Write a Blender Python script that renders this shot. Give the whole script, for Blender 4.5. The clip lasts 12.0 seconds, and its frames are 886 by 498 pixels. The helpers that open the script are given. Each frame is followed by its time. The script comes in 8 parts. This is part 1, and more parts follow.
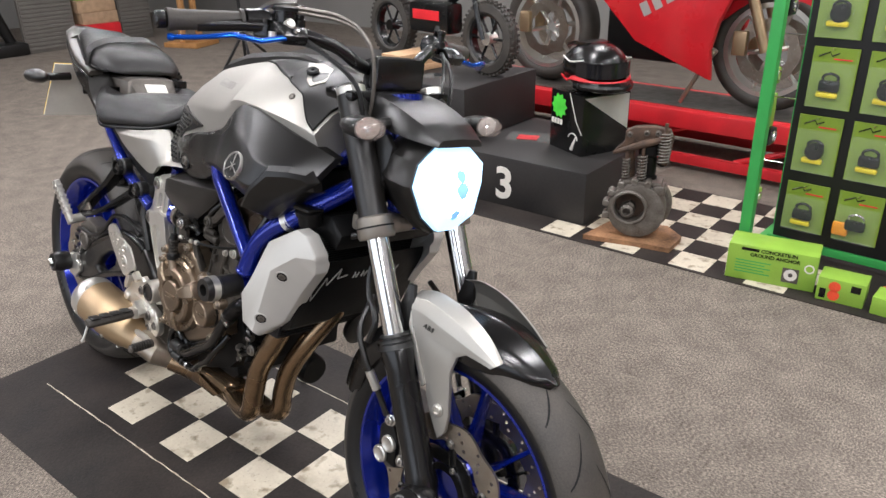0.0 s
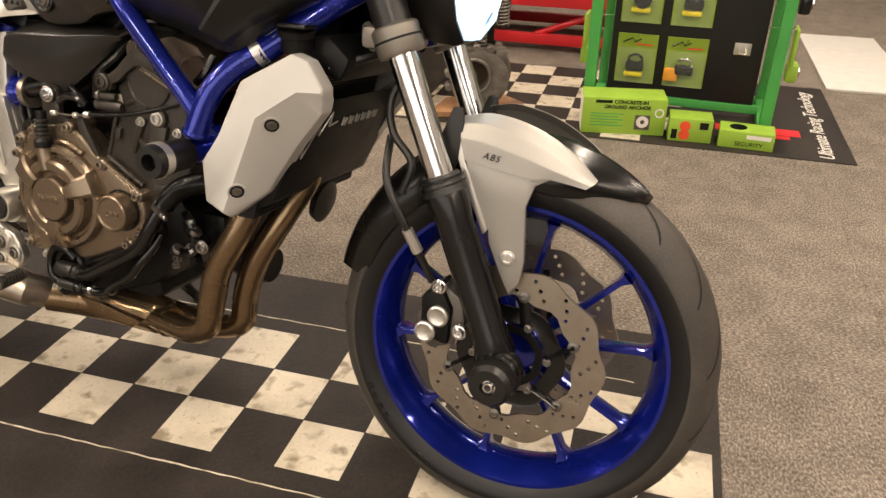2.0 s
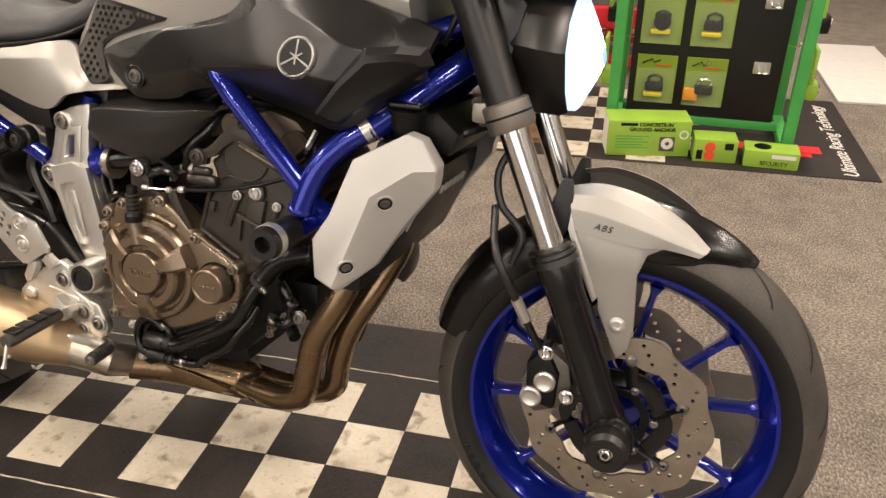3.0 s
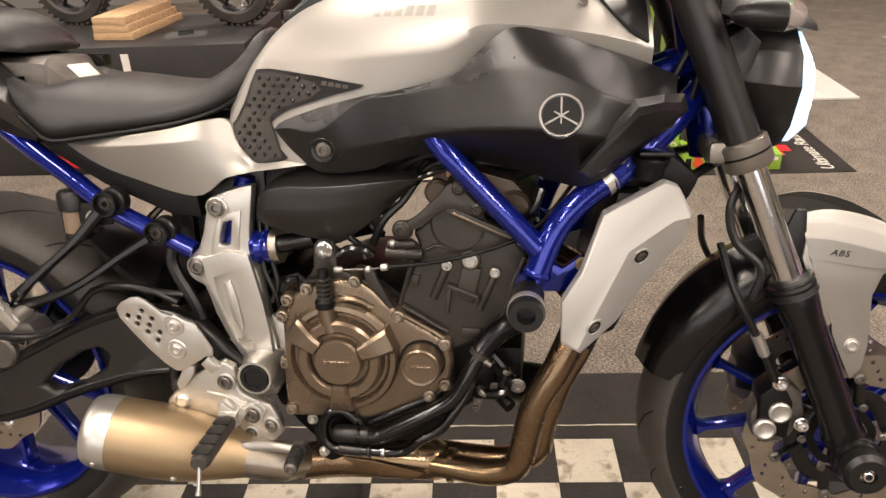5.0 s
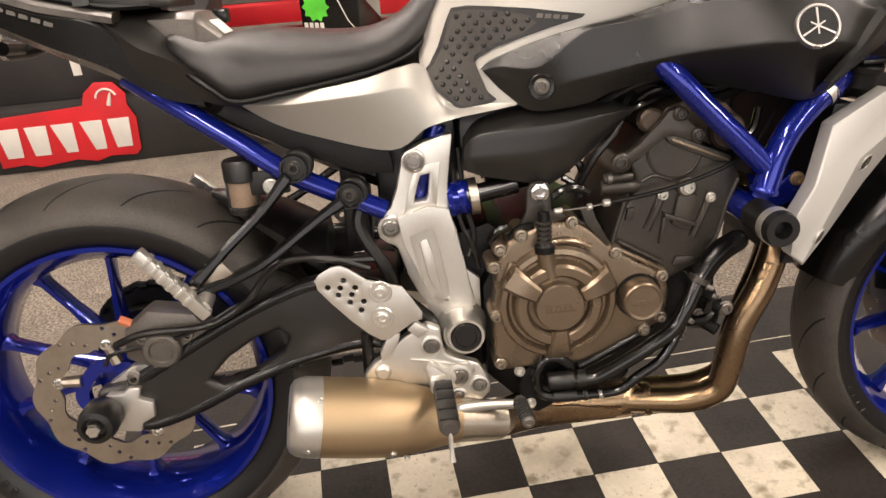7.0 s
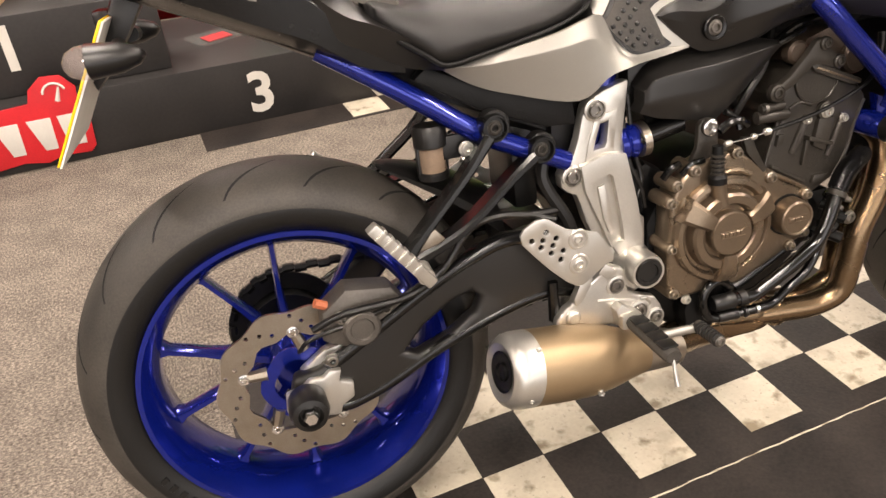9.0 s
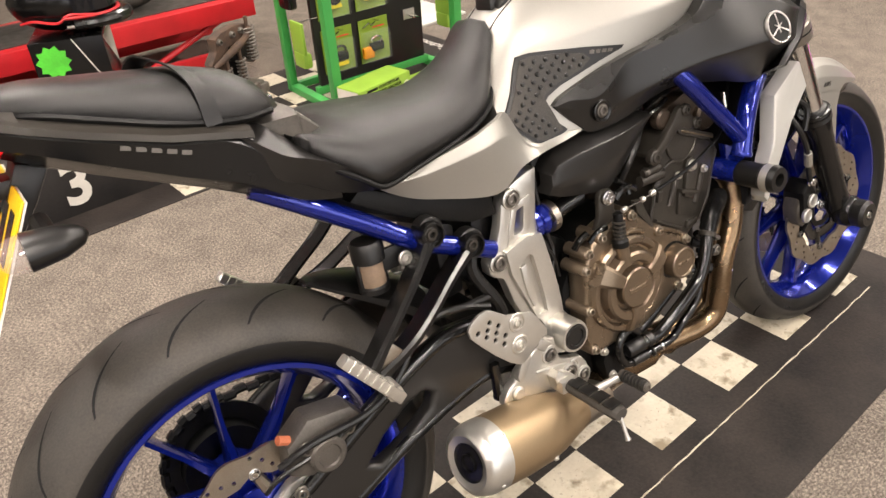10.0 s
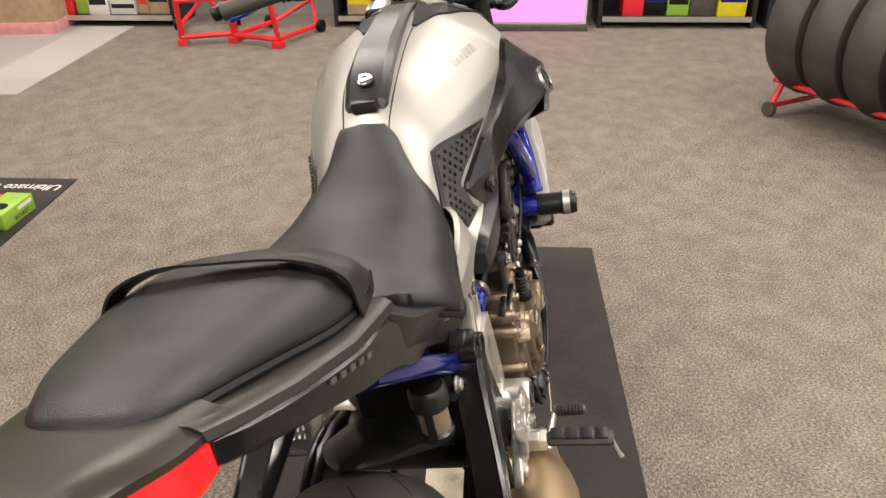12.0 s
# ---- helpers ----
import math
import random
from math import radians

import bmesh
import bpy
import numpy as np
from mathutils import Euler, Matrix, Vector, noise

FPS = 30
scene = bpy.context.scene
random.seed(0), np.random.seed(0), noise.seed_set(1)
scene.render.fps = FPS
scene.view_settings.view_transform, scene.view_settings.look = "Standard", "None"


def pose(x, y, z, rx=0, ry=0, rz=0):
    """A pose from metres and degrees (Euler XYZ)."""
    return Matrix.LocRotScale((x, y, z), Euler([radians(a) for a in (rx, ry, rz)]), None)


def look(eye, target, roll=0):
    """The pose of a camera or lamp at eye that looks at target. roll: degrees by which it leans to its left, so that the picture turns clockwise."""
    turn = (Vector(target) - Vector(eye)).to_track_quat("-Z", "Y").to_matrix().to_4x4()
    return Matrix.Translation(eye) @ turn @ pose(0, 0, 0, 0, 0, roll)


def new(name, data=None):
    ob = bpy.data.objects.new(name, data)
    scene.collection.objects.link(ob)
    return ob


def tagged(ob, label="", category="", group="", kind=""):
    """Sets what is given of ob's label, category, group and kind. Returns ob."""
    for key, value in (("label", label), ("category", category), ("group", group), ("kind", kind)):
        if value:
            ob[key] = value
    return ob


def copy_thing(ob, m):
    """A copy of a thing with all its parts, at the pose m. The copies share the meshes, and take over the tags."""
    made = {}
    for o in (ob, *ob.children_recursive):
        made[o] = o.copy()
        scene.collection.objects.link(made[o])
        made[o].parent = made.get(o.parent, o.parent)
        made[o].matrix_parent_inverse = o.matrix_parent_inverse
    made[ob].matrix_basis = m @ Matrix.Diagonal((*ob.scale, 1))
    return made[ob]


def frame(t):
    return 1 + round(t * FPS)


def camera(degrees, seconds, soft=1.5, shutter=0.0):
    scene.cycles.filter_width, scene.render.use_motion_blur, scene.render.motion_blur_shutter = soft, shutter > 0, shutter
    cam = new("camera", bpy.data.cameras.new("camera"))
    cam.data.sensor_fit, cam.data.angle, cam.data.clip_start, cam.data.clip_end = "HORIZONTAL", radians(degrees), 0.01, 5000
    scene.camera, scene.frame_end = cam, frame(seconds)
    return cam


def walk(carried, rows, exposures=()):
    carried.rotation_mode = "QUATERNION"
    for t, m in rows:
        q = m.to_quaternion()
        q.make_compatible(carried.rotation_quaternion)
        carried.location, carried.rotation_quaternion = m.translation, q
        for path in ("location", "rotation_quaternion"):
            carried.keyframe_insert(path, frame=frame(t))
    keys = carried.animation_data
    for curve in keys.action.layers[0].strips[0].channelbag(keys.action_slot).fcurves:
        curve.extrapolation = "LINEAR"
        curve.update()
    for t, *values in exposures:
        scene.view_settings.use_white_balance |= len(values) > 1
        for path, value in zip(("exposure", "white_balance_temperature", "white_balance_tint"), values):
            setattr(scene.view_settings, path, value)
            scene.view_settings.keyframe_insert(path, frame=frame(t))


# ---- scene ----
cam = camera(60.6, 12.0)
PATH = [
    (0, (1.579, -0.781, 1.251), (0.437, 0.646, 0.438), -0.9),
    (0.5, (1.353, -0.775, 1.197), (0.397, 0.76, 0.342), -0.6),
    (1, (1.211, -0.794, 1.098), (0.451, 0.817, 0.188), -0.2),
    (1.5, (1.108, -0.839, 1.04), (0.51, 0.816, 0.089), 0.1),
    (2, (1.052, -0.864, 1.001), (0.58, 0.814, 0.02), 0.5),
    (2.5, (0.972, -0.873, 1.041), (0.547, 0.815, 0.056), 0.2),
    (3, (0.862, -0.867, 1.092), (0.441, 0.824, 0.11), -0.5),
    (3.5, (0.717, -0.857, 1.121), (0.317, 0.846, 0.15), -1.5),
    (3.7, (0.672, -0.852, 1.12), (0.29, 0.857, 0.154), -1.9),
    (5.3, (0.287, -0.867, 1.127), (0.27, 0.901, 0.192), -2.4),
    (5.5, (0.251, -0.866, 1.13), (0.28, 0.899, 0.189), -2.3),
    (6, (0.157, -0.854, 1.122), (0.262, 0.9, 0.167), -2.6),
    (6.5, (0.026, -0.825, 1.115), (0.201, 0.91, 0.136), -3.0),
    (7, (-0.146, -0.819, 1.09), (0.105, 0.887, 0.077), -3.5),
    (7.5, (-0.354, -0.849, 1.075), (-0.018, 0.823, 0.03), -3.6),
    (7.7, (-0.421, -0.844, 1.058), (-0.056, 0.815, 0.003), -3.7),
    (9.3, (-0.646, -0.671, 1.155), (0.068, 0.839, 0.054), -4.1),
    (9.5, (-0.672, -0.639, 1.189), (0.144, 0.824, 0.098), -4.1),
    (10, (-0.756, -0.568, 1.235), (0.299, 0.736, 0.147), -3.9),
    (10.5, (-0.882, -0.473, 1.277), (0.423, 0.604, 0.211), -3.3),
    (11, (-0.925, -0.327, 1.292), (0.589, 0.47, 0.258), -2.3),
    (11.5, (-0.948, -0.11, 1.3), (0.714, 0.364, 0.293), -1.4),
    (12, (-0.992, 0.126, 1.276), (0.742, 0.239, 0.285), -0.7),
]
# stops, kelvin and tint of the camera as it adapts
EXPOSURES = [(0, .2, 5500, 13), (.5, .2, 5700, 12), (1, .0, 7500, 22), (1.5, .0, 8600, 24), (2, .1, 7000, 16), (2.5, .13, 6700, 16), (3.7, .15, 6500, 17), (7.7, .3, 6500, 17), (9.3, .45, 6450, 17), (10, .47, 6250, 15), (11, .3, 6150, 12), (12, .28, 6150, 13)]
walk(cam, [(t, look(eye, target, roll)) for t, eye, target, roll in PATH], EXPOSURES)


# ---- world and light ----
world = bpy.data.worlds.new("world")
world.use_nodes = True
scene.world = world
world.node_tree.nodes["Background"].inputs[0].default_value = (0.9, 0.95, 1.0, 1)
world.node_tree.nodes["Background"].inputs[1].default_value = 0.05


def lamp(x, y, w, d, watts, colour=(1.0, 0.90, 0.76)):
    li = bpy.data.lights.new("ceiling_lamp", "AREA")
    li.shape, li.size, li.size_y, li.energy, li.color = "RECTANGLE", w, d, watts, colour
    ob = new("ceiling_lamp", li)
    ob.matrix_basis = pose(x, y, 2.74, 0, 0, 0)
    return ob


for lx in (-5.6, -2.9, -.6, 1.7, 4.0):
    for ly in (-2.7, -.75, 1.5, 3.6):
        lamp(lx, ly, .16, 1.2, 42 if lx > -5 else 20)

# daylight standing in the opening of the shop window
day = bpy.data.lights.new("window_daylight", "AREA")
day.shape, day.size, day.size_y, day.energy, day.color = "RECTANGLE", 5.9, 1.85, 65, (1.0, 0.97, 0.90)
new("window_daylight", day).matrix_basis = pose(-.4, -4.2, 1.475, 90, 0, 0)

# ---- helpers of the scene ----
def link(nt, a, ao, b, bi):
    nt.links.new(a.outputs[ao], b.inputs[bi])


def material(name, base, rough=0.5, metal=0.0, vary=0.15, scale=20.0, fine=200.0, bump=0.1, tint=None, coat=0.0, spread=0.12, aniso=None, spec=0.5):
    """A principled material whose colour and gloss vary at two scales, with fine relief."""
    m = bpy.data.materials.new(name)
    m.use_nodes = True
    nt = m.node_tree
    p = nt.nodes["Principled BSDF"]
    p.inputs["Metallic"].default_value = metal
    p.inputs["Coat Weight"].default_value = coat
    p.inputs["Specular IOR Level"].default_value = spec
    p.inputs["Coat Roughness"].default_value = 0.08
    tc = nt.nodes.new("ShaderNodeTexCoord")
    mp = nt.nodes.new("ShaderNodeMapping")
    if aniso:
        mp.inputs["Scale"].default_value = aniso
    link(nt, tc, "Object", mp, "Vector")
    n1 = nt.nodes.new("ShaderNodeTexNoise")
    n1.inputs["Scale"].default_value, n1.inputs["Detail"].default_value = scale, 5
    n2 = nt.nodes.new("ShaderNodeTexNoise")
    n2.inputs["Scale"].default_value, n2.inputs["Detail"].default_value = fine, 3
    link(nt, mp, "Vector", n1, "Vector")
    link(nt, mp, "Vector", n2, "Vector")
    mix = nt.nodes.new("ShaderNodeMix")
    mix.data_type = "RGBA"
    other = tint or tuple(c * (1 - 2.2 * vary) for c in base)
    mix.inputs["A"].default_value = (*base, 1)
    mix.inputs["B"].default_value = (*[max(c, 0) for c in other], 1)
    ramp = nt.nodes.new("ShaderNodeMapRange")
    ramp.inputs["From Min"].default_value, ramp.inputs["From Max"].default_value = 0.35, 0.75
    add = nt.nodes.new("ShaderNodeMath")
    add.operation = "MULTIPLY_ADD"
    add.inputs[1].default_value, add.inputs[2].default_value = 0.35, 0.0
    link(nt, n2, "Fac", add, 0)
    add2 = nt.nodes.new("ShaderNodeMath")
    add2.operation = "MULTIPLY_ADD"
    add2.inputs[1].default_value = 0.75
    link(nt, n1, "Fac", add2, 0)
    link(nt, add, 0, add2, 2)
    link(nt, add2, 0, ramp, "Value")
    link(nt, ramp, "Result", mix, "Factor")
    link(nt, mix, "Result", p, "Base Color")
    rr = nt.nodes.new("ShaderNodeMapRange")
    rr.inputs["To Min"].default_value, rr.inputs["To Max"].default_value = max(rough - spread, 0.03), min(rough + spread, 1)
    link(nt, n1, "Fac", rr, "Value")
    link(nt, rr, "Result", p, "Roughness")
    if bump:
        b = nt.nodes.new("ShaderNodeBump")
        b.inputs["Strength"].default_value, b.inputs["Distance"].default_value = bump, 0.002
        link(nt, n2, "Fac", b, "Height")
        link(nt, b, "Normal", p, "Normal")
    return m


def glow(name, colour, strength):
    m = bpy.data.materials.new(name)
    m.use_nodes = True
    p = m.node_tree.nodes["Principled BSDF"]
    p.inputs["Base Color"].default_value = (*colour, 1)
    p.inputs["Emission Color"].default_value = (*colour, 1)
    p.inputs["Emission Strength"].default_value = strength
    return m


def glass(name, colour, rough=0.05, alpha=0.25):
    m = bpy.data.materials.new(name)
    m.use_nodes = True
    p = m.node_tree.nodes["Principled BSDF"]
    p.inputs["Base Color"].default_value = (*colour, 1)
    p.inputs["Roughness"].default_value = rough
    p.inputs["Alpha"].default_value = alpha
    p.inputs["Specular IOR Level"].default_value = 0.8
    return m


def part(name, bm, mat, parent=None, label="", smooth=35, **tags):
    """Links a bmesh as one mesh object under a thing or a part."""
    me = bpy.data.meshes.new(name)
    bmesh.ops.recalc_face_normals(bm, faces=bm.faces[:])
    if smooth:
        for f in bm.faces:
            f.smooth = True
        for e in bm.edges:
            if len(e.link_faces) == 2 and e.calc_face_angle(0) > radians(smooth):
                e.smooth = False
    bm.to_mesh(me)
    bm.free()
    me.materials.append(mat)
    ob = new(name, me)
    if parent is not None:
        ob.parent = parent
    return tagged(ob, label, **tags)


def thing(name, m, label, category, group=""):
    ob = new(name)
    ob.empty_display_size = 0.05
    ob.matrix_basis = m
    return tagged(ob, label, category, group)


def frame_of(d, up=Vector((0, 0, 1))):
    d = Vector(d).normalized()
    if abs(d.dot(up)) > 0.98:
        up = Vector((0, 1, 0))
    x = up.cross(d).normalized()
    return x, d.cross(x)


def add_tube(bm, pts, r, n=12, caps=True, squash=1.0):
    """A tube along points; r: one radius or one a point."""
    pts = [Vector(p) for p in pts]
    rs = r if isinstance(r, (list, tuple)) else [r] * len(pts)
    rings, x0 = [], None
    for i, p in enumerate(pts):
        d = (pts[min(i + 1, len(pts) - 1)] - pts[max(i - 1, 0)]).normalized()
        if x0 is None:
            x, y = frame_of(d)
        else:
            x = (x0 - d * x0.dot(d)).normalized()
            y = d.cross(x)
        x0 = x
        rings.append([bm.verts.new(p + rs[i] * (math.cos(a) * x + squash * math.sin(a) * y)) for a in (2 * math.pi * k / n for k in range(n))])
    for a, b in zip(rings, rings[1:]):
        for k in range(n):
            bm.faces.new((a[k], a[(k + 1) % n], b[(k + 1) % n], b[k]))
    if caps:
        bm.faces.new(rings[0][::-1])
        bm.faces.new(rings[-1])
    return bm


def smooth_path(pts, k=6):
    """Catmull-Rom through points."""
    p = [Vector(q) for q in pts]
    p = [2 * p[0] - p[1], *p, 2 * p[-1] - p[-2]]
    out = []
    for i in range(1, len(p) - 2):
        for j in range(k):
            t = j / k
            a, b, c, d = p[i - 1:i + 3]
            out.append(0.5 * (2 * b + (c - a) * t + (2 * a - 5 * b + 4 * c - d) * t * t + (3 * b - a - 3 * c + d) * t ** 3))
    return out + [p[-2]]


def tube(pts, r, n=12, k=0, caps=True, squash=1.0):
    if k and isinstance(r, (list, tuple)):
        m = (len(pts) - 1) * k
        r = [float(np.interp(i / k, range(len(pts)), r)) for i in range(m + 1)]
    return add_tube(bmesh.new(), smooth_path(pts, k) if k else pts, r, n, caps, squash)


def add_lathe(bm, profile, centre=(0, 0, 0), axis=(0, 1, 0), n=32, closed=False, wobble=None):
    """Turns (radius, along) round an axis through centre."""
    c, a = Vector(centre), Vector(axis).normalized()
    x, y = frame_of(a)
    rings = []
    for r, h in profile:
        ring = []
        for k in range(n):
            t = 2 * math.pi * k / n
            rr = r * (wobble(t) if wobble else 1)
            ring.append(bm.verts.new(c + a * h + rr * (math.cos(t) * x + math.sin(t) * y)))
        rings.append(ring)
    pairs = list(zip(rings, rings[1:])) + ([(rings[-1], rings[0])] if closed else [])
    for p, q in pairs:
        for k in range(n):
            bm.faces.new((p[k], p[(k + 1) % n], q[(k + 1) % n], q[k]))
    if not closed:
        for ring in (rings[0], rings[-1]):
            bm.faces.new(ring)
    return bm


def lathe(profile, centre=(0, 0, 0), axis=(0, 1, 0), n=32, closed=False, wobble=None):
    return add_lathe(bmesh.new(), profile, centre, axis, n, closed, wobble)


def add_box(bm, lo, hi, bevel=0.0, m=None, seg=2):
    t = bmesh.new()
    bmesh.ops.create_cube(t, size=1)
    s = [b - a for a, b in zip(lo, hi)]
    for v in t.verts:
        v.co = Vector([l + (c + 0.5) * d for l, c, d in zip(lo, v.co, s)])
    if bevel:
        bmesh.ops.bevel(t, geom=t.edges[:], offset=bevel, segments=seg, affect="EDGES", profile=0.6)
    if m:
        t.transform(m)
    me = bpy.data.meshes.new("t")
    t.to_mesh(me)
    t.free()
    bm.from_mesh(me)
    bpy.data.meshes.remove(me)
    return bm


def box(lo, hi, bevel=0.0, m=None, seg=2):
    return add_box(bmesh.new(), lo, hi, bevel, m, seg)


def add_plate(bm, outline, y0, y1, bevel=0.0, yf=None, seg=2, holes=(), m=None):
    """A plate with an (x, z) outline, from y0 to y1; yf(x, z) is added to y. holes: (x, z, r)."""
    t = bmesh.new()
    ring = [t.verts.new((x, y0, z)) for x, z in outline]
    if holes:
        loops = [[t.edges.new((ring[i], ring[(i + 1) % len(ring)])) for i in range(len(ring))]]
        for hx, hz, hr in holes:
            h = [t.verts.new((hx + hr * math.cos(a), y0, hz + hr * math.sin(a))) for a in (2 * math.pi * k / 10 for k in range(10))]
            loops.append([t.edges.new((h[i], h[(i + 1) % 10])) for i in range(10)])
        bmesh.ops.triangle_fill(t, use_beauty=True, edges=[e for l in loops for e in l])
        faces = t.faces[:]
    else:
        faces = [t.faces.new(ring)]
    ex = bmesh.ops.extrude_face_region(t, geom=faces)
    for v in ex["geom"]:
        if isinstance(v, bmesh.types.BMVert):
            v.co.y = y1
    bmesh.ops.recalc_face_normals(t, faces=t.faces[:])
    if bevel:
        es = [e for e in t.edges if len(e.link_faces) == 2 and e.calc_face_angle(0) > 0.6]
        bmesh.ops.bevel(t, geom=es, offset=bevel, segments=seg, affect="EDGES", profile=0.6, clamp_overlap=True)
    if yf:
        bmesh.ops.triangulate(t, faces=[f for f in t.faces if len(f.verts) > 4])
        for v in t.verts:
            v.co.y += yf(v.co.x, v.co.z)
    if m:
        t.transform(m)
    me = bpy.data.meshes.new("t")
    t.to_mesh(me)
    t.free()
    bm.from_mesh(me)
    bpy.data.meshes.remove(me)
    return bm


def plate(outline, y0, y1, bevel=0.0, yf=None, seg=2, holes=(), m=None):
    return add_plate(bmesh.new(), outline, y0, y1, bevel, yf, seg, holes, m)


def loft(rings, caps=True, closed=True):
    """A skin over rings of equally many points."""
    bm = bmesh.new()
    vs = [[bm.verts.new(p) for p in r] for r in rings]
    n = len(vs[0])
    for a, b in zip(vs, vs[1:]):
        for k in range(n if closed else n - 1):
            bm.faces.new((a[k], a[(k + 1) % n], b[(k + 1) % n], b[k]))
    if caps and closed:
        bm.faces.new(vs[0][::-1])
        bm.faces.new(vs[-1])
    return bm


def bolt(parent, at, r=0.008, h=0.006, axis=(0, -1, 0), mat=None, name="bolt", label=""):
    """A socket-head bolt: washer, domed head and recess."""
    bm = lathe([(r * 1.3, -h * .1), (r * 1.3, h * 0.18), (r * 1.22, h * .25), (r, h * 0.27), (r, h * 0.85), (r * 0.88, h), (r * 0.60, h), (r * 0.55, h * 0.2)], at, axis, 16)
    return part(name, bm, mat or BOLT, parent, label)


def text_part(name, words, size, mat, parent, m, depth=0.0008, label="", shear=0.0, space=1.0, bold=0.0):
    """Lettering as a mesh of its own, in the xy plane of m."""
    cu = bpy.data.curves.new(name, "FONT")
    cu.body, cu.size, cu.extrude, cu.align_x, cu.align_y, cu.shear, cu.space_character = words, size, depth, "CENTER", "CENTER", shear, space
    cu.resolution_u, cu.offset = 3, bold
    tmp = bpy.data.objects.new(name, cu)
    me = bpy.data.meshes.new_from_object(tmp)
    bpy.data.objects.remove(tmp)
    me.materials.clear()
    me.materials.append(mat)
    ob = new(name, me)
    if parent is not None:
        ob.parent = parent
    ob.matrix_basis = m
    return tagged(ob, label)

# ---- materials ----
SILVER = material("matt_silver_paint", (0.40, 0.386, 0.352), 0.45, 0.75, 0.05, 6, 500, 0.04, spread=0.06)
TRIM_SILVER = material("silver_plastic", (0.50, 0.49, 0.46), 0.42, 0.35, 0.04, 8, 600, 0.05)
TRIM_GREY = material("grey_print", (0.30, 0.29, 0.27), 0.45, 0.4, 0.05)
MATTE = material("matt_black_plastic", (0.0075, 0.0071, 0.0067), 0.36, 0.0, 0.2, 12, 500, 0.10)
SATIN = material("satin_black_paint", (0.0048, 0.0047, 0.0047), 0.24, 0.0, 0.2, 12, 400, 0.015)
GREYP = material("dark_grey_plastic", (0.0145, 0.0135, 0.0125), 0.32, 0.0, 0.15, 9, 600, 0.08)
VINYL = material("black_vinyl", (0.0125, 0.0118, 0.0115), 0.36, 0.0, 0.2, 25, 900, 0.3)
RUBBER = material("tyre_rubber", (0.018, 0.0165, 0.0145), 0.58, 0.0, 0.25, 11, 300, 0.25, tint=(0.058, 0.050, 0.041))
SIDEWALL = material("sidewall_rubber", (0.004, 0.004, 0.0038), 0.42, 0.0, 0.2, 20, 300, 0.15)
# near black: the shade inside the tread grooves put into a colour
GROOVE_SHADE = material("groove_shade_black", (0.002, 0.002, 0.002), 0.9)
BLUE = material("blue_wheel_paint", (0.007, 0.020, 0.29), 0.15, 0.6, 0.12, 10, 300, 0.02, coat=0.6)
BLUEF = material("blue_frame_paint", (0.007, 0.019, 0.27), 0.14, 0.6, 0.12, 10, 300, 0.02, coat=0.7)
BLUEA = material("blue_anodised", (0.01, 0.09, 0.55), 0.22, 0.7, 0.1)
BRONZE = material("bronze_engine_paint", (0.255, 0.198, 0.140), 0.30, 0.85, 0.12, 15, 350, 0.10)
ENGINE = material("engine_grey", (0.028, 0.025, 0.0215), 0.34, 0.35, 0.3, 18, 300, 0.22, tint=(0.048, 0.042, 0.034))
VALVE = material("brown_valve_cover", (0.085, 0.062, 0.045), 0.36, 0.5, 0.2, 16, 300, 0.2)
DARK = material("dark_metal", (0.0035, 0.0035, 0.0035), 0.45, 0.0, 0.3, 20, 300, 0.2, spec=0.25)
CAST = material("cast_aluminium", (0.68, 0.66, 0.61), 0.33, 0.86, 0.08, 14, 500, 0.08)
STEEL = material("brushed_steel", (0.46, 0.42, 0.36), 0.32, 0.95, 0.15, 20, 600, 0.1, tint=(0.32, 0.27, 0.21))
CHROME = material("chrome", (0.78, 0.78, 0.78), 0.13, 1.0, 0.04, 5, 200, 0.0, spread=0.04)
BOLT = material("bolt_steel", (0.33, 0.31, 0.285), 0.32, 0.95, 0.2, 40, 400, 0.05)
PIPE = material("heat_stained_steel", (0.30, 0.215, 0.13), 0.26, 0.95, 0.2, 7, 250, 0.06, tint=(0.16, 0.105, 0.06))
GOLD = material("champagne_muffler", (0.42, 0.31, 0.185), 0.42, 0.85, 0.06, 8, 500, 0.08)
GREYM = material("grey_caliper", (0.16, 0.145, 0.128), 0.40, 0.6, 0.2, 25, 300, 0.15)
RADM = material("radiator_fins", (0.012, 0.012, 0.014), 0.5, 0.4)
WHITE = material("white_print", (0.72, 0.69, 0.63), 0.6, 0.0, 0.05)
LENS = glass("clear_lens", (0.55, 0.46, 0.42), 0.06, 0.22)
REDLENS = material("red_tail_lens", (0.62, 0.01, 0.015), 0.12, 0.0, 0.25, 60, 300, 0.3, coat=0.6)
REDLENS.node_tree.nodes["Principled BSDF"].inputs["Emission Color"].default_value = (1, 0.01, 0.012, 1)
REDLENS.node_tree.nodes["Principled BSDF"].inputs["Emission Strength"].default_value = 0.45
AMBER = material("amber_reflector", (0.7, 0.35, 0.04), 0.2)
YELLOW = material("yellow_plate", (0.85, 0.58, 0.0), 0.35, 0.0, 0.03)
HEADLAMP = glow("headlamp_light", (0.55, 0.80, 1.0), 1.15)
BEAM = glow("headlamp_beam", (0.90, 0.96, 1.0), 9.0)
PROJ = glow("projector_glass", (0.22, 0.42, 0.72), 0.85)
CLAMP = material("titanium_grey_clamp", (0.30, 0.275, 0.24), 0.42, 0.8, 0.1, 12, 500, 0.08)
EMBLEM = material("emblem_chrome", (0.42, 0.41, 0.39), 0.30, 0.9, 0.05)
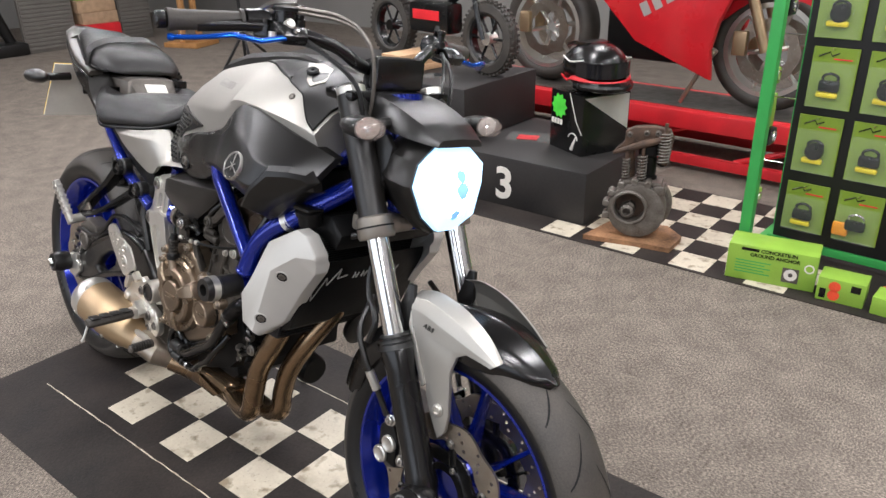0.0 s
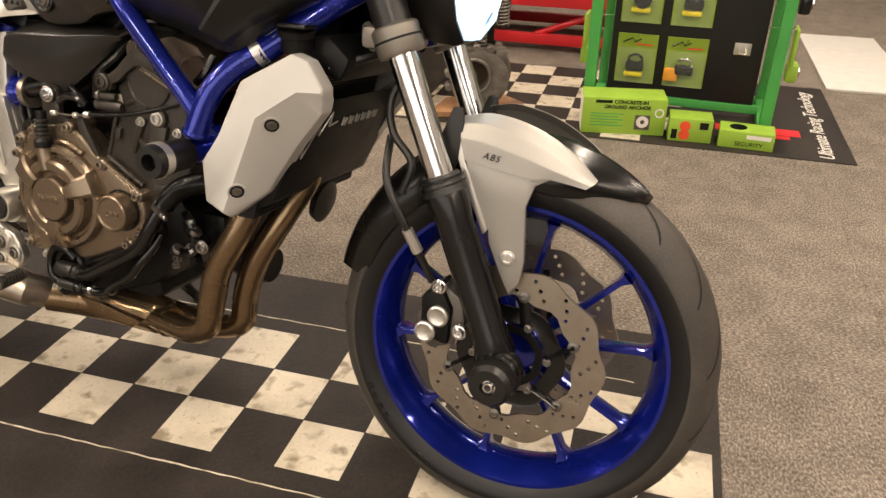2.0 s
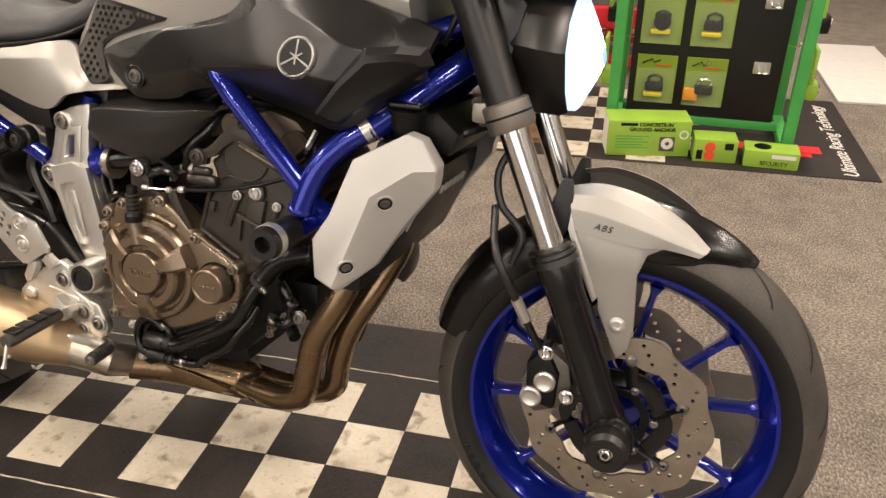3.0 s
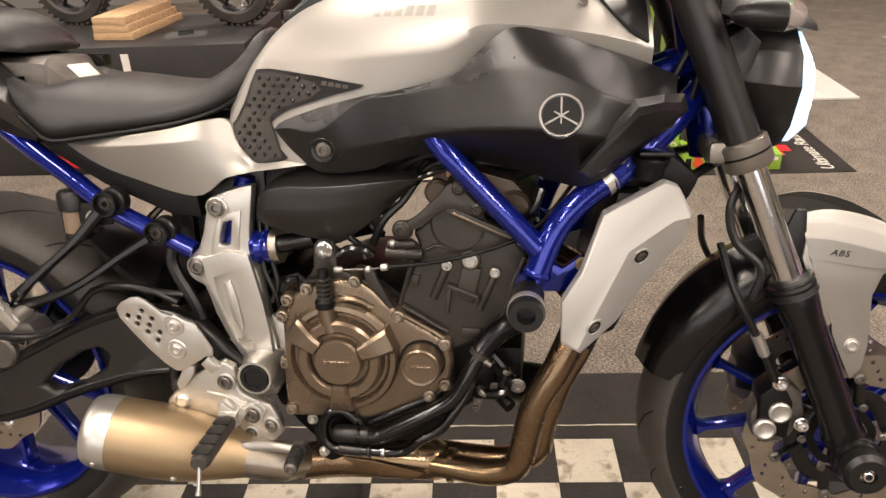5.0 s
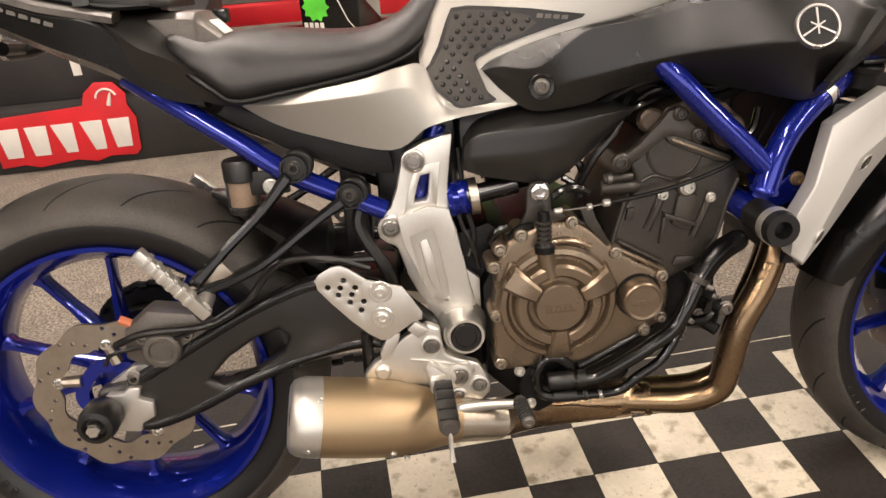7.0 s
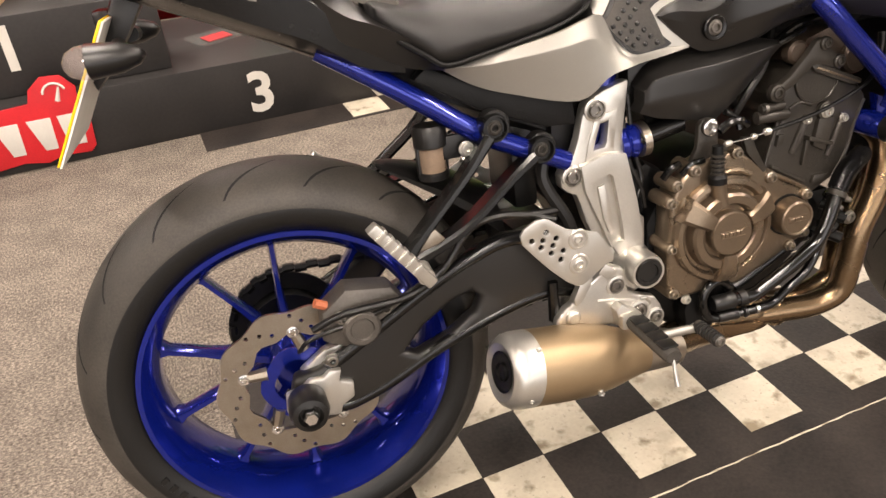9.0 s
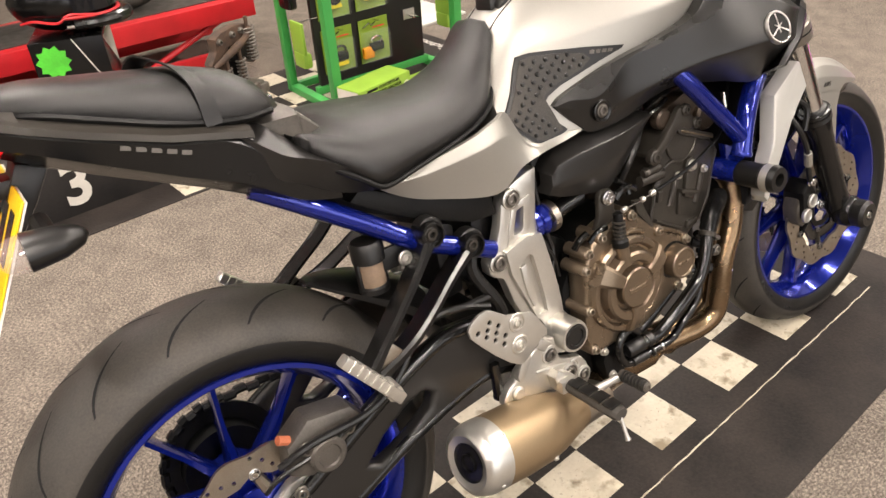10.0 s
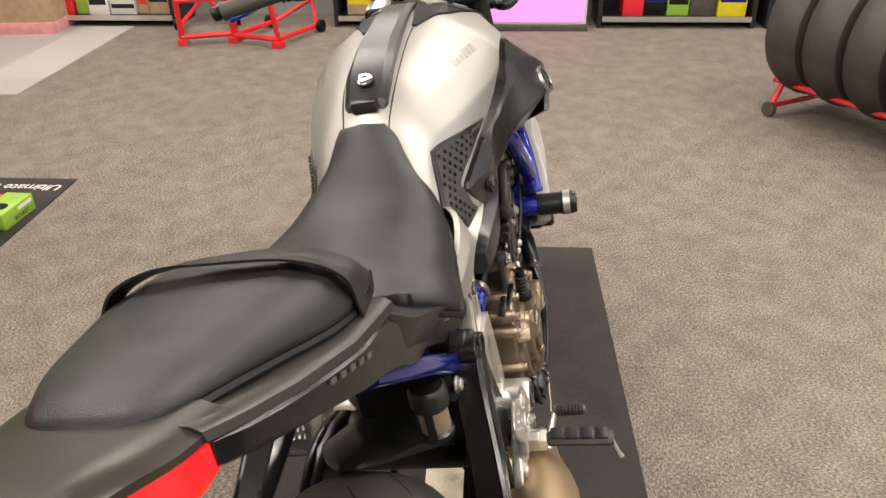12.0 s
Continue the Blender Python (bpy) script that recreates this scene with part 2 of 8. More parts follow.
COVERG = material("smoke_grey_paint", (0.042, 0.037, 0.031), 0.32, 0.4, 0.1, 8, 400, 0.05)
HOSE = material("glossy_black_hose", (0.0035, 0.0034, 0.0032), 0.16, 0.0, 0.2, 20, 300, 0.05, spec=0.6)


def carbon(name):
    """Black plastic with a fine diagonal weave."""
    m = material(name, (0.0090, 0.0085, 0.0080), 0.30, 0.0, 0.1, 8, 300, 0.0)
    nt = m.node_tree
    p = nt.nodes["Principled BSDF"]
    tc = nt.nodes.new("ShaderNodeTexCoord")
    mp = nt.nodes.new("ShaderNodeMapping")
    mp.inputs["Rotation"].default_value = (0, radians(35), 0)
    w = nt.nodes.new("ShaderNodeTexWave")
    w.inputs["Scale"].default_value = 150
    w.bands_direction = "X"
    b = nt.nodes.new("ShaderNodeBump")
    b.inputs["Strength"].default_value, b.inputs["Distance"].default_value = 0.13, 0.0005
    link(nt, tc, "Object", mp, "Vector")
    link(nt, mp, "Vector", w, "Vector")
    link(nt, w, "Fac", b, "Height")
    link(nt, b, "Normal", p, "Normal")
    return m


CARBON = carbon("weave_plastic")

# ---- the motorcycle ----
from mathutils.bvhtree import BVHTree

BIKE = pose(-.511, .191, .0015, 0, 0, -5.5) @ pose(0, 0, 0, -10.8)
bike = thing("motorcycle", BIKE, "matt silver and black motorcycle with blue wheels on its side stand", "motorcycle")


def flip(bm):
    for v in bm.verts:
        v.co.y = -v.co.y
    bmesh.ops.reverse_faces(bm, faces=bm.faces[:])
    return bm


def stations(rows, k=5):
    """Catmull-Rom between rows of equally many numbers."""
    out = []
    r = [np.array(a, float) for a in rows]
    r = [2 * r[0] - r[1], *r, 2 * r[-1] - r[-2]]
    for i in range(1, len(r) - 2):
        for j in range(k):
            t = j / k
            a, b, c, d = r[i - 1:i + 3]
            out.append(0.5 * (2 * b + (c - a) * t + (2 * a - 5 * b + 4 * c - d) * t * t + (3 * b - a - 3 * c + d) * t ** 3))
    return out + [r[-2]]


def half_loft(rows, k=5, floor_y=0.0):
    """Rows of x and (half width, z) from the top middle to the lower edge, mirrored to a closed body."""
    rings = []
    for s in stations(rows, k):
        x, pts = s[0], s[1:].reshape(-1, 2)
        right = [Vector((x, -w, z)) for w, z in pts]
        left = [Vector((x, w, z)) for w, z in pts[::-1] if w > 1e-4]
        rings.append(right + left)
    return loft(rings)


def side_loft(rows, k=4, inner=0.08):
    """Rows of x and (y out, z) down one side; closed at the inner plane."""
    rings = []
    for s in stations(rows, k):
        x, pts = s[0], s[1:].reshape(-1, 2)
        ring = [Vector((x, -w, z)) for w, z in pts]
        ring += [Vector((x, -inner, pts[-1][1])), Vector((x, -inner, pts[0][1]))]
        rings.append(ring)
    return loft(rings)


def drape(outline, tree, out=0.002, thick=0.004, cuts=3, fall=-0.14):
    """A sheet with an (x, z) outline laid on a side surface."""
    bm = bmesh.new()
    f = bm.faces.new([bm.verts.new((x, -1, z)) for x, z in outline])
    bmesh.ops.triangulate(bm, faces=[f])
    bmesh.ops.subdivide_edges(bm, edges=bm.edges[:], cuts=cuts, use_grid_fill=True)
    for v in bm.verts:
        hit = tree.ray_cast(Vector((v.co.x, -1, v.co.z)), Vector((0, 1, 0)))
        v.co.y = (hit[0].y if hit[0] else fall) - out
    ex = bmesh.ops.extrude_face_region(bm, geom=bm.faces[:])
    for v in ex["geom"]:
        if isinstance(v, bmesh.types.BMVert):
            v.co.y += thick + out
    return bm


def tree_of(bm):
    return BVHTree.FromBMesh(bm)


def framed(outline, holes, y0, y1, bevel=0.0, seg=2):
    """A plate with an (x, z) outline and polygonal openings, from y0 to y1."""
    t = bmesh.new()
    es = []
    for loop in (outline, *holes):
        vs = [t.verts.new((x, y0, z)) for x, z in loop]
        es += [t.edges.new((vs[i], vs[(i + 1) % len(vs)])) for i in range(len(vs))]
    bmesh.ops.triangle_fill(t, use_beauty=True, edges=es)
    ex = bmesh.ops.extrude_face_region(t, geom=t.faces[:])
    for v in ex["geom"]:
        if isinstance(v, bmesh.types.BMVert):
            v.co.y = y1
    bmesh.ops.recalc_face_normals(t, faces=t.faces[:])
    if bevel:
        bmesh.ops.bevel(t, geom=[e for e in t.edges if len(e.link_faces) == 2 and e.calc_face_angle(0) > .6], offset=bevel, segments=seg, affect="EDGES", profile=.6, clamp_overlap=True)
    return t


def skin(lines, k=5, round_at=(), thick=.01):
    """A shell over lines of equally many (x, z, y) points; round_at: lines whose crease is softened."""
    smooth = [np.array(stations(l, k)) for l in lines]
    rows = []
    for i, l in enumerate(smooth):
        if i in round_at:
            a, b = smooth[i - 1], smooth[i + 1]
            rows += [l + (a - l) * .06, l + (a - l) * .018 + (b - l) * .008, l + (b - l) * .018 + (a - l) * .008, l + (b - l) * .06]
        else:
            rows.append(l)
        if i + 1 < len(smooth):
            rows.append(None)
    full = []
    for i, r in enumerate(rows):
        if r is None:
            full += [rows[i - 1] + (rows[i + 1] - rows[i - 1]) * f for f in (.25, .5, .75)]
        else:
            full.append(r)
    rings = [[Vector((x, y, z)) for x, z, y in r] for r in full]
    bm = loft(rings, closed=False)
    bmesh.ops.remove_doubles(bm, verts=bm.verts[:], dist=.0002)
    ex = bmesh.ops.extrude_face_region(bm, geom=bm.faces[:])
    for v in ex["geom"]:
        if isinstance(v, bmesh.types.BMVert):
            v.co.y += thick
    return bm


def bead(pts, r, name, mat, parent, n=8, k=5, label=""):
    """A raised rounded rib along (x, y, z) points."""
    return part(name, tube(pts, r, n, k), mat, parent, label)


# -- wheels --
def tyre_profile(r_out, half, r_in):
    """(radius, across) round the carcass, closed."""
    pts = []
    for k in range(25):
        a = math.pi * (k / 24) - math.pi / 2
        y = half * math.sin(a)
        crown = math.cos(a)
        r = r_out - (r_out - r_in) * 0.62 * (1 - crown ** 0.9) if crown > 0 else r_out - (r_out - r_in) * 0.62
        pts.append((r, y))
    pts = [(r_in, -half * 0.72), (r_in + 0.012, -half * 0.86), (r_in + 0.024, -half * 0.95), *pts[1:-1], (r_in + 0.024, half * 0.95), (r_in + 0.012, half * 0.86), (r_in, half * 0.72)]
    return pts


def surface_r(profile, y):
    mid = profile[3:-3]
    for (r0, y0), (r1, y1) in zip(mid, mid[1:]):
        if y0 <= y <= y1:
            return r0 + (r1 - r0) * (y - y0) / max(y1 - y0, 1e-6)
    return mid[0][0]


def wave_disc(r_out, r_in, centre, y, thick, waves, rows, holes_each):
    """A drilled wave disc."""
    bm = bmesh.new()
    n = waves * 10
    loops = []
    for base, amp, count in ((r_out, 0.004, n), (r_in, -0.004, n // 2)):
        ring = []
        for k in range(count):
            a = 2 * math.pi * k / count
            r = base + amp * math.cos(waves * a)
            ring.append(bm.verts.new((centre[0] + r * math.cos(a), y, centre[1] + r * math.sin(a))))
        loops.append([bm.edges.new((ring[i], ring[(i + 1) % count])) for i in range(count)])
    for s in range(rows):
        for h in range(holes_each):
            a = 2 * math.pi * (s + h / holes_each * 0.72) / rows
            r = r_in + (r_out - r_in) * (0.24 + 0.26 * h)
            ring = [bm.verts.new((centre[0] + r * math.cos(a) + 0.0034 * math.cos(b), y, centre[1] + r * math.sin(a) + 0.0034 * math.sin(b))) for b in (2 * math.pi * q / 8 for q in range(8))]
            loops.append([bm.edges.new((ring[i], ring[(i + 1) % 8])) for i in range(8)])
    bmesh.ops.triangle_fill(bm, use_beauty=True, edges=[e for l in loops for e in l])
    ex = bmesh.ops.extrude_face_region(bm, geom=bm.faces[:])
    for v in ex["geom"]:
        if isinstance(v, bmesh.types.BMVert):
            v.co.y += thick
    return bm


def wheel(name, cx, cz, r_out, half, rim_half, label, turn=0.0):
    w = part(name, lathe([(.036, -rim_half * .75), (.044, -rim_half * .5), (.044, rim_half * .5), (.036, rim_half * .75)], (cx, 0, cz), n=24), BLUE, bike, label)
    prof = tyre_profile(r_out, half, 0.226)
    ty = part("tyre", lathe(prof, (cx, 0, cz), n=96, closed=True), RUBBER, w, "worn black road tyre with curved grooves")
    ty.data.materials.append(SIDEWALL)
    for f in ty.data.polygons:
        if math.hypot(f.center.x - cx, f.center.z - cz) < 0.226 + (r_out - 0.226) * 0.42:
            f.material_index = 1
    h = rim_half
    rim = [(.235, -h), (.2355, -h + .006), (.227, -h + .009), (.224, -h + .028), (.212, -h + .04), (.212, h - .04), (.224, h - .028), (.227, h - .009), (.2355, h - .006), (.235, h),
           (.228, h), (.219, h - .014), (.206, h - .036), (.203, 0), (.206, -h + .036), (.219, -h + .014), (.228, -h)]
    part("rim", lathe(rim, (cx, 0, cz), n=80, closed=True), BLUE, w, "glossy blue cast rim")
    # ten spokes in pairs
    for k in range(10):
        a = 2 * math.pi * (k // 2) / 5 + (0.30 if k % 2 else -0.30) + turn
        b = 2 * math.pi * (k // 2) / 5 + (0.22 if k % 2 else -0.22) + turn
        p0 = Vector((cx + .04 * math.cos(b), 0, cz + .04 * math.sin(b)))
        p1 = Vector((cx + .115 * math.cos(a * .55 + b * .45), 0, cz + .115 * math.sin(a * .55 + b * .45)))
        p2 = Vector((cx + .206 * math.cos(a), 0, cz + .206 * math.sin(a)))
        bm = bmesh.new()
        rings = []
        for p, wd, dp in ((p0, .010, .024), (p1, .0062, .018), (p2 * .25 + p1 * .75, .0052, .016), (p2 * .85 + p1 * .15, .0058, .016), (p2, .013, .02)):
            d = (p2 - p0).normalized()
            s = Vector((-d.z, 0, d.x))
            rings.append([bm.verts.new(p + s * wd * u + Vector((0, dp * v, 0))) for u, v in ((-1, -.5), (-.6, -1), (.6, -1), (1, -.5), (1, .5), (.6, 1), (-.6, 1), (-1, .5))])
        for r0, r1 in zip(rings, rings[1:]):
            for q in range(8):
                bm.faces.new((r0[q], r0[(q + 1) % 8], r1[(q + 1) % 8], r1[q]))
        bm.faces.new(rings[0][::-1])
        bm.faces.new(rings[-1])
        part("spoke", bm, BLUE, w)
    # grooves across the tread: raised near-black strips stand in for their inner shade
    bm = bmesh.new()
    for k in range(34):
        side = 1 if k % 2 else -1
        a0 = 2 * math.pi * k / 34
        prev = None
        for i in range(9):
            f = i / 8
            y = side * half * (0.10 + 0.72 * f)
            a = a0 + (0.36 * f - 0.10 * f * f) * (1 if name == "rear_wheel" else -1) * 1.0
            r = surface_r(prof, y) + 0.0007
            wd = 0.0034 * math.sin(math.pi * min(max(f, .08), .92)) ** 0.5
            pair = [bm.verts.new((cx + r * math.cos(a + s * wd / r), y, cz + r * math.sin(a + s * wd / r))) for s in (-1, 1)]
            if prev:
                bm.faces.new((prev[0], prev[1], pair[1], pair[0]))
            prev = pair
    part("groove_shade_strip", bm, GROOVE_SHADE, w, kind="stuff")
    # raised lettering as bars on the sidewall
    for a0, count, size in ((3.6, 4, .026), (4.15, 2, .018)):
        bm = bmesh.new()
        for i in range(count):
            a = a0 + i * .075
            r = .256
            y = -half * .965
            c, s = math.cos(a), math.sin(a)
            m = Matrix(((-s, 0, c, cx + r * c), (0, 1, 0, y), (c, 0, s, cz + r * s), (0, 0, 0, 1)))
            add_box(bm, (-.005, -.0014, -size / 4), (.005, .003, size / 4), .001, m, 1)
        part("sidewall_mark", bm, SIDEWALL, w)
    return w


FX, FZ, RX, RZ = 1.419, .2905, -.009, .317
front = wheel("front_wheel", FX, FZ, .300, .063, .051, "blue ten-spoke front wheel with twin wave discs", 0.46)
rear = wheel("rear_wheel", RX, RZ, .321, .093, .082, "blue ten-spoke rear wheel with a wave disc", 0.62)
for s in (-1, 1):
    d = part("brake_disc", wave_disc(.141, .0985, (FX, FZ), s * .062 - .0025, .005, 10, 16, 3), STEEL, front, "drilled steel wave brake disc")
    car = bmesh.new()
    arms = []
    add_lathe(car, [(.058, 0), (.060, -.001 * s), (.080, -.001 * s), (.083, 0), (.083, .005), (.058, .005)], (FX, s * .060 - .0025, FZ), n=48, closed=True, wobble=lambda t: 1 + .035 * math.cos(6 * t))
    for k in range(6):
        a = math.pi * k / 3 + .2
        c, q = math.cos(a), math.sin(a)
        arms.append([(FX + .058 * c, s * .060, FZ + .058 * q), (FX + .09 * math.cos(a + .16), s * .061, FZ + .09 * math.sin(a + .16)), (FX + .104 * math.cos(a + .2), s * .062, FZ + .104 * math.sin(a + .2))])
    part("disc_carrier", car, SATIN, d)
    for pts in arms:
        part("carrier_arm", tube(pts, [.010, .009, .011], 8, squash=.35), SATIN, d)
    for k in range(6):
        a = math.pi * k / 3 + .4
        bolt(d, (FX + .102 * math.cos(a), s * .0665, FZ + .102 * math.sin(a)), .0068, .003, (0, s, 0), BOLT, "disc_button")
        b = math.pi * k / 3 + .1
        bolt(d, (FX + .058 * math.cos(b), s * .0655, FZ + .058 * math.sin(b)), .005, .004, (0, s, 0), BOLT)
part("sensor_ring", lathe([(.038, -.060), (.05, -.060), (.05, -.056), (.038, -.056)], (FX, 0, FZ), n=48, closed=True, wobble=lambda t: 1 + .03 * (math.sin(t * 40) > 0)), DARK, front)
rd = part("brake_disc", wave_disc(.1225, .083, (RX, RZ), -.098, .005, 10, 10, 3), STEEL, rear, "drilled steel wave brake disc")
part("disc_carrier", lathe([(.04, -.098), (.060, -.097), (.060, -.093), (.04, -.084)], (RX, 0, RZ), n=40, closed=True, wobble=lambda t: 1 + .04 * math.cos(5 * t)), BLUE, rd)
for k in range(5):
    a = 2 * math.pi * k / 5 + .3
    part("carrier_arm", tube([(RX + .055 * math.cos(a - .2), -.094, RZ + .055 * math.sin(a - .2)), (RX + .088 * math.cos(a), -.094, RZ + .088 * math.sin(a))], [.010, .008], 8), STEEL, rd)
    bolt(rd, (RX + .086 * math.cos(a), -.0985, RZ + .086 * math.sin(a)), .007, .004, mat=CHROME, name="disc_button")
part("sprocket", lathe([(.055, .10), (.098, .10), (.098, .106), (.055, .106)], (RX, 0, RZ), n=86, closed=True, wobble=lambda t: 1 + .022 * math.sin(43 * t)), DARK, rear, "dark steel rear sprocket")
part("sprocket_carrier", lathe([(.03, .07), (.07, .07), (.07, .1), (.03, .1)], (RX, 0, RZ), n=30, closed=True), DARK, rear)
chain = bmesh.new()
n = 96
loop = [(.1 * math.cos(a) * 1.03, RZ + .1 * math.sin(a) * 1.03) for a in np.linspace(math.pi * .5, math.pi * 1.5, 24)]
loop += [(x, RZ - .103 + .04 * x / .52) for x in np.linspace(.02, .52, 26)]
loop += [(x, RZ + .103 - .02 * x / .52) for x in np.linspace(.52, .02, 26)]
for i, (x, z) in enumerate(loop):
    x2, z2 = loop[(i + 1) % len(loop)]
    add_tube(chain, [(x, .103 + (.004 if i % 2 else -.004), z), (x2, .103 + (.004 if i % 2 else -.004), z2)], .0075, 6)
part("drive_chain", chain, DARK, bike, "dark oily drive chain", kind="stuff")

# -- fork and front --
def fork_x(z):
    return 1.1315 + (.955 - z) * .4285


FDIR = Vector((fork_x(.3) - fork_x(.9), 0, -.6)).normalized()
for s in (-1, 1):
    y = s * .101
    P = lambda z, dx=0.0: Vector((fork_x(z) + dx, y, z))
    leg = part("fork_leg", tube([P(.54), P(.53), P(.50), P(.335), P(.318), P(.285)], [.029, .031, .0275, .027, .031, .024], 24), SATIN, bike, "black telescopic fork leg")
    part("stanchion", tube([P(.735), P(.54)], .0205, 28), CHROME, leg, "polished chrome stanchion")
    part("upper_tube", tube([P(.955), P(.75)], .0265, 24), GREYP, leg, "dark grey upper tube")
    part("dust_seal", tube([P(.562), P(.552), P(.546), P(.538)], [.026, .031, .032, .034], 24), MATTE, leg)
    for z in (.556, .548):
        part("seal_ring", tube([P(z + .002), P(z + .001), P(z - .001), P(z - .002)], [.029, .0335, .0335, .029], 28), SATIN, leg)
    part("axle_clamp", lathe([(.033, s * .0), (.036, s * .008), (.036, s * .03), (.031, s * .038), (.0, s * .038)], (FX, y, FZ), n=24), SATIN, leg)
    part("axle_slider", lathe([(.026, s * .036), (.031, s * .04), (.032, s * .062), (.026, s * .070), (.012, s * .070), (.010, s * .064)], (FX, y, FZ), n=26), MATTE, leg, "black nylon axle slider")
    bolt(leg, (FX, y + s * .062, FZ), .008, .008, (0, s, 0), CHROME)
    # lower clamp collar
    cl = part("fork_clamp", tube([P(.755), P(.752), P(.722), P(.718)], [.030, .0335, .0335, .031], 28), CLAMP, leg, "cast silver clamp collar")
    add = box((-.014, -.012, -.016), (.014, .012, .016), .004, Matrix.Translation(P(.737, -.036) + Vector((0, -s * .012, 0))))
    part("clamp_ear", add, CLAMP, cl)
    part("clamp_groove", tube([P(.7385), P(.7355)], .0339, 28), DARK, cl)
    for dz in (.012, -.012):
        bolt(cl, P(.737 + dz, -.04) + Vector((0, s * .002, 0)), .006, .006, (0, s, 0), ENGINE)
    part("top_cap", lathe([(.0265, 0), (.0265, .012), (.018, .016), (.012, .016)], P(.955), -FDIR, 20), CAST, leg)
    # caliper behind the leg
    c = part("front_caliper", plate([(1.275, .335), (1.288, .375), (1.316, .395), (1.345, .375), (1.352, .34), (1.335, .30), (1.30, .285), (1.28, .30)], s * .050, s * .088, .006), GREYM, leg, "grey four-piston brake caliper")
    part("caliper_body", plate([(1.285, .31), (1.282, .372), (1.31, .40), (1.332, .36), (1.33, .30)], s * .045, s * .098, .008), DARK, c)
    for px, pz in ((1.313, .347), (1.294, .318)):
        part("piston_cap", lathe([(.0165, 0), (.0165, .006), (.013, .008), (.010, .006)], (px, s * .096, pz), (0, s, 0), 20), CAST, c, "bright machined piston cap")
    for px, pz in ((1.310, .393), (1.347, .327)):
        bolt(c, (px, s * .096, pz), .009, .008, (0, s, 0), CHROME)
    hose = [(1.21, s * .075, .60), (1.225, s * .115, .545), (1.255, s * .118, .49), (1.285, s * .105, .43), (1.30, s * .1, .40)]
    part("brake_hose", tube(hose, .0058, 8, 6), MATTE, leg)
    part("hose_fitting", tube([(1.262, s * .117, .478), (1.278, s * .109, .445)], .0085, 10), CAST, leg)
part("lower_yoke", box((1.175, -.115, .722), (1.235, .115, .752), .008), CLAMP, bike, "cast lower fork yoke")
part("upper_yoke", box((1.085, -.125, .945), (1.16, .125, .965), .008), SATIN, bike, "black upper fork yoke")
part("steering_head", tube([(1.158, 0, .96), (1.205, 0, .72)], .036, 20), BLUEF, bike, "blue steering head")
part("brake_pipe_loop", tube([(1.235, -.075, .70), (1.215, -.09, .655), (1.225, -.10, .61), (1.26, -.112, .575), (1.25, -.115, .53)], .006, 8, 6), MATTE, bike)
for s in (-1, 1):
    part("reflector_stay", tube([(1.19, s * .07, .715), (1.13, s * .12, .69)], .007, 8), MATTE, bike)

# front mudguard: black shell over the tyre with silver side plates
R0 = .312
rings = []
for a in np.radians(np.linspace(163, 58, 27)):
    f = (math.degrees(a) - 58) / 105
    tip = min(1, .16 + .84 * (max(f, 0) / .24) ** .55)
    half = .074 * tip * (1 - .2 * max(0, f - .8) / .2)
    rise = .010 * math.sin(math.pi * min(max(1 - f, 0), 1)) - .004 * max(0, (.3 - f) / .3)
    prof = [(-1, -.055), (-.98, -.03), (-.86, -.008), (-.5, .003), (-.12, .008), (0, .012), (.12, .008), (.5, .003), (.86, -.008), (.98, -.03), (1, -.055)]
    outer = [Vector((FX + (R0 + rise + h) * math.cos(a), half * u, FZ + (R0 + rise + h) * math.sin(a))) for u, h in ((u, h * tip) for u, h in prof)]
    inner = [Vector((FX + (R0 + rise + h - .003) * math.cos(a), (half - .0025) * u, FZ + (R0 + rise + h - .003) * math.sin(a))) for u, h in ((u, h * tip) for u, h in prof[::-1])]
    rings.append(outer + inner)
guard = part("front_mudguard", loft(rings), SATIN, bike, "black front mudguard with silver side plates", smooth=75)
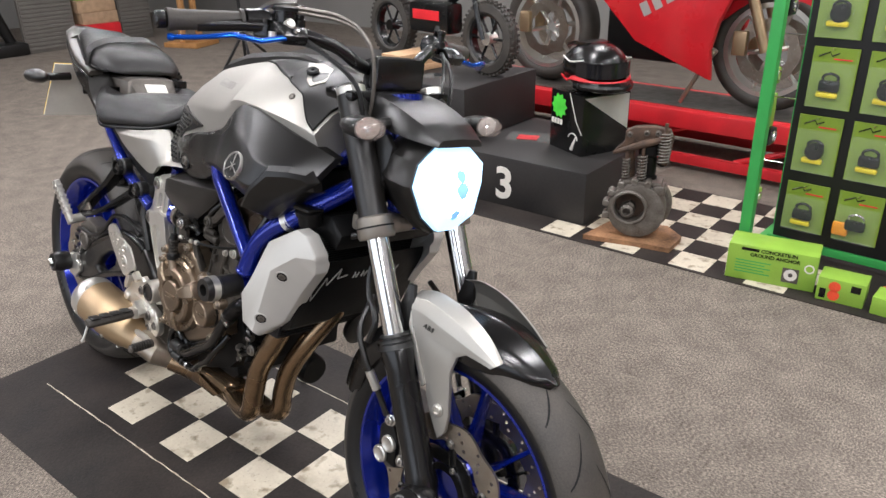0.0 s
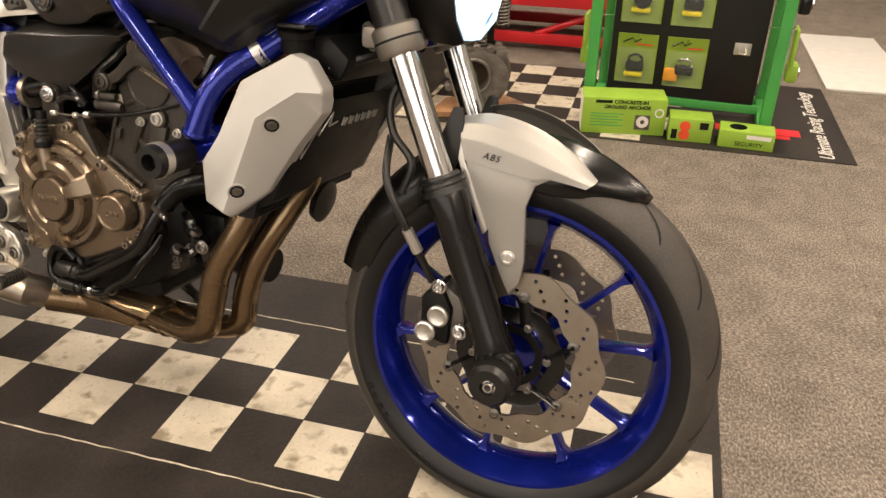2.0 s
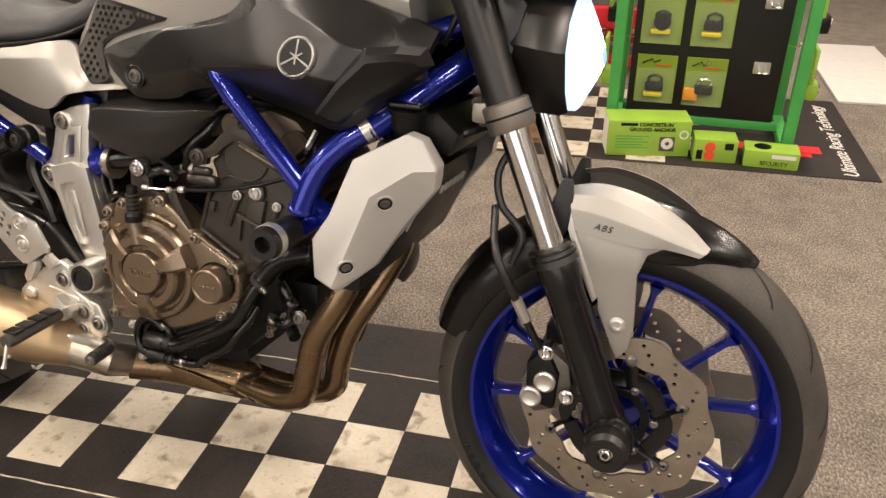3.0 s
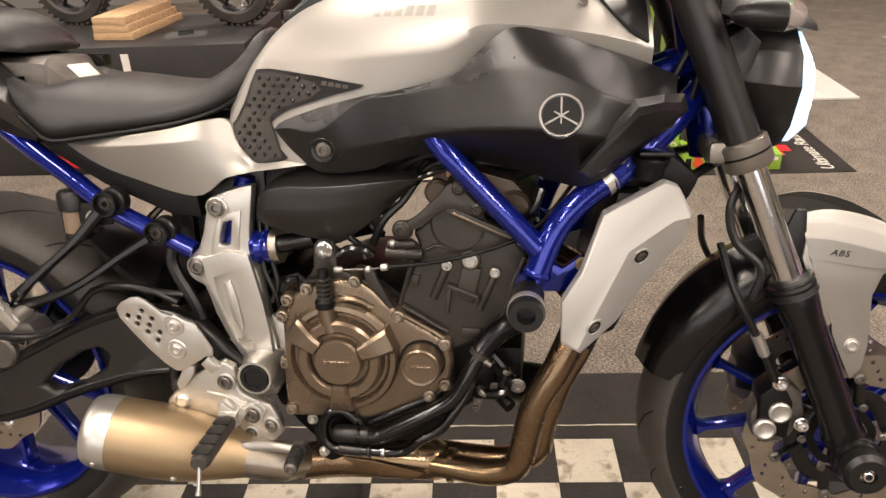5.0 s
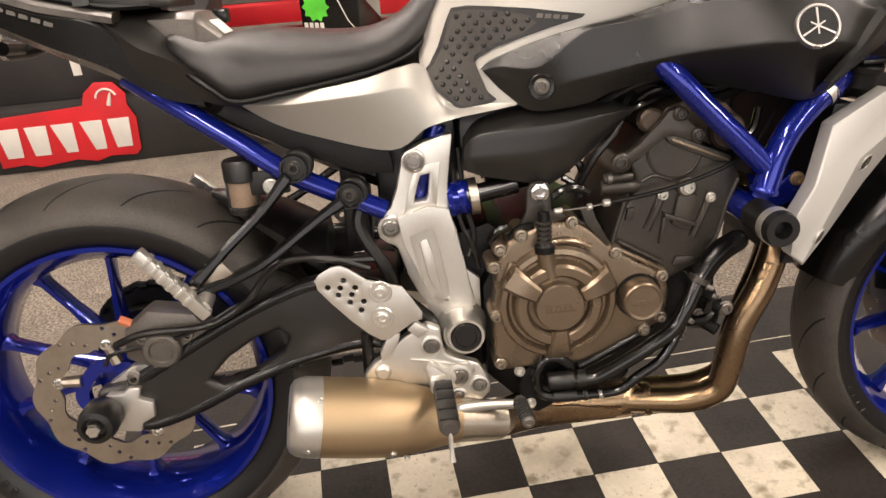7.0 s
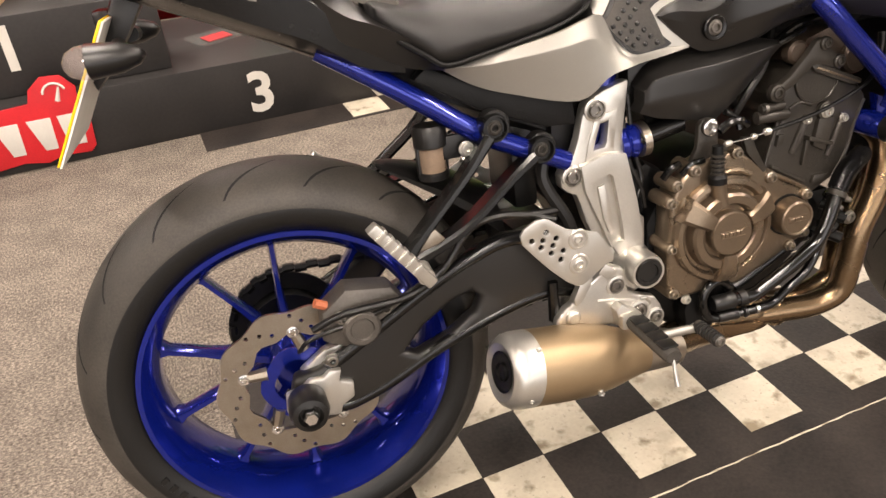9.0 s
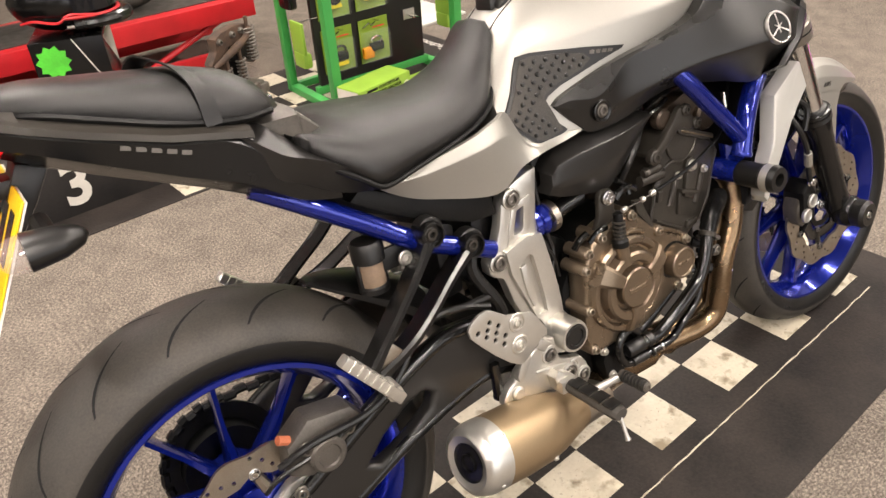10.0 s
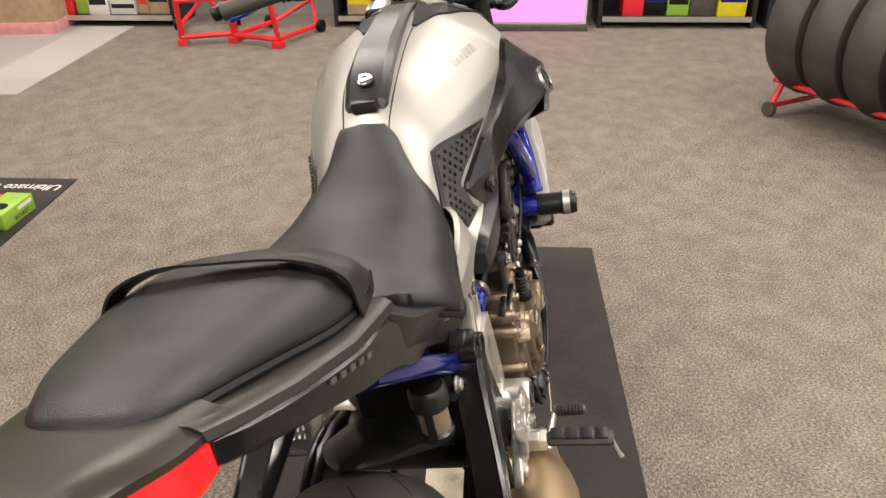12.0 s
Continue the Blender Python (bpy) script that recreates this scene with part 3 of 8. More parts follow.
for s in (-1, 1):
    out = [(1.330, .590), (1.36, .586), (1.42, .578), (1.458, .577), (1.50, .5695), (1.50, .567), (1.452, .574), (1.432, .562), (1.422, .53), (1.428, .45), (1.424, .415), (1.410, .398), (1.396, .425), (1.375, .47), (1.372, .49), (1.345, .54)]
    yf = lambda x, z, s=s: s * (-.012 * max(0, (x - 1.40) / .10) - .006 * max(0, (.6 - z) / .2))
    b = plate(out, s * .088, s * .080, .002, yf)
    sp = part("side_plate", b, SILVER, guard, "matt silver mudguard side plate")
    roll = skin([[(1.315, .641, -.062), (1.36, .649, -.061), (1.42, .637, -.060), (1.475, .609, -.060), (1.512, .578, -.064)],
                 [(1.317, .633, -.080), (1.36, .636, -.081), (1.42, .621, -.079), (1.47, .597, -.075), (1.510, .575, -.070)],
                 [(1.321, .615, -.087), (1.36, .612, -.089), (1.42, .598, -.087), (1.465, .584, -.081), (1.506, .572, -.074)],
                 [(1.330, .585, -.089), (1.36, .581, -.090), (1.42, .573, -.088), (1.456, .574, -.082), (1.50, .567, -.076)]], 5, (1, 2), .005)
    part("plate_shoulder", roll if s < 0 else flip(roll), SILVER, sp, smooth=60)
    bolt(sp, (1.405, s * .083, .452), .009, .005, (0, s, 0), CAST)
    part("plate_edge", plate([(1.322, .61), (1.330, .585), (1.345, .55), (1.372, .49), (1.366, .482), (1.338, .54), (1.320, .585)], s * .089, s * .082, .001), CAST, sp)
    txt = text_part("lettering", "ABS", .013, MATTE, sp, Matrix(((1 if s < 0 else -1, 0, 0, 1.368), (0, 0, s, s * .0905), (0, 1, 0, .594), (0, 0, 0, 1))) @ pose(0, 0, 0, 0, 0, -6 * -s if s > 0 else -6), .0006, "dark raised letters", .3, 1.2)
    part("air_fin", plate([(1.285, .60), (1.305, .655), (1.32, .655), (1.325, .60), (1.31, .56), (1.29, .56)], s * .085, s * .075, .004), MATTE, guard)

# headlamp
def lamp_ring(x, k, dz=0.0, tip=0.0):
    pts = [(-.040, .896), (.040, .896), (.082, .862), (.092, .822), (.060, .765), (.022, .735), (-.022, .735), (-.060, .765), (-.092, .822), (-.082, .862)]
    return [Vector((x + tip * (1 - abs(y) / .092), y * k, .815 + (z - .815) * k + dz)) for y, z in pts]


head = part("headlamp", loft([lamp_ring(1.175, .62, .015), lamp_ring(1.20, .9, .01), lamp_ring(1.245, 1.08, .004), lamp_ring(1.280, 1.05), lamp_ring(1.291, .99)]), GREYP, bike, "lit headlamp in a dark grey shell")
def lens_ring(k, z0=.815, dx=0.0):
    """A ring on the lens, which rises from its rim to a blunt ridge in the middle."""
    ring = []
    for v in lamp_ring(0, 1):
        y, z = v.y * k, z0 + (v.z - .815) * k
        d = max(abs(y) / .095, abs(z - .812) / .086)
        ring.append(Vector((1.292 + dx + .042 * (1 - d) ** .8, y, z)))
    return ring


lens = part("lens", loft([lamp_ring(1.286, .95), lens_ring(.94), lens_ring(.75), lens_ring(.5), lens_ring(.25), lens_ring(.08)]), HEADLAMP, head, "brightly lit white headlamp lens")
part("beam", loft([lens_ring(.62, .818, .0006), lens_ring(.4, .818, .0009), lens_ring(.2, .818, .001)]), BEAM, lens, "dazzling white beam")
for z0, k in ((.842, .13), (.818, .17), (.772, .12)):
    part("projector", loft([lens_ring(k, z0, .0012), lens_ring(k * .5, z0, .0014)]), PROJ, lens, "bluish projector glass")
for s in (-1, 1):
    bolt(head, (1.205, s * .085, .806), .009, .008, (0, s, 0))
    part("lamp_bracket", plate([(1.165, .87), (1.215, .90), (1.235, .88), (1.215, .80), (1.22, .755), (1.205, .735), (1.18, .79)], s * .074, s * .088, .004), MATTE, head)
part("visor", half_loft([(1.125, 0, .968, .06, .966, .07, .955, .072, .94), (1.20, 0, .955, .068, .952, .082, .935, .086, .91), (1.27, 0, .93, .062, .927, .078, .912, .082, .90), (1.312, 0, .906, .046, .904, .055, .898, .056, .892)], 4), MATTE, head, "black lamp visor")
meter = part("instrument", box((1.125, -.06, .965), (1.15, .06, 1.025), .01, pose(0, 0, 0)), SATIN, bike, "black digital instrument panel")
part("screen", box((1.119, -.052, .972), (1.1248, .052, 1.018), .002), RADM, meter)
# indicators
def squat(bm, z, k=.66):
    for v in bm.verts:
        v.co.z = z + (v.co.z - z) * k
    return bm


for s in (-1, 1):
    for x, z, yy, d, nm in ((1.233, .914, .152, 1, "front_indicator"), (-.155, .826, .168, -1, "rear_indicator")):
        prof = [(.004, -.055), (.016, -.048), (.026, -.028), (.030, 0), (.0305, .006)]
        ind = part(nm, squat(lathe([(r, h) for r, h in prof], (x, s * yy, z), (d, 0, 0), 20), z), MATTE, bike, "black indicator with a clear lens")
        part("lens", squat(lathe([(.0295, .006), (.028, .018), (.02, .028), (.008, .033), (0.001, .034)], (x, s * yy, z), (d, 0, 0), 20), z), LENS, ind, "clear glossy lens")
        part("reflector_bowl", squat(lathe([(.027, .007), (.012, .001), (.004, .012)], (x, s * yy, z), (d, 0, 0), 16), z), CHROME, ind)
        part("stalk", tube([(x - d * .02, s * (yy - .02), z), (x - d * .02, s * (yy - .085), z + .004)], .011, 10), MATTE, ind)

# handlebar
bar = part("handlebar", tube([(.995, -.325, 1.045), (1.036, -.22, 1.053), (1.09, -.12, 1.035), (1.105, -.05, 1.0), (1.105, .05, 1.0), (1.09, .12, 1.035), (1.03, .22, 1.045), (.985, .325, 1.03)], .0115, 12, 6), SATIN, bike, "black tubular handlebar with blue levers")
for s in (-1, 1):
    dx, dz = (.018, .014) if s < 0 else (0, 0)
    g0, g1 = Vector((.960 + dx, s * .368, 1.034 + dz)), Vector((1.0 + dx * .7, s * .25, 1.044 + dz))
    ax = (g0 - g1).normalized()
    part("grip", tube([g1, g1 + ax * .006, g1 + ax * .0061, g0 - ax * .012, g0 - ax * .006, g0], [.020, .020, .0160, .0168, .0185, .0185], 20), RUBBER, bar, "dark rubber grip")
    part("bar_end", tube([g0, g0 + ax * .004, g0 + ax * .016, g0 + ax * .019], [.0125, .0145, .0145, .011], 18), SATIN, bar)
    hs = Matrix.Translation(g1 - ax * .030) @ pose(0, 0, 0, 0, 0, s * -20)
    sw = part("switch_housing", lathe([(.014, -.030), (.021, -.027), (.0225, -.004), (.0215, .0), (.0225, .004), (.021, .026), (.014, .029)], g1 - ax * .030, ax, 20), SATIN, bar)
    part("switch_block", box((-.004, -.016, -.027), (.026, .016, .006), .006, hs), SATIN, sw)
    part("switch_button", box((-.026, -.009, -.006), (-.020, .009, .008), .002, hs), CAST, sw)
    part("cable_elbow", tube([g1 - ax * .030 + Vector((0, 0, .018)), g1 - ax * .045 + Vector((.012, 0, .030)), g1 - ax * .075 + Vector((.03, 0, .034))], .0062, 10, 4), CHROME if s < 0 else SATIN, sw)
    lz = dz - .004
    lever = part("lever", tube([(1.088, s * .205, 1.030 + lz), (1.0895, s * .222, 1.029 + lz), (1.0835, s * .262, 1.021 + lz), (1.083, s * .285, 1.024 + lz), (1.076, s * .308, 1.027 + lz), (1.052, s * .335, 1.020 + lz), (1.031, s * .350, 1.016 + lz), (1.010, s * .370, 1.013 + lz), (1.0075, s * .374, 1.0125 + lz), (1.004, s * .379, 1.012 + lz)], [.007, .0085, .0078, .0080, .0075, .0070, .0068, .0068, .0095, .0088], 12, squash=.62), BLUEA, bar, "bright blue anodised lever")
    part("lever_adjuster", lathe([(.0065, -.004), (.0065, .004), (.0055, .005)], (1.079, s * .236, 1.033 + lz), (0, 0, 1), 14), CAST, lever)
    perch = part("lever_perch", plate([(1.040, 1.030 + dz), (1.060, 1.052 + dz), (1.085, 1.046 + dz), (1.100, 1.030 + dz), (1.092, 1.014 + dz), (1.05, 1.018 + dz)], s * .175, s * .225, .006), SATIN, bar)
    part("perch_bolt", lathe([(.0065, 0), (.0065, .005), (.005, .006)], (1.094, s * .200, 1.038 + dz), (.6, 0, .8), 14), CHROME, perch)
    part("bar_strap", tube([(1.030, s * .197, 1.052 + dz), (1.030, s * .209, 1.050 + dz)], .0155, 16), SATIN, perch)
    part("cable", tube([(1.060, s * .19, 1.040 + dz), (1.11, s * .15, 1.020), (1.150, s * .11, .975), (1.152, s * .09, .90), (1.12, s * .08, .82)], .0045, 7, 6), MATTE, bar)
    part("cable", tube([(1.05, s * .17, 1.035), (1.115, s * .155, 1.02), (1.165, s * .12, .975), (1.17, s * .10, .90), (1.15, s * .085, .80)], .004, 7, 6), MATTE, bar)
    part("mirror_mount", lathe([(.0105, 0), (.0105, .012), (.0075, .014), (.0075, .026), (.009, .028), (.009, .034), (.006, .036)], (1.07, s * .176, 1.045 + dz), (0, 0, 1), 16), SATIN, bar)
for r, y0, up in ((.0035, -.225, 0), (.0035, -.215, .007)):
    part("throttle_cable", tube([(1.018, y0, 1.078 + up), (1.068, -.19, 1.082 + up), (1.093, -.16, 1.081 + up), (1.117, -.13, 1.077 + up), (1.150, -.108, 1.062 + up * .5), (1.176, -.098, 1.026), (1.175, -.09, .95), (1.14, -.08, .86)], r, 8, 6), GREYM, bar, "grey throttle cable")
fl = part("fluid_reservoir", lathe([(.014, 1.052), (.0185, 1.056), (.0200, 1.076)], (1.058, -.196, .006), (0, 0, 1), 20), SATIN, bar)
part("reservoir_lid", lathe([(.0218, 1.076), (.0218, 1.082), (.018, 1.084), (.004, 1.084)], (1.058, -.196, .006), (0, 0, 1), 20), DARK, fl)
for y, z in ((-.205, 1.062), (-.18, 1.05)):
    part("hose_union", lathe([(.0085, -.005), (.0085, .005), (.006, .007)], (1.082, y, z), (.8, 0, .4), 14), CAST, fl)
part("bar_clamp", box((1.085, -.04, .965), (1.125, .04, 1.018), .01), SATIN, bar)

# -- tank --
TANK = [
    (.495, 0, .825, .032, .822, .060, .812, .084, .790, .088, .780, .106, .742, .112, .712),
    (.55, 0, .898, .036, .893, .066, .880, .088, .862, .092, .850, .112, .765, .122, .715),
    (.62, 0, .948, .048, .936, .085, .908, .116, .869, .120, .858, .130, .785, .134, .72),
    (.72, 0, .976, .062, .958, .110, .925, .147, .876, .149, .866, .142, .80, .136, .74),
    (.82, 0, .990, .070, .974, .128, .938, .167, .884, .167, .874, .148, .82, .140, .76),
    (.88, 0, .995, .072, .978, .130, .945, .170, .908, .168, .896, .148, .85, .140, .78),
    (1.0, 0, .985, .068, .970, .125, .940, .160, .897, .158, .890, .142, .84, .132, .80),
    (1.09, 0, .945, .060, .932, .105, .912, .143, .878, .143, .874, .128, .845, .115, .82),
]
tb = half_loft(TANK, 7)
TT = tree_of(tb)
tank = part("fuel_tank", tb, SILVER, bike, "matt silver fuel tank with a dark filler strip", smooth=50)
# filler strip along the top
rows = []
for x, w, h in ((.572, .028, -.004), (.578, .034, .006), (.62, .036, .012), (.70, .034, .014), (.80, .031, .012), (.88, .029, .008), (.93, .026, .002), (.935, .020, -.006)):
    zt = TT.ray_cast(Vector((x, 0, 2)), Vector((0, 0, -1)))[0].z
    rows.append([Vector((x, y * w, zt + dz)) for y, dz in ((-1, -.012), (-.98, h * .35 - .002), (-.72, h), (.72, h), (.98, h * .35 - .002), (1, -.012))])
strip = part("filler_cover", loft(rows), GREYP, tank, "dark grey filler cover strip", smooth=20)
bolt(strip, (.603, 0, .951), .010, .006, (-.35, 0, .94), CHROME)
part("key_flap", box((.563, -.02, .912), (.583, .02, .93), .004, None), GREYP, strip)
rows, rim = [], []
for x, w in ((.935, .020), (.94, .060), (.945, .090), (.964, .1085), (1.0, .117), (1.02, .121), (1.04, .131), (1.062, .140), (1.084, .1425)):
    ring = []
    for u in np.linspace(-1, 1, 17):
        z = TT.ray_cast(Vector((min(x, 1.085), u * w * .985, 2)), Vector((0, 0, -1)))[0].z
        ring.append(Vector((x, u * w, z + .004)))
    rim.append((ring[0], ring[-1]))
    rows.append(ring + [Vector((v.x, v.y * .98, v.z - .012)) for v in ring[::-1]])
front_panel = part("tank_front_panel", loft(rows), MATTE, tank, "black panel before the fuel tank")
for s in (-1, 1):
    # a dark tongue runs back beside the filler strip
    tg = []
    for x, w0, w1 in ((.80, .040, .046), (.83, .038, .058), (.864, .034, .073), (.904, .030, .088), (.950, .024, .1005)):
        q = [TT.ray_cast(Vector((x, s * (w0 + (w1 - w0) * u), 2)), Vector((0, 0, -1)))[0] + Vector((0, 0, .0035)) for u in (0, .33, .67, 1)]
        tg.append(q + [v - Vector((0, 0, .010)) for v in q[::-1]])
    part("panel_tongue", loft(tg), MATTE, front_panel)
    edge = [TT.ray_cast(Vector((x, s * w, 2)), Vector((0, 0, -1)))[0] + Vector((0, 0, .0015)) for x, w in ((.80, .046), (.83, .059), (.864, .074), (.904, .089), (.95, .102))] + [r[0 if s < 0 else 1] - Vector((0, 0, .003)) for r in rim[3:]]
    bead(edge, .0022, "panel_gap", DARK, front_panel)
    # pale insert with a large black bolt
    ins = [(.930, .044), (.956, .028), (.993, .033), (1.0246, .0755), (1.0138, .103), (.995, .096), (.965, .072)]
    q = [TT.ray_cast(Vector((x, s * w, 2)), Vector((0, 0, -1)))[0] for x, w in ins]
    part("panel_insert", loft([[v + Vector((0, 0, k)) for v in q] for k in (-.002, .0060, .0066)]), SILVER, front_panel, "silver insert with a black bolt")
    h = TT.ray_cast(Vector((.9796, s * .0706, 2)), Vector((0, 0, -1)))[0]
    part("rubber_bolt", lathe([(.0125, 0), (.0125, .009), (.010, .0115), (.004, .0105), (.0035, .008)], h, (.25, s * .4, .85), 20), DARK, front_panel, "black domed bolt")
    h = TT.ray_cast(Vector((1.0, s * .131, 2)), Vector((0, 0, -1)))[0]
    part("panel_screw", lathe([(.0065, -.002), (.0065, .0016), (.0052, .0022), (.0025, .0014)], h, (.2, s * .75, .6), 14), GREYM, tank)
    # seams of the centre panel
    bead([TT.ray_cast(Vector((x, s * w, 2)), Vector((0, 0, -1)))[0] + Vector((0, 0, .0002)) for x, w in ((.535, .034), (.56, .036), (.60, .040), (.66, .042), (.74, .041), (.80, .042))], .0011, "tank_seam", DARK, tank, n=6)
part("ignition_switch", lathe([(.03, 0), (.03, .012), (.024, .016), (.01, .016)], (1.075, 0, .955), (.1, 0, 1), 20), SATIN, tank)
for s in (1, -1):
    for i in range(6):
        xx, z = .722 + i * .0152, .926
        d = drape([(xx, z - .007), (xx + .011, z - .007), (xx + .014, z + .007), (xx + .003, z + .007)], TT, .0007, .0, 1)
        part("brand_mark", d if s > 0 else flip(d), TRIM_GREY, tank)
# knee pads with studs
PAD = [(.5425, .8488), (.563, .8507), (.596, .848), (.645, .8424), (.676, .837), (.712, .8314), (.708, .8271), (.6675, .8169), (.636, .8077), (.5957, .7955), (.5744, .784), (.5633, .773), (.5624, .7627), (.575, .7465), (.594, .7284), (.5877, .7246), (.5516, .7157), (.538, .721), (.5146, .743), (.497, .7666), (.508, .778), (.5215, .801), (.534, .832)]
PADIN = [(.546, .843), (.563, .8455), (.596, .843), (.640, .834), (.650, .824), (.632, .8115), (.592, .80), (.570, .7875), (.558, .775), (.557, .762), (.57, .744), (.585, .7295), (.5535, .7205), (.541, .7245), (.519, .745), (.503, .7665), (.513, .777), (.527, .80), (.539, .830)]
for s in (1, -1):
    pb = drape(PAD, TT, .0035, .002, 3)
    kp = part("knee_pad", pb if s > 0 else flip(pb), MATTE, tank, "black studded rubber knee pad")
    pb = drape(PADIN, TT, .0048, .001, 3)
    part("pad_inset", pb if s > 0 else flip(pb), RUBBER, kp)
    st = bmesh.new()
    poly = [Vector((x, z)) for x, z in PADIN]

    def inside(x, z):
        c = False
        for i in range(len(poly)):
            a, b = poly[i], poly[i - 1]
            if (a.y > z) != (b.y > z) and x < (b.x - a.x) * (z - a.y) / (b.y - a.y) + a.x:
                c = not c
        return c
    for i in range(12):
        for j in range(14):
            x, z = .499 + i * .0165 + (j % 2) * .00825, .7225 + j * .0096
            if inside(x, z) and inside(x + .005, z) and inside(x - .005, z):
                hit = TT.ray_cast(Vector((x, -1, z)), Vector((0, 1, 0)))
                if hit[0]:
                    add_lathe(st, [(.0036, 0), (.0030, .0034), (.0012, .0042)], hit[0] + Vector((0, -.0045, 0)), (-.25, -1, .3), 8)
    part("stud", st if s > 0 else flip(st), MATTE, kp, kind="stuff")
    mk = bmesh.new()
    for i in range(4):
        o = [(.650 + i * .0105, .8305 - i * .0012), (.6575 + i * .0105, .8296 - i * .0012), (.659 + i * .0105, .8350 - i * .0014), (.6515 + i * .0105, .8360 - i * .0014)]
        d = drape(o, TT, .0044, .0, 1)
        me = bpy.data.meshes.new("t")
        d.to_mesh(me)
        d.free()
        mk.from_mesh(me)
        bpy.data.meshes.remove(me)
    part("model_mark", mk if s > 0 else flip(mk), GREYM, kp)

# side covers: upper edge, crest, belly and lower edge, as (x, z, y)
EDGE_U = [(.575, .7686, -.128), (.592, .781, -.132), (.644, .7995, -.142), (.7063, .8156, -.154), (.7515, .8236, -.162), (.7957, .8335, -.169), (.8424, .8488, -.176), (.8742, .879, -.178), (.9091, .9028, -.177), (.9448, .9008, -.173), (.9958, .886, -.166), (1.052, .8683, -.150), (1.09, .855, -.135), (1.125, .84, -.12)]
CREST = [(.577, .7675, -.130), (.60, .772, -.140), (.648, .770, -.155), (.7075, .810, -.159), (.7525, .8185, -.167), (.797, .8255, -.174), (.8425, .836, -.183), (.8868, .8532, -.195), (.9274, .8584, -.203), (.9648, .8513, -.212), (1.0, .8385, -.221), (1.0341, .8225, -.225), (1.075, .812, -.210), (1.12, .80, -.165)]
BELLY = [(.578, .766, -.130), (.604, .757, -.139), (.652, .742, -.148), (.712, .752, -.162), (.757, .762, -.173), (.80, .771, -.183), (.845, .778, -.198), (.885, .782, -.215), (.925, .785, -.230), (.965, .785, -.239), (1.0, .780, -.240), (1.035, .775, -.230), (1.075, .775, -.205), (1.12, .78, -.160)]
EDGE_L = [(.5785, .7645, -.129), (.606, .735, -.133), (.6441, .7092, -.136), (.7127, .7141, -.140), (.75, .730, -.149), (.80, .7395, -.154), (.8475, .737, -.158), (.8872, .728, -.160), (.93, .7188, -.163), (.97, .7075, -.167), (1.003, .702, -.172), (1.035, .715, -.174), (1.07, .745, -.168), (1.12, .778, -.150)]
for s in (1, -1):
    cb = skin([EDGE_U, CREST, BELLY, EDGE_L], 6, (1, 2), .02)
    CT = tree_of(cb)
    cv = part("tank_side_cover", cb if s > 0 else flip(cb), CARBON, bike, "black weave-patterned tank side cover", smooth=28)
    # raised scoop: a rim on the cover and a proud face with a folded top
    rim = [(.996, .733, -.222), (1.030, .780, -.230), (1.0625, .820, -.216), (1.100, .8235, -.195), (1.128, .822, -.170), (1.136, .80, -.160), (1.105, .775, -.172), (1.065, .748, -.178), (1.010, .707, -.170)]
    top = [(1.000, .734, -.232), (1.034, .776, -.238), (1.066, .811, -.226), (1.098, .8145, -.206), (1.122, .812, -.182), (1.130, .799, -.170), (1.100, .778, -.190), (1.062, .753, -.198), (1.012, .714, -.192)]
    face = [(1.004, .732, -.232), (1.037, .770, -.2375), (1.067, .801, -.2265), (1.096, .805, -.2075), (1.116, .803, -.188), (1.122, .798, -.180), (1.097, .780, -.196), (1.060, .757, -.206), (1.014, .719, -.201)]
    wb = loft([[Vector((x, y, z)) for x, z, y in r] for r in (rim, top, face)])
    part("scoop", wb if s > 0 else flip(wb), MATTE, cv, "matt black raised scoop", smooth=24)
    bolt(cv, (.652, -s * .1505, .743), .0085, .005, (0, -s, 0), GREYM)
    part("bolt_cup", lathe([(.0185, -.004), (.0185, .002), (.0165, .003), (.012, .002), (.011, -.002)], (.652, -s * .1505, .743), (0, -s, 0), 20, closed=True), SATIN, cv)
    h = CT.ray_cast(Vector((.9754, -1, .8016)), Vector((0, 1, 0)))
    nrm, h = h[1].normalized(), h[0]
    if nrm.y > 0:
        nrm = -nrm
    if s < 0:
        h, nrm = Vector((h.x, -h.y, h.z)), Vector((nrm.x, -nrm.y, nrm.z))
    em = part("emblem", lathe([(.0275, -.004), (.0275, .003), (.0265, .0046), (.0243, .0046), (.0235, .003)], h, nrm, 36), EMBLEM, cv, "round chrome emblem with a dark field")
    part("emblem_field", lathe([(.0235, .001), (.0235, .0030), (.001, .0031)], h, nrm, 28), DARK, em)
    ex_ = Vector((1, 0, 0)) - nrm * nrm.x
    ex_.normalize()
    ez_ = ex_.cross(nrm) if ex_.cross(nrm).z > 0 else nrm.cross(ex_)
    for a in (90, 210, 330):
        d = math.cos(radians(a)) * ex_ + math.sin(radians(a)) * ez_
        t = nrm.cross(d)
        part("emblem_relief", loft([[h + nrm * z0 + d * q + t * w * u for u in (-1, 1)] + [h + nrm * .002 + d * q + t * w * u for u in (1, -1)] for q, w, z0 in ((-.010, .0008, .0040), (.012, .0010, .0042), (.0225, .0012, .0042))]), EMBLEM, em, smooth=0)

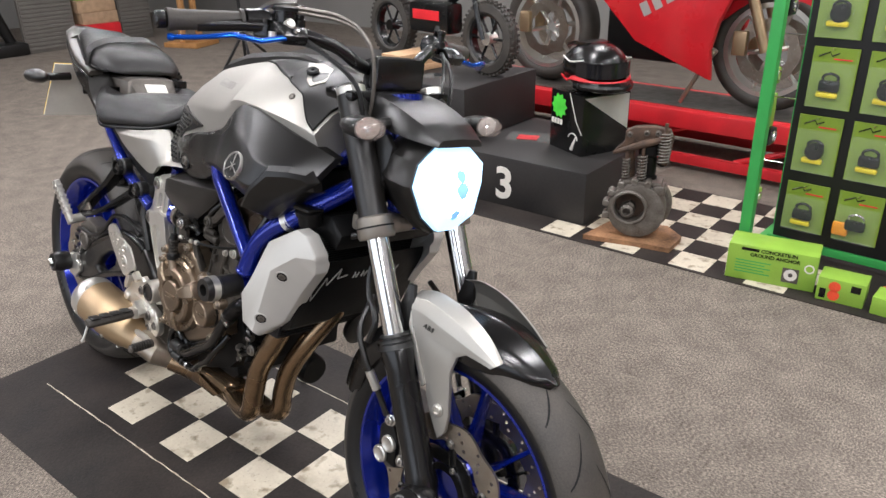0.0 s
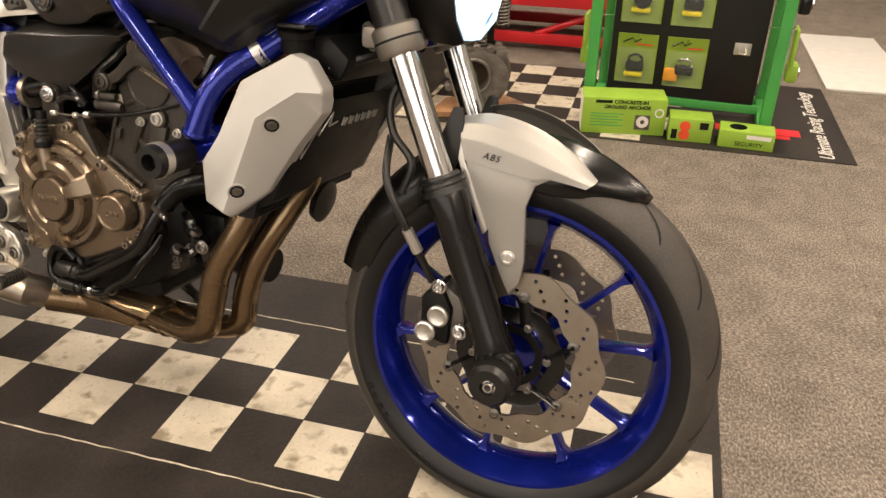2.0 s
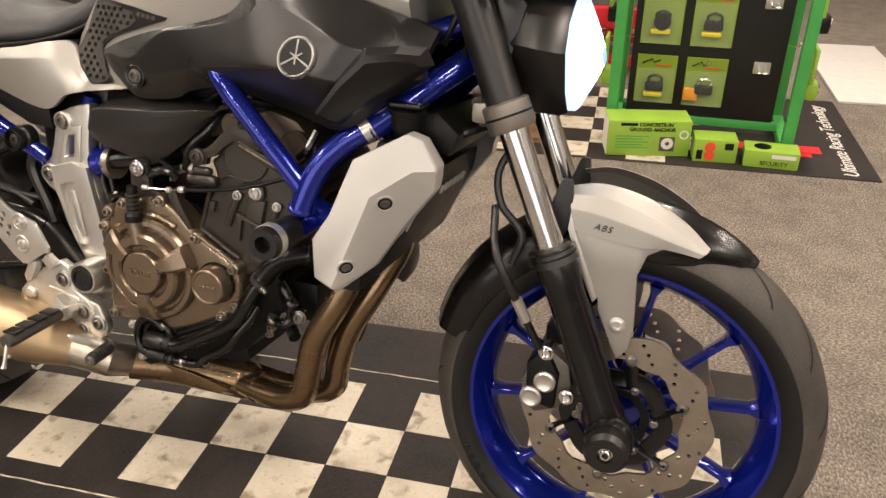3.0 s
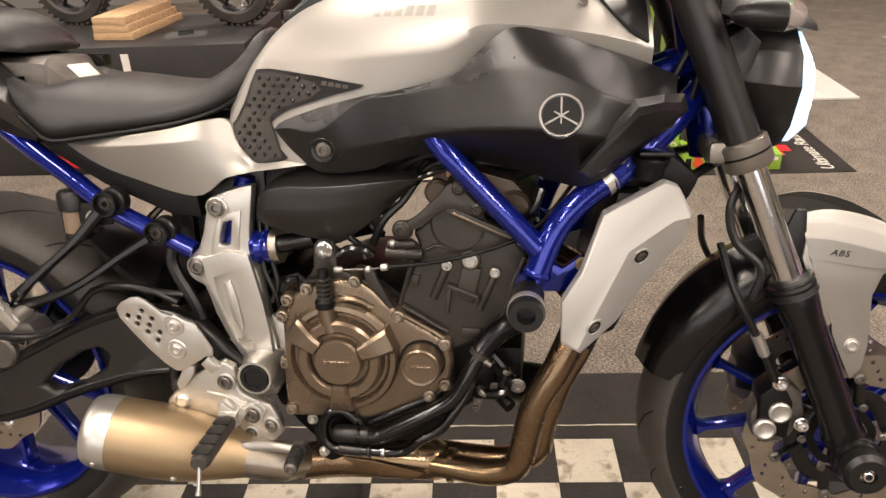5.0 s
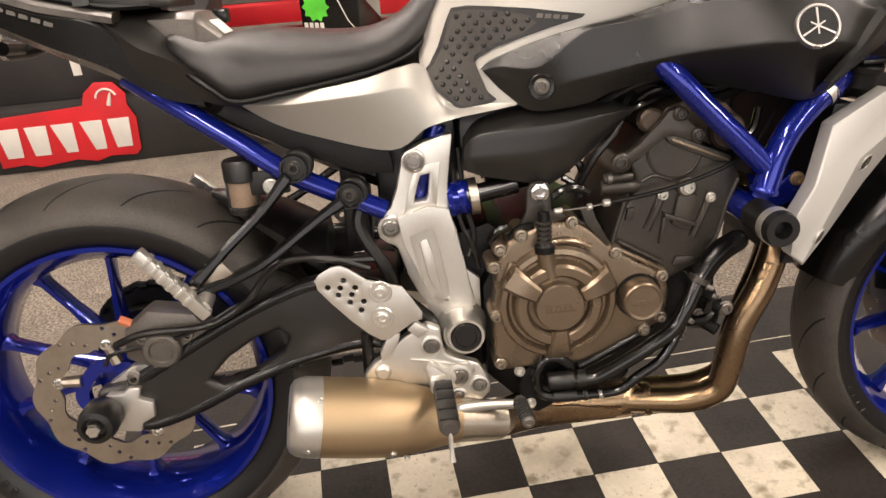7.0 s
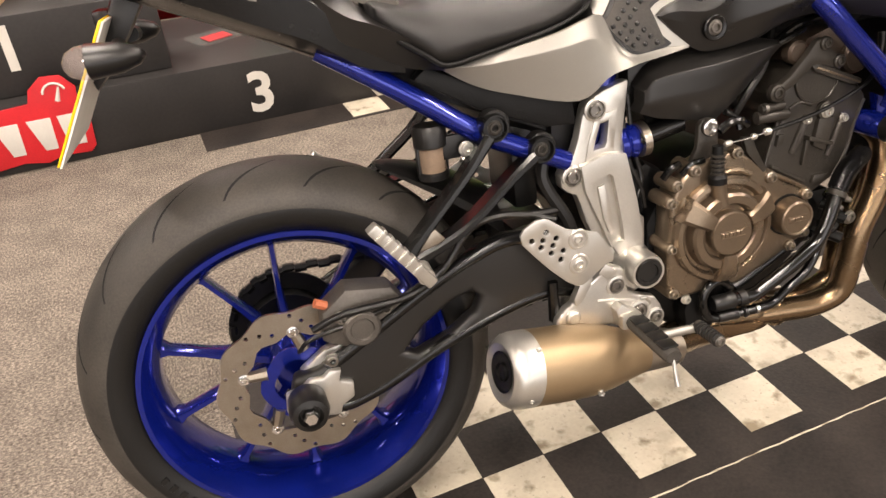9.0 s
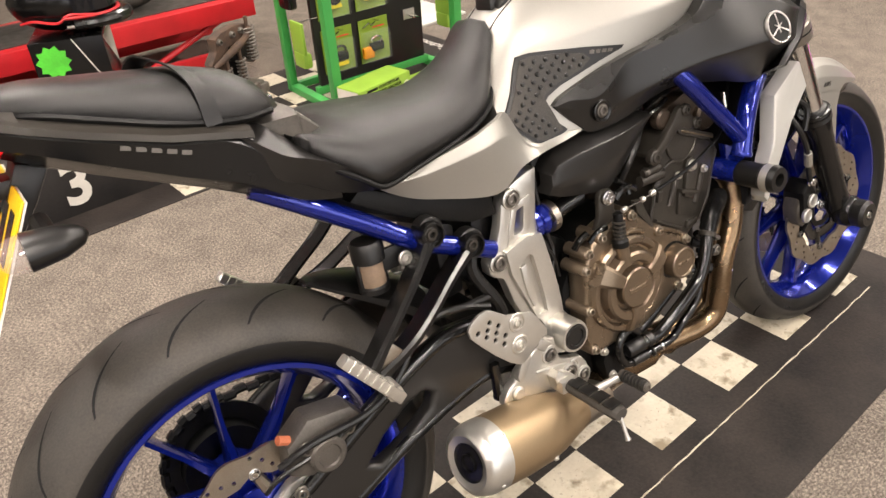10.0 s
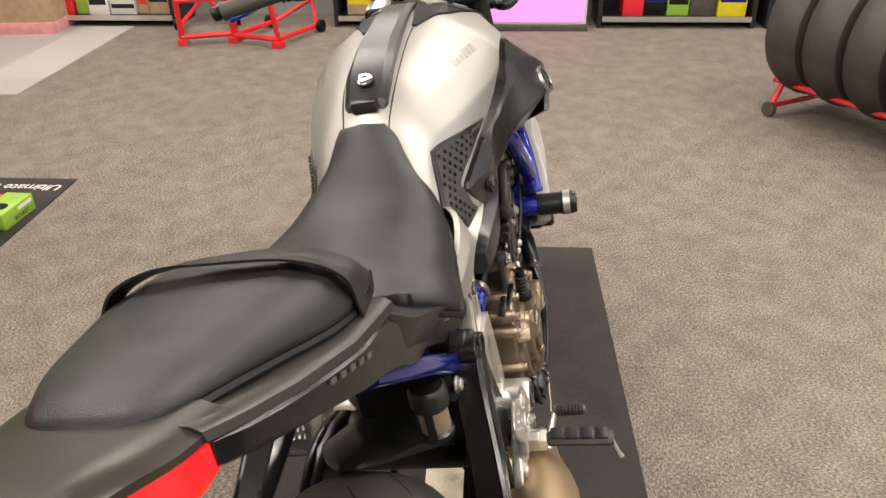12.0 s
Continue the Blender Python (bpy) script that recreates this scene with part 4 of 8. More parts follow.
# silver side panels under the seat: upper edge, ridge and lower edge, as (x, z, y)
PANEL_T = [(.2467, .7487, -.128), (.30, .7545, -.135), (.3615, .7608, -.138), (.42, .769, -.136), (.465, .779, -.128), (.4975, .7785, -.109), (.516, .7425, -.112), (.5395, .7205, -.121), (.5877, .7235, -.132), (.62, .7208, -.137)]
PANEL_R = [(.2475, .7482, -.129), (.30, .744, -.141), (.3615, .7465, -.147), (.425, .751, -.147), (.47, .754, -.137), (.503, .744, -.121), (.522, .725, -.120), (.541, .716, -.126), (.588, .7205, -.134), (.62, .7204, -.137)]
PANEL_B = [(.249, .7475, -.127), (.2958, .7171, -.127), (.3482, .6964, -.128), (.4463, .670, -.130), (.4941, .6961, -.134), (.5141, .7025, -.135), (.53, .7060, -.136), (.543, .709, -.137), (.5833, .7145, -.139), (.6206, .7196, -.138)]
for s in (1, -1):
    b = skin([PANEL_T, PANEL_R, PANEL_B], 5, (1,), .008)
    part("side_panel", b if s > 0 else flip(b), SILVER, bike, "matt silver side panel under the seat", smooth=40)
    dk = plate([(.235, .750), (.2958, .7195), (.3482, .699), (.443, .6735), (.448, .634), (.40, .638), (.30, .682), (.215, .735)], -.118, -.09, .004)
    part("lower_side_panel", dk if s > 0 else flip(dk), DARK, bike)

# seats
SEAT = [
    (.166, 0, .816, .055, .816, .090, .832, .108, .840, .104, .826),
    (.172, 0, .818, .068, .820, .108, .842, .124, .838, .120, .814),
    (.195, 0, .820, .072, .823, .122, .837, .148, .818, .144, .796),
    (.225, 0, .828, .075, .830, .134, .826, .162, .799, .157, .774),
    (.252, 0, .837, .075, .836, .137, .819, .165, .779, .160, .757),
    (.307, 0, .834, .072, .832, .124, .811, .149, .783, .146, .761),
    (.38, 0, .826, .064, .825, .110, .809, .133, .786, .130, .770),
    (.435, 0, .829, .054, .828, .094, .815, .117, .796, .115, .779),
    (.476, 0, .848, .046, .846, .078, .832, .098, .812, .096, .792),
    (.503, 0, .873, .040, .869, .060, .853, .074, .832, .073, .810),
    (.522, 0, .897, .037, .892, .049, .876, .058, .858, .057, .835),
    (.536, 0, .906, .034, .902, .043, .890, .048, .880, .047, .865),
    (.543, 0, .902, .030, .898, .036, .888, .040, .880, .040, .868),
]
seat = part("rider_seat", half_loft(SEAT, 6), VINYL, bike, "black vinyl rider seat", smooth=85)
for s in (-1, 1):
    part("seat_piping", tube([(.166, s * .104, .824), (.172, s * .120, .812), (.195, s * .144, .794), (.225, s * .157, .772), (.252, s * .160, .755), (.307, s * .147, .759), (.38, s * .131, .768), (.435, s * .116, .777), (.476, s * .097, .790), (.503, s * .073, .808), (.522, s * .057, .834), (.536, s * .047, .864)], .0042, 8, 5), DARK, seat)
PILL = [
    (.168, 0, .884, .04, .884, .066, .882, .074, .878, .07, .874),
    (.145, 0, .918, .06, .914, .090, .90, .102, .886, .10, .878),
    (.10, 0, .938, .068, .935, .100, .920, .116, .895, .112, .882),
    (.03, 0, .950, .064, .947, .094, .936, .110, .91, .106, .897),
    (-.04, 0, .961, .052, .958, .076, .950, .090, .932, .086, .92),
    (-.092, 0, .969, .047, .966, .062, .959, .074, .946, .072, .936),
    (-.124, 0, .968, .040, .966, .050, .961, .060, .951, .058, .943),
    (-.142, 0, .961, .031, .960, .040, .957, .048, .951, .046, .946),
    (-.150, 0, .953, .022, .953, .028, .952, .034, .950, .033, .948),
]
pill = part("pillion_seat", half_loft(PILL, 6), VINYL, bike, "black vinyl pillion seat with a strap", smooth=60)
for s in (-1, 1):
    part("seat_trim", tube([(.15, s * .10, .879), (.10, s * .113, .881), (.03, s * .107, .896), (-.04, s * .088, .918), (-.092, s * .074, .935), (-.124, s * .060, .942), (-.144, s * .041, .946), (-.150, s * .02, .948)], .0045, 6, 5), DARK, pill)
strap = [(.072, -.119, .884), (.07, -.111, .924), (.064, -.07, .947), (.056, 0, .955), (.05, .05, .957), (.044, .092, .942), (.042, .117, .908)]
ribbon = []
sp_ = smooth_path(strap, 6)
for i, q in enumerate(sp_):
    d = (sp_[min(i + 1, len(sp_) - 1)] - sp_[max(i - 1, 0)]).normalized()
    o = Vector((0, -d.z, d.y)).normalized() * .0013
    wx = Vector((.0105, 0, -.0055))
    wx -= d * wx.dot(d)
    ribbon.append([q + wx + o, q + wx - o, q - wx - o, q - wx + o])
part("strap", loft(ribbon), VINYL, pill, "loose black grab strap")
# seat lock block between the seats
lock = part("seat_step", half_loft([(.10, 0, .868, .06, .868, .088, .862, .088, .80), (.185, 0, .868, .055, .866, .070, .858, .072, .80), (.200, 0, .858, .050, .857, .060, .85, .062, .80), (.232, 0, .826, .044, .826, .054, .822, .056, .79)], 3), GREYM, bike, "grey bracket between the seats with a pale label")
part("label_sticker", box((-.0135, -.028, .0005), (.0135, .030, .0022), .0008, Matrix.Translation((.216, 0, .8425)) @ pose(0, 0, 0, 0, 45, 0)), WHITE, lock, "white paper label")
part("seat_catch", box((.185, .062, .845), (.215, .090, .866), .004), SATIN, lock)
# tail
TAIL = [
    (.205, .122, .768, .126, .764, .124, .748, .10, .742),
    (.15, .124, .815, .130, .797, .126, .765, .10, .756),
    (.09, .122, .872, .132, .858, .126, .806, .10, .790),
    (.02, .115, .890, .128, .876, .122, .838, .09, .822),
    (-.06, .100, .915, .114, .902, .108, .876, .075, .858),
    (-.115, .082, .936, .098, .921, .094, .902, .062, .885),
    (-.145, .070, .948, .086, .934, .083, .914, .055, .90),
]
for s in (1, -1):
    tb2 = side_loft(TAIL, 5, .0)
    cowl_tree = tree_of(tb2)
    tl = part("tail_cowl", tb2 if s > 0 else flip(tb2), SATIN, bike, "glossy black tail cowl", smooth=28)
    band = []
    for x, w, z in ((.11, .129, .869), (.02, .123, .889), (-.06, .108, .914), (-.115, .092, .933), (-.148, .081, .946)):
        band.append([Vector((x, -s * (w + .004), z - .009)), Vector((x, -s * (w + .0025), z - .001)), Vector((x, -s * (w - .004), z + .004)), Vector((x, -s * (w - .034), z + .007)), Vector((x, -s * (w - .034), z - .006))])
    part("cowl_edge", loft(band), COVERG, tl, "smoke-grey cowl edge")
    sl = skin([
        [(.095, .872, -.085), (.13, .866, -.088), (.165, .834, -.096), (.20, .804, -.112), (.25, .764, -.124)],
        [(.092, .868, -.127), (.134, .832, -.141), (.165, .818, -.149), (.20, .800, -.155), (.25, .760, -.153)],
        [(.098, .846, -.126), (.125, .802, -.129), (.152, .786, -.129), (.205, .756, -.130), (.256, .744, -.133)]], 4, (), .006)
    part("cowl_infill", sl if s > 0 else flip(sl), GREYP, tl, "dark grey faceted infill panel", smooth=20)
    mk = bmesh.new()
    for i in range(5):
        mx_, mz_ = .030 - i * .0150, .8655 + i * .0055
        my_ = cowl_tree.ray_cast(Vector((mx_, -1, mz_)), Vector((0, 1, 0)))[0].y
        add_box(mk, (-.0055, -.0012, -.0026), (.0055, .004, .0026), 0, Matrix.Translation((mx_, s * my_, mz_)) @ pose(0, 0, 0, 0, 18) if s > 0 else Matrix.Translation((mx_, -my_, mz_)) @ pose(0, 0, 0, 0, 18) @ Matrix.Diagonal((1, -1, 1, 1)))
    part("model_mark", mk, GREYM, tl, "pale printed marks")
part("under_tail", half_loft([(.42, 0, .70, .06, .70, .075, .69, .07, .62, .05, .60), (.25, 0, .76, .07, .755, .085, .74, .08, .70, .05, .69), (.05, 0, .85, .07, .84, .085, .825, .07, .805, .04, .80), (-.12, 0, .905, .05, .90, .06, .895, .05, .885, .03, .88)], 4), MATTE, bike)
part("tail_light", half_loft([(-.14, 0, .935, .05, .936, .074, .938, .084, .932, .083, .912, .055, .905), (-.165, 0, .938, .045, .938, .062, .942, .077, .937, .074, .905, .05, .892), (-.20, 0, .94, .03, .942, .05, .952, .0615, .948, .058, .912, .04, .90), (-.245, 0, .95, .014, .95, .025, .956, .0315, .953, .03, .935, .02, .925)], 4), REDLENS, bike, "red tail light lens", smooth=25)
part("tail_cover", half_loft([(-.118, 0, .946, .05, .946, .07, .947, .088, .938, .087, .930), (-.165, 0, .957, .045, .957, .063, .956, .079, .945, .077, .938), (-.20, 0, .963, .03, .963, .051, .963, .064, .954, .062, .946), (-.25, 0, .968, .014, .968, .026, .967, .034, .959, .032, .952)], 4), COVERG, bike, "smoke-grey tail cover", smooth=40)
# plate carrier
carrier = part("plate_carrier", plate([(-.135, .888), (-.10, .876), (-.128, .835), (-.165, .79), (-.182, .772), (-.186, .79), (-.158, .845)], -.03, .03, .006), MATTE, bike, "black plastic plate carrier")
PL = Matrix(((.5, 0, -.866, -.19), (0, 1, 0, 0), (.866, 0, .5, .785), (0, 0, 0, 1)))
pl = part("number_plate", box((-.092, -.122, -.0015), (.092, .122, .0015), .001, PL), YELLOW, carrier, "yellow rear number plate")
part("plate_back", box((-.092, -.122, -.0045), (.092, .122, -.002), .0, PL), WHITE, pl)
for i in range(4):
    for row in (-1, 1):
        if not (row > 0 and i == 3):
            part("plate_bar", box((row * .043 - .03, -.10 + i * .054, .0016), (row * .043 + .03, -.068 + i * .054, .0026), 0, PL), SATIN, pl)
part("plate_lamp", box((-.165, -.025, .85), (-.13, .025, .872), .006), MATTE, carrier)

# -- frame --
DOWN = [(1.045, -.150, .708), (1.015, -.160, .689), (.985, -.170, .660), (.967, -.176, .630), (.956, -.180, .600), (.950, -.182, .582)]
fr = part("frame", tube(DOWN, .0175, 16, 4), BLUEF, bike, "glossy blue tubular steel frame")
for s in (-1, 1):
    if s > 0:
        part("down_tube", tube([(x, -y, z) for x, y, z in DOWN], .0175, 16, 4), BLUEF, fr)
    part("frame_tube", tube([(.80, s * .16, .775), (.8275, s * .170, .744), (.868, s * .173, .702), (.9097, s * .176, .660), (.956, s * .178, .612)], .0155, 16, 4), BLUEF, fr)
    part("joint_collar", lathe([(.0182, 0), (.0195, .002), (.0195, .006), (.0182, .008)], (.952, s * .1815, .588), (-.28, 0, -1), 20), BLUEF, fr)
    part("frame_tube", tube([(1.175, s * .045, .82), (1.11, s * .11, .762), (1.045, s * .150, .708)], .019, 16, 4), BLUEF, fr)
    part("frame_tube", tube([(.80, s * .115, .78), (.95, s * .10, .79), (1.17, s * .045, .86)], .016, 12, 4), BLUEF, fr)
    part("frame_gusset", plate([(.945, .60), (.985, .58), (1.01, .60), (1.035, .585), (1.03, .56), (.985, .545), (.955, .545)], s * .135, s * .15, .004), BLUEF, fr)
    bolt(fr, (1.012, s * .152, .588), .008, .008, (0, s, 0), GOLD)
    bolt(fr, (1.028, s * .152, .572), .007, .007, (0, s, 0))
    sub = part("subframe_tube", tube([(.10, s * .09, .79), (.164, s * .105, .747), (.238, s * .112, .694), (.31, s * .118, .642), (.43, s * .118, .582)], .0145, 14, 5), BLUEF, fr)
    part("subframe_tube", tube([(.455, s * .085, .52), (.478, s * .088, .59), (.497, s * .09, .65), (.512, s * .092, .695)], .0145, 12, 4), BLUEF, fr)
    part("shroud", lathe([(.020, s * .12), (.020, s * .186), (.0185, s * .190)], (.9385, 0, .5535), n=24), BLUEF, fr)
    # crash bobbin
    bob = part("crash_bobbin", lathe([(.021, s * .188), (.0225, s * .190), (.0225, s * .235), (.0245, s * .237), (.0245, s * .256), (.022, s * .266), (.012, s * .266), (.0115, s * .245)], (.9385, 0, .5535), n=28), MATTE, bike, "black nylon crash bobbin with a scuffed end")
    part("bobbin_ring", lathe([(.0252, s * .240), (.0252, s * .254), (.0235, s * .254), (.0235, s * .240)], (.9385, 0, .5535), n=28, closed=True), CAST, bob, "scuffed silver ring")
# the label on the frame tube
part("frame_sticker", tube([(1.033, -.154, .7005), (1.06, -.141, .721), (1.088, -.1245, .744)], .0188, 16, caps=False), CAST, fr, "silver paper label with bars")

# cast pivot plates
BR = [(.532, .6857), (.512, .682), (.490, .676), (.472, .668), (.460, .6575), (.454, .636), (.4476, .611), (.438, .587), (.425, .575), (.416, .560), (.4174, .5425), (.427, .533), (.441, .526), (.447, .508), (.454, .481), (.468, .4485), (.4835, .42), (.495, .40), (.496, .374), (.505, .347), (.5245, .339), (.544, .345), (.553, .368), (.552, .402), (.550, .434), (.543, .467), (.537, .503), (.530, .543), (.521, .5735), (.521, .611), (.527, .652)]
WINDOW = [(.483, .629), (.4965, .632), (.492, .60), (.489, .593), (.471, .591), (.477, .612)]
RIB = [(.446, .573), (.489, .585), (.5195, .579), (.5275, .544), (.537, .50), (.5436, .4545), (.546, .42), (.5066, .4106), (.4886, .444), (.468, .4905), (.4517, .531)]
POCKET = [(.4615, .543), (.491, .553), (.497, .548), (.503, .515), (.511, .464), (.513, .440), (.491, .433), (.477, .468), (.467, .512)]
HANGER = [(.454, .41), (.475, .419), (.493, .41), (.496, .382), (.501, .368), (.515, .36), (.546, .349), (.556, .332), (.563, .312), (.561, .299), (.55, .287), (.533, .284), (.512, .292), (.4996, .293), (.4926, .309), (.468, .320), (.435, .324), (.402, .322), (.3855, .327), (.377, .337), (.38, .349), (.394, .3645), (.407, .371), (.411, .382), (.430, .394)]
HEEL = [(.325, .506), (.332, .5155), (.349, .5245), (.362, .5255), (.3716, .521), (.3965, .5015), (.444, .4866), (.454, .472), (.4695, .445), (.4685, .4345), (.458, .433), (.435, .418), (.42, .408), (.4086, .4076), (.391, .42), (.369, .442), (.345, .47), (.328, .492)]
HEEL_HOLES = [(.342, .495), (.3646, .5035), (.359, .4926), (.3796, .4915), (.3555, .4824), (.374, .4813), (.3706, .4702), (.3895, .47), (.385, .457)]
for s in (-1, 1):
    br = part("pivot_plate", framed(BR, [WINDOW], s * .098, s * .121, .005), CAST, bike, "cast silver swingarm pivot plate", smooth=40)
    part("window_rim", framed([(.475, .640), (.512, .647), (.503, .584), (.455, .571), (.464, .607)], [WINDOW], s * .119, s * .1235, .0022), CAST, br)
    part("plate_rib", framed(RIB, [POCKET], s * .118, s * .131, .0045, 3), CAST, br, smooth=40)
    part("pocket_floor", plate([(.474, .533), (.486, .537), (.493, .51), (.500, .462), (.497, .452), (.490, .456), (.482, .48)], s * .119, s * .1255, .003), CAST, br)
    part("neck", lathe([(.040, s * .11), (.038, s * .122), (.0295, s * .145), (.0285, s * .15)], (.5265, 0, .392), n=32), CAST, br)
    part("pivot_boss", lathe([(.0285, s * .13), (.0285, s * .168), (.0265, s * .1735), (.0230, s * .1735), (.0222, s * .166)], (.5297, 0, .3985), n=36), CAST, br)
    part("pivot_cap", lathe([(.0220, s * .15), (.0220, s * .173), (.0205, s * .176), (.0155, s * .176), (.0145, s * .173), (.001, s * .173)], (.5297, 0, .3985), n=30), MATTE, br)
    part("side_fin", plate([(.535, .4835), (.560, .462), (.5595, .417), (.548, .3896), (.540, .43)], s * .100, s * .110, .002), CAST, br)
    for x, z in ((.475, .6507), (.435, .5578)):
        part("bolt_seat", lathe([(.0175, s * .115), (.0170, s * .1245), (.0145, s * .1255), (.0138, s * .1225)], (x, 0, z), n=26), CAST, br)
        bolt(br, (x, s * .1225, z), .0105, .007, (0, s, 0), BOLT)
    # footrest carrier
    cr = part("footrest_hanger", plate(HANGER, s * .146, s * .163, .004, seg=3), CAST, bike, "cast silver footrest hanger", smooth=40)
    for x, z, r in ((.479, .385, .0095), (.5166, .3315, .0105), (.546, .3145, .0085), (.513, .299, .0075)):
        part("boss", lathe([(r * 1.75, 0), (r * 1.7, .003), (r * 1.35, .0038), (r * 1.3, .001)], (x, s * .1625, z), (0, s, 0), 24), CAST, cr)
        bolt(cr, (x, s * .1630, z), r, .006, (0, s, 0), BOLT)
    part("rest_lump", lathe([(.0125, 0), (.0118, .005), (.008, .008)], (.4055, s * .162, .349), (0, s, 0), 18), CAST, cr)
    for pts in ([(.447, .366), (.47, .362), (.495, .356), (.51, .352)], [(.474, .358), (.487, .340), (.499, .328)], [(.53, .352), (.538, .340), (.533, .330)], [(.52, .352), (.53, .352)]):
        bead([(x, s * .163, z) for x, z in pts], .0026, "hanger_rib", CAST, cr)
    hp = part("heel_guard", plate(HEEL, s * .173, s * .178, .0016, holes=[(x, z, .0042) for x, z in HEEL_HOLES]), CAST, cr, "silver drilled heel guard", smooth=25)
    part("heel_stay", plate([(.418, .412), (.404, .384), (.407, .371), (.418, .378), (.432, .40), (.436, .414)], s * .160, s * .174, .002), CAST, hp)
    part("heel_stay", plate([(.446, .418), (.458, .430), (.470, .420), (.478, .414), (.462, .402)], s * .160, s * .174, .002), CAST, hp)
    for x, z in ((.4137, .482), (.4131, .4428)):
        part("dimple", lathe([(.0165, 0), (.0150, .0016), (.0125, .0016), (.0110, -.0008)], (x, s * .1782, z), (0, s, 0), 22), CAST, hp)
        bolt(hp, (x, s * .1778, z), .0075, .005, (0, s, 0), CAST)
    # rider footrest
    fp = part("footrest", box((.472, min(s * .155, s * .195), .322), (.503, max(s * .155, s * .195), .346), .005), CAST, bike, "folding footrest with a ribbed rubber tread")
    part("knuckle", plate([(.468, .352), (.478, .362), (.488, .352), (.512, .338), (.505, .326), (.474, .324)], s * .162, s * .184, .003), CAST, fp)
    part("footrest_rubber", tube([(.490, s * .190, .335), (.490, s * .20, .335), (.492, s * .296, .330), (.492, s * .303, .330)], [.011, .0145, .0145, .012], 12, squash=.8), RUBBER, fp, "ribbed black rubber tread")
    for i in range(4):
        part("tread_rib", box((-.0125, -.0105, .0085), (.0125, .0105, .0122), .0012, Matrix.Translation((.4905 + i * .0004, s * (.211 + i * .0245), .335 - i * .0012))), MATTE, fp)
    part("feeler", tube([(.492, s * .299, .329), (.492, s * .309, .298), (.492, s * .313, .288)], [.003, .003, .0045], 8), CAST, fp)
# brake pedal
ped = part("brake_pedal", tube([(.424, -.168, .331), (.4173, -.176, .317), (.424, -.181, .301), (.445, -.184, .289), (.4674, -.186, .2867), (.50, -.188, .289), (.551, -.191, .294), (.596, -.196, .2945)], [.012, .0145, .0155, .013, .0105, .0095, .0085, .008], 14, 5, squash=.8), CAST, bike, "forged silver brake pedal", smooth=60)
part("pedal_tip", tube([(.600, -.197, .299), (.604, -.250, .2965)], .0098, 14), RUBBER, ped)
for i in range(7):
    part("tip_rib", lathe([(.0095, 0), (.0113, .001), (.0113, .0035), (.0095, .0045)], (.6005 + i * .0005, -.203 - i * .0065, .2988 - i * .0003), (0, -1, 0), 12), MATTE, ped)
bolt(ped, (.604, -.250, .2965), .007, .004)
part("pedal_spring", lathe([(.006, 0), (.006, .04)], (.40, -.15, .34), (0, 0, -1), 10), CAST, ped)
part("master_cylinder", tube([(.385, -.14, .405), (.385, -.14, .34)], [.008, .010], 10), SATIN, bike)
gl = part("gear_lever", tube([(.52, .18, .30), (.56, .19, .28), (.61, .2, .285)], .008, 10, 4), CAST, bike)
part("lever_rubber", tube([(.61, .198, .285), (.61, .245, .288)], .0095, 12), RUBBER, gl)
st = part("side_stand", tube([(.55, .13, .30), (.56, .22, .15), (.57, .29, .065)], [.013, .012, .011], 10), SATIN, bike, "black side stand")

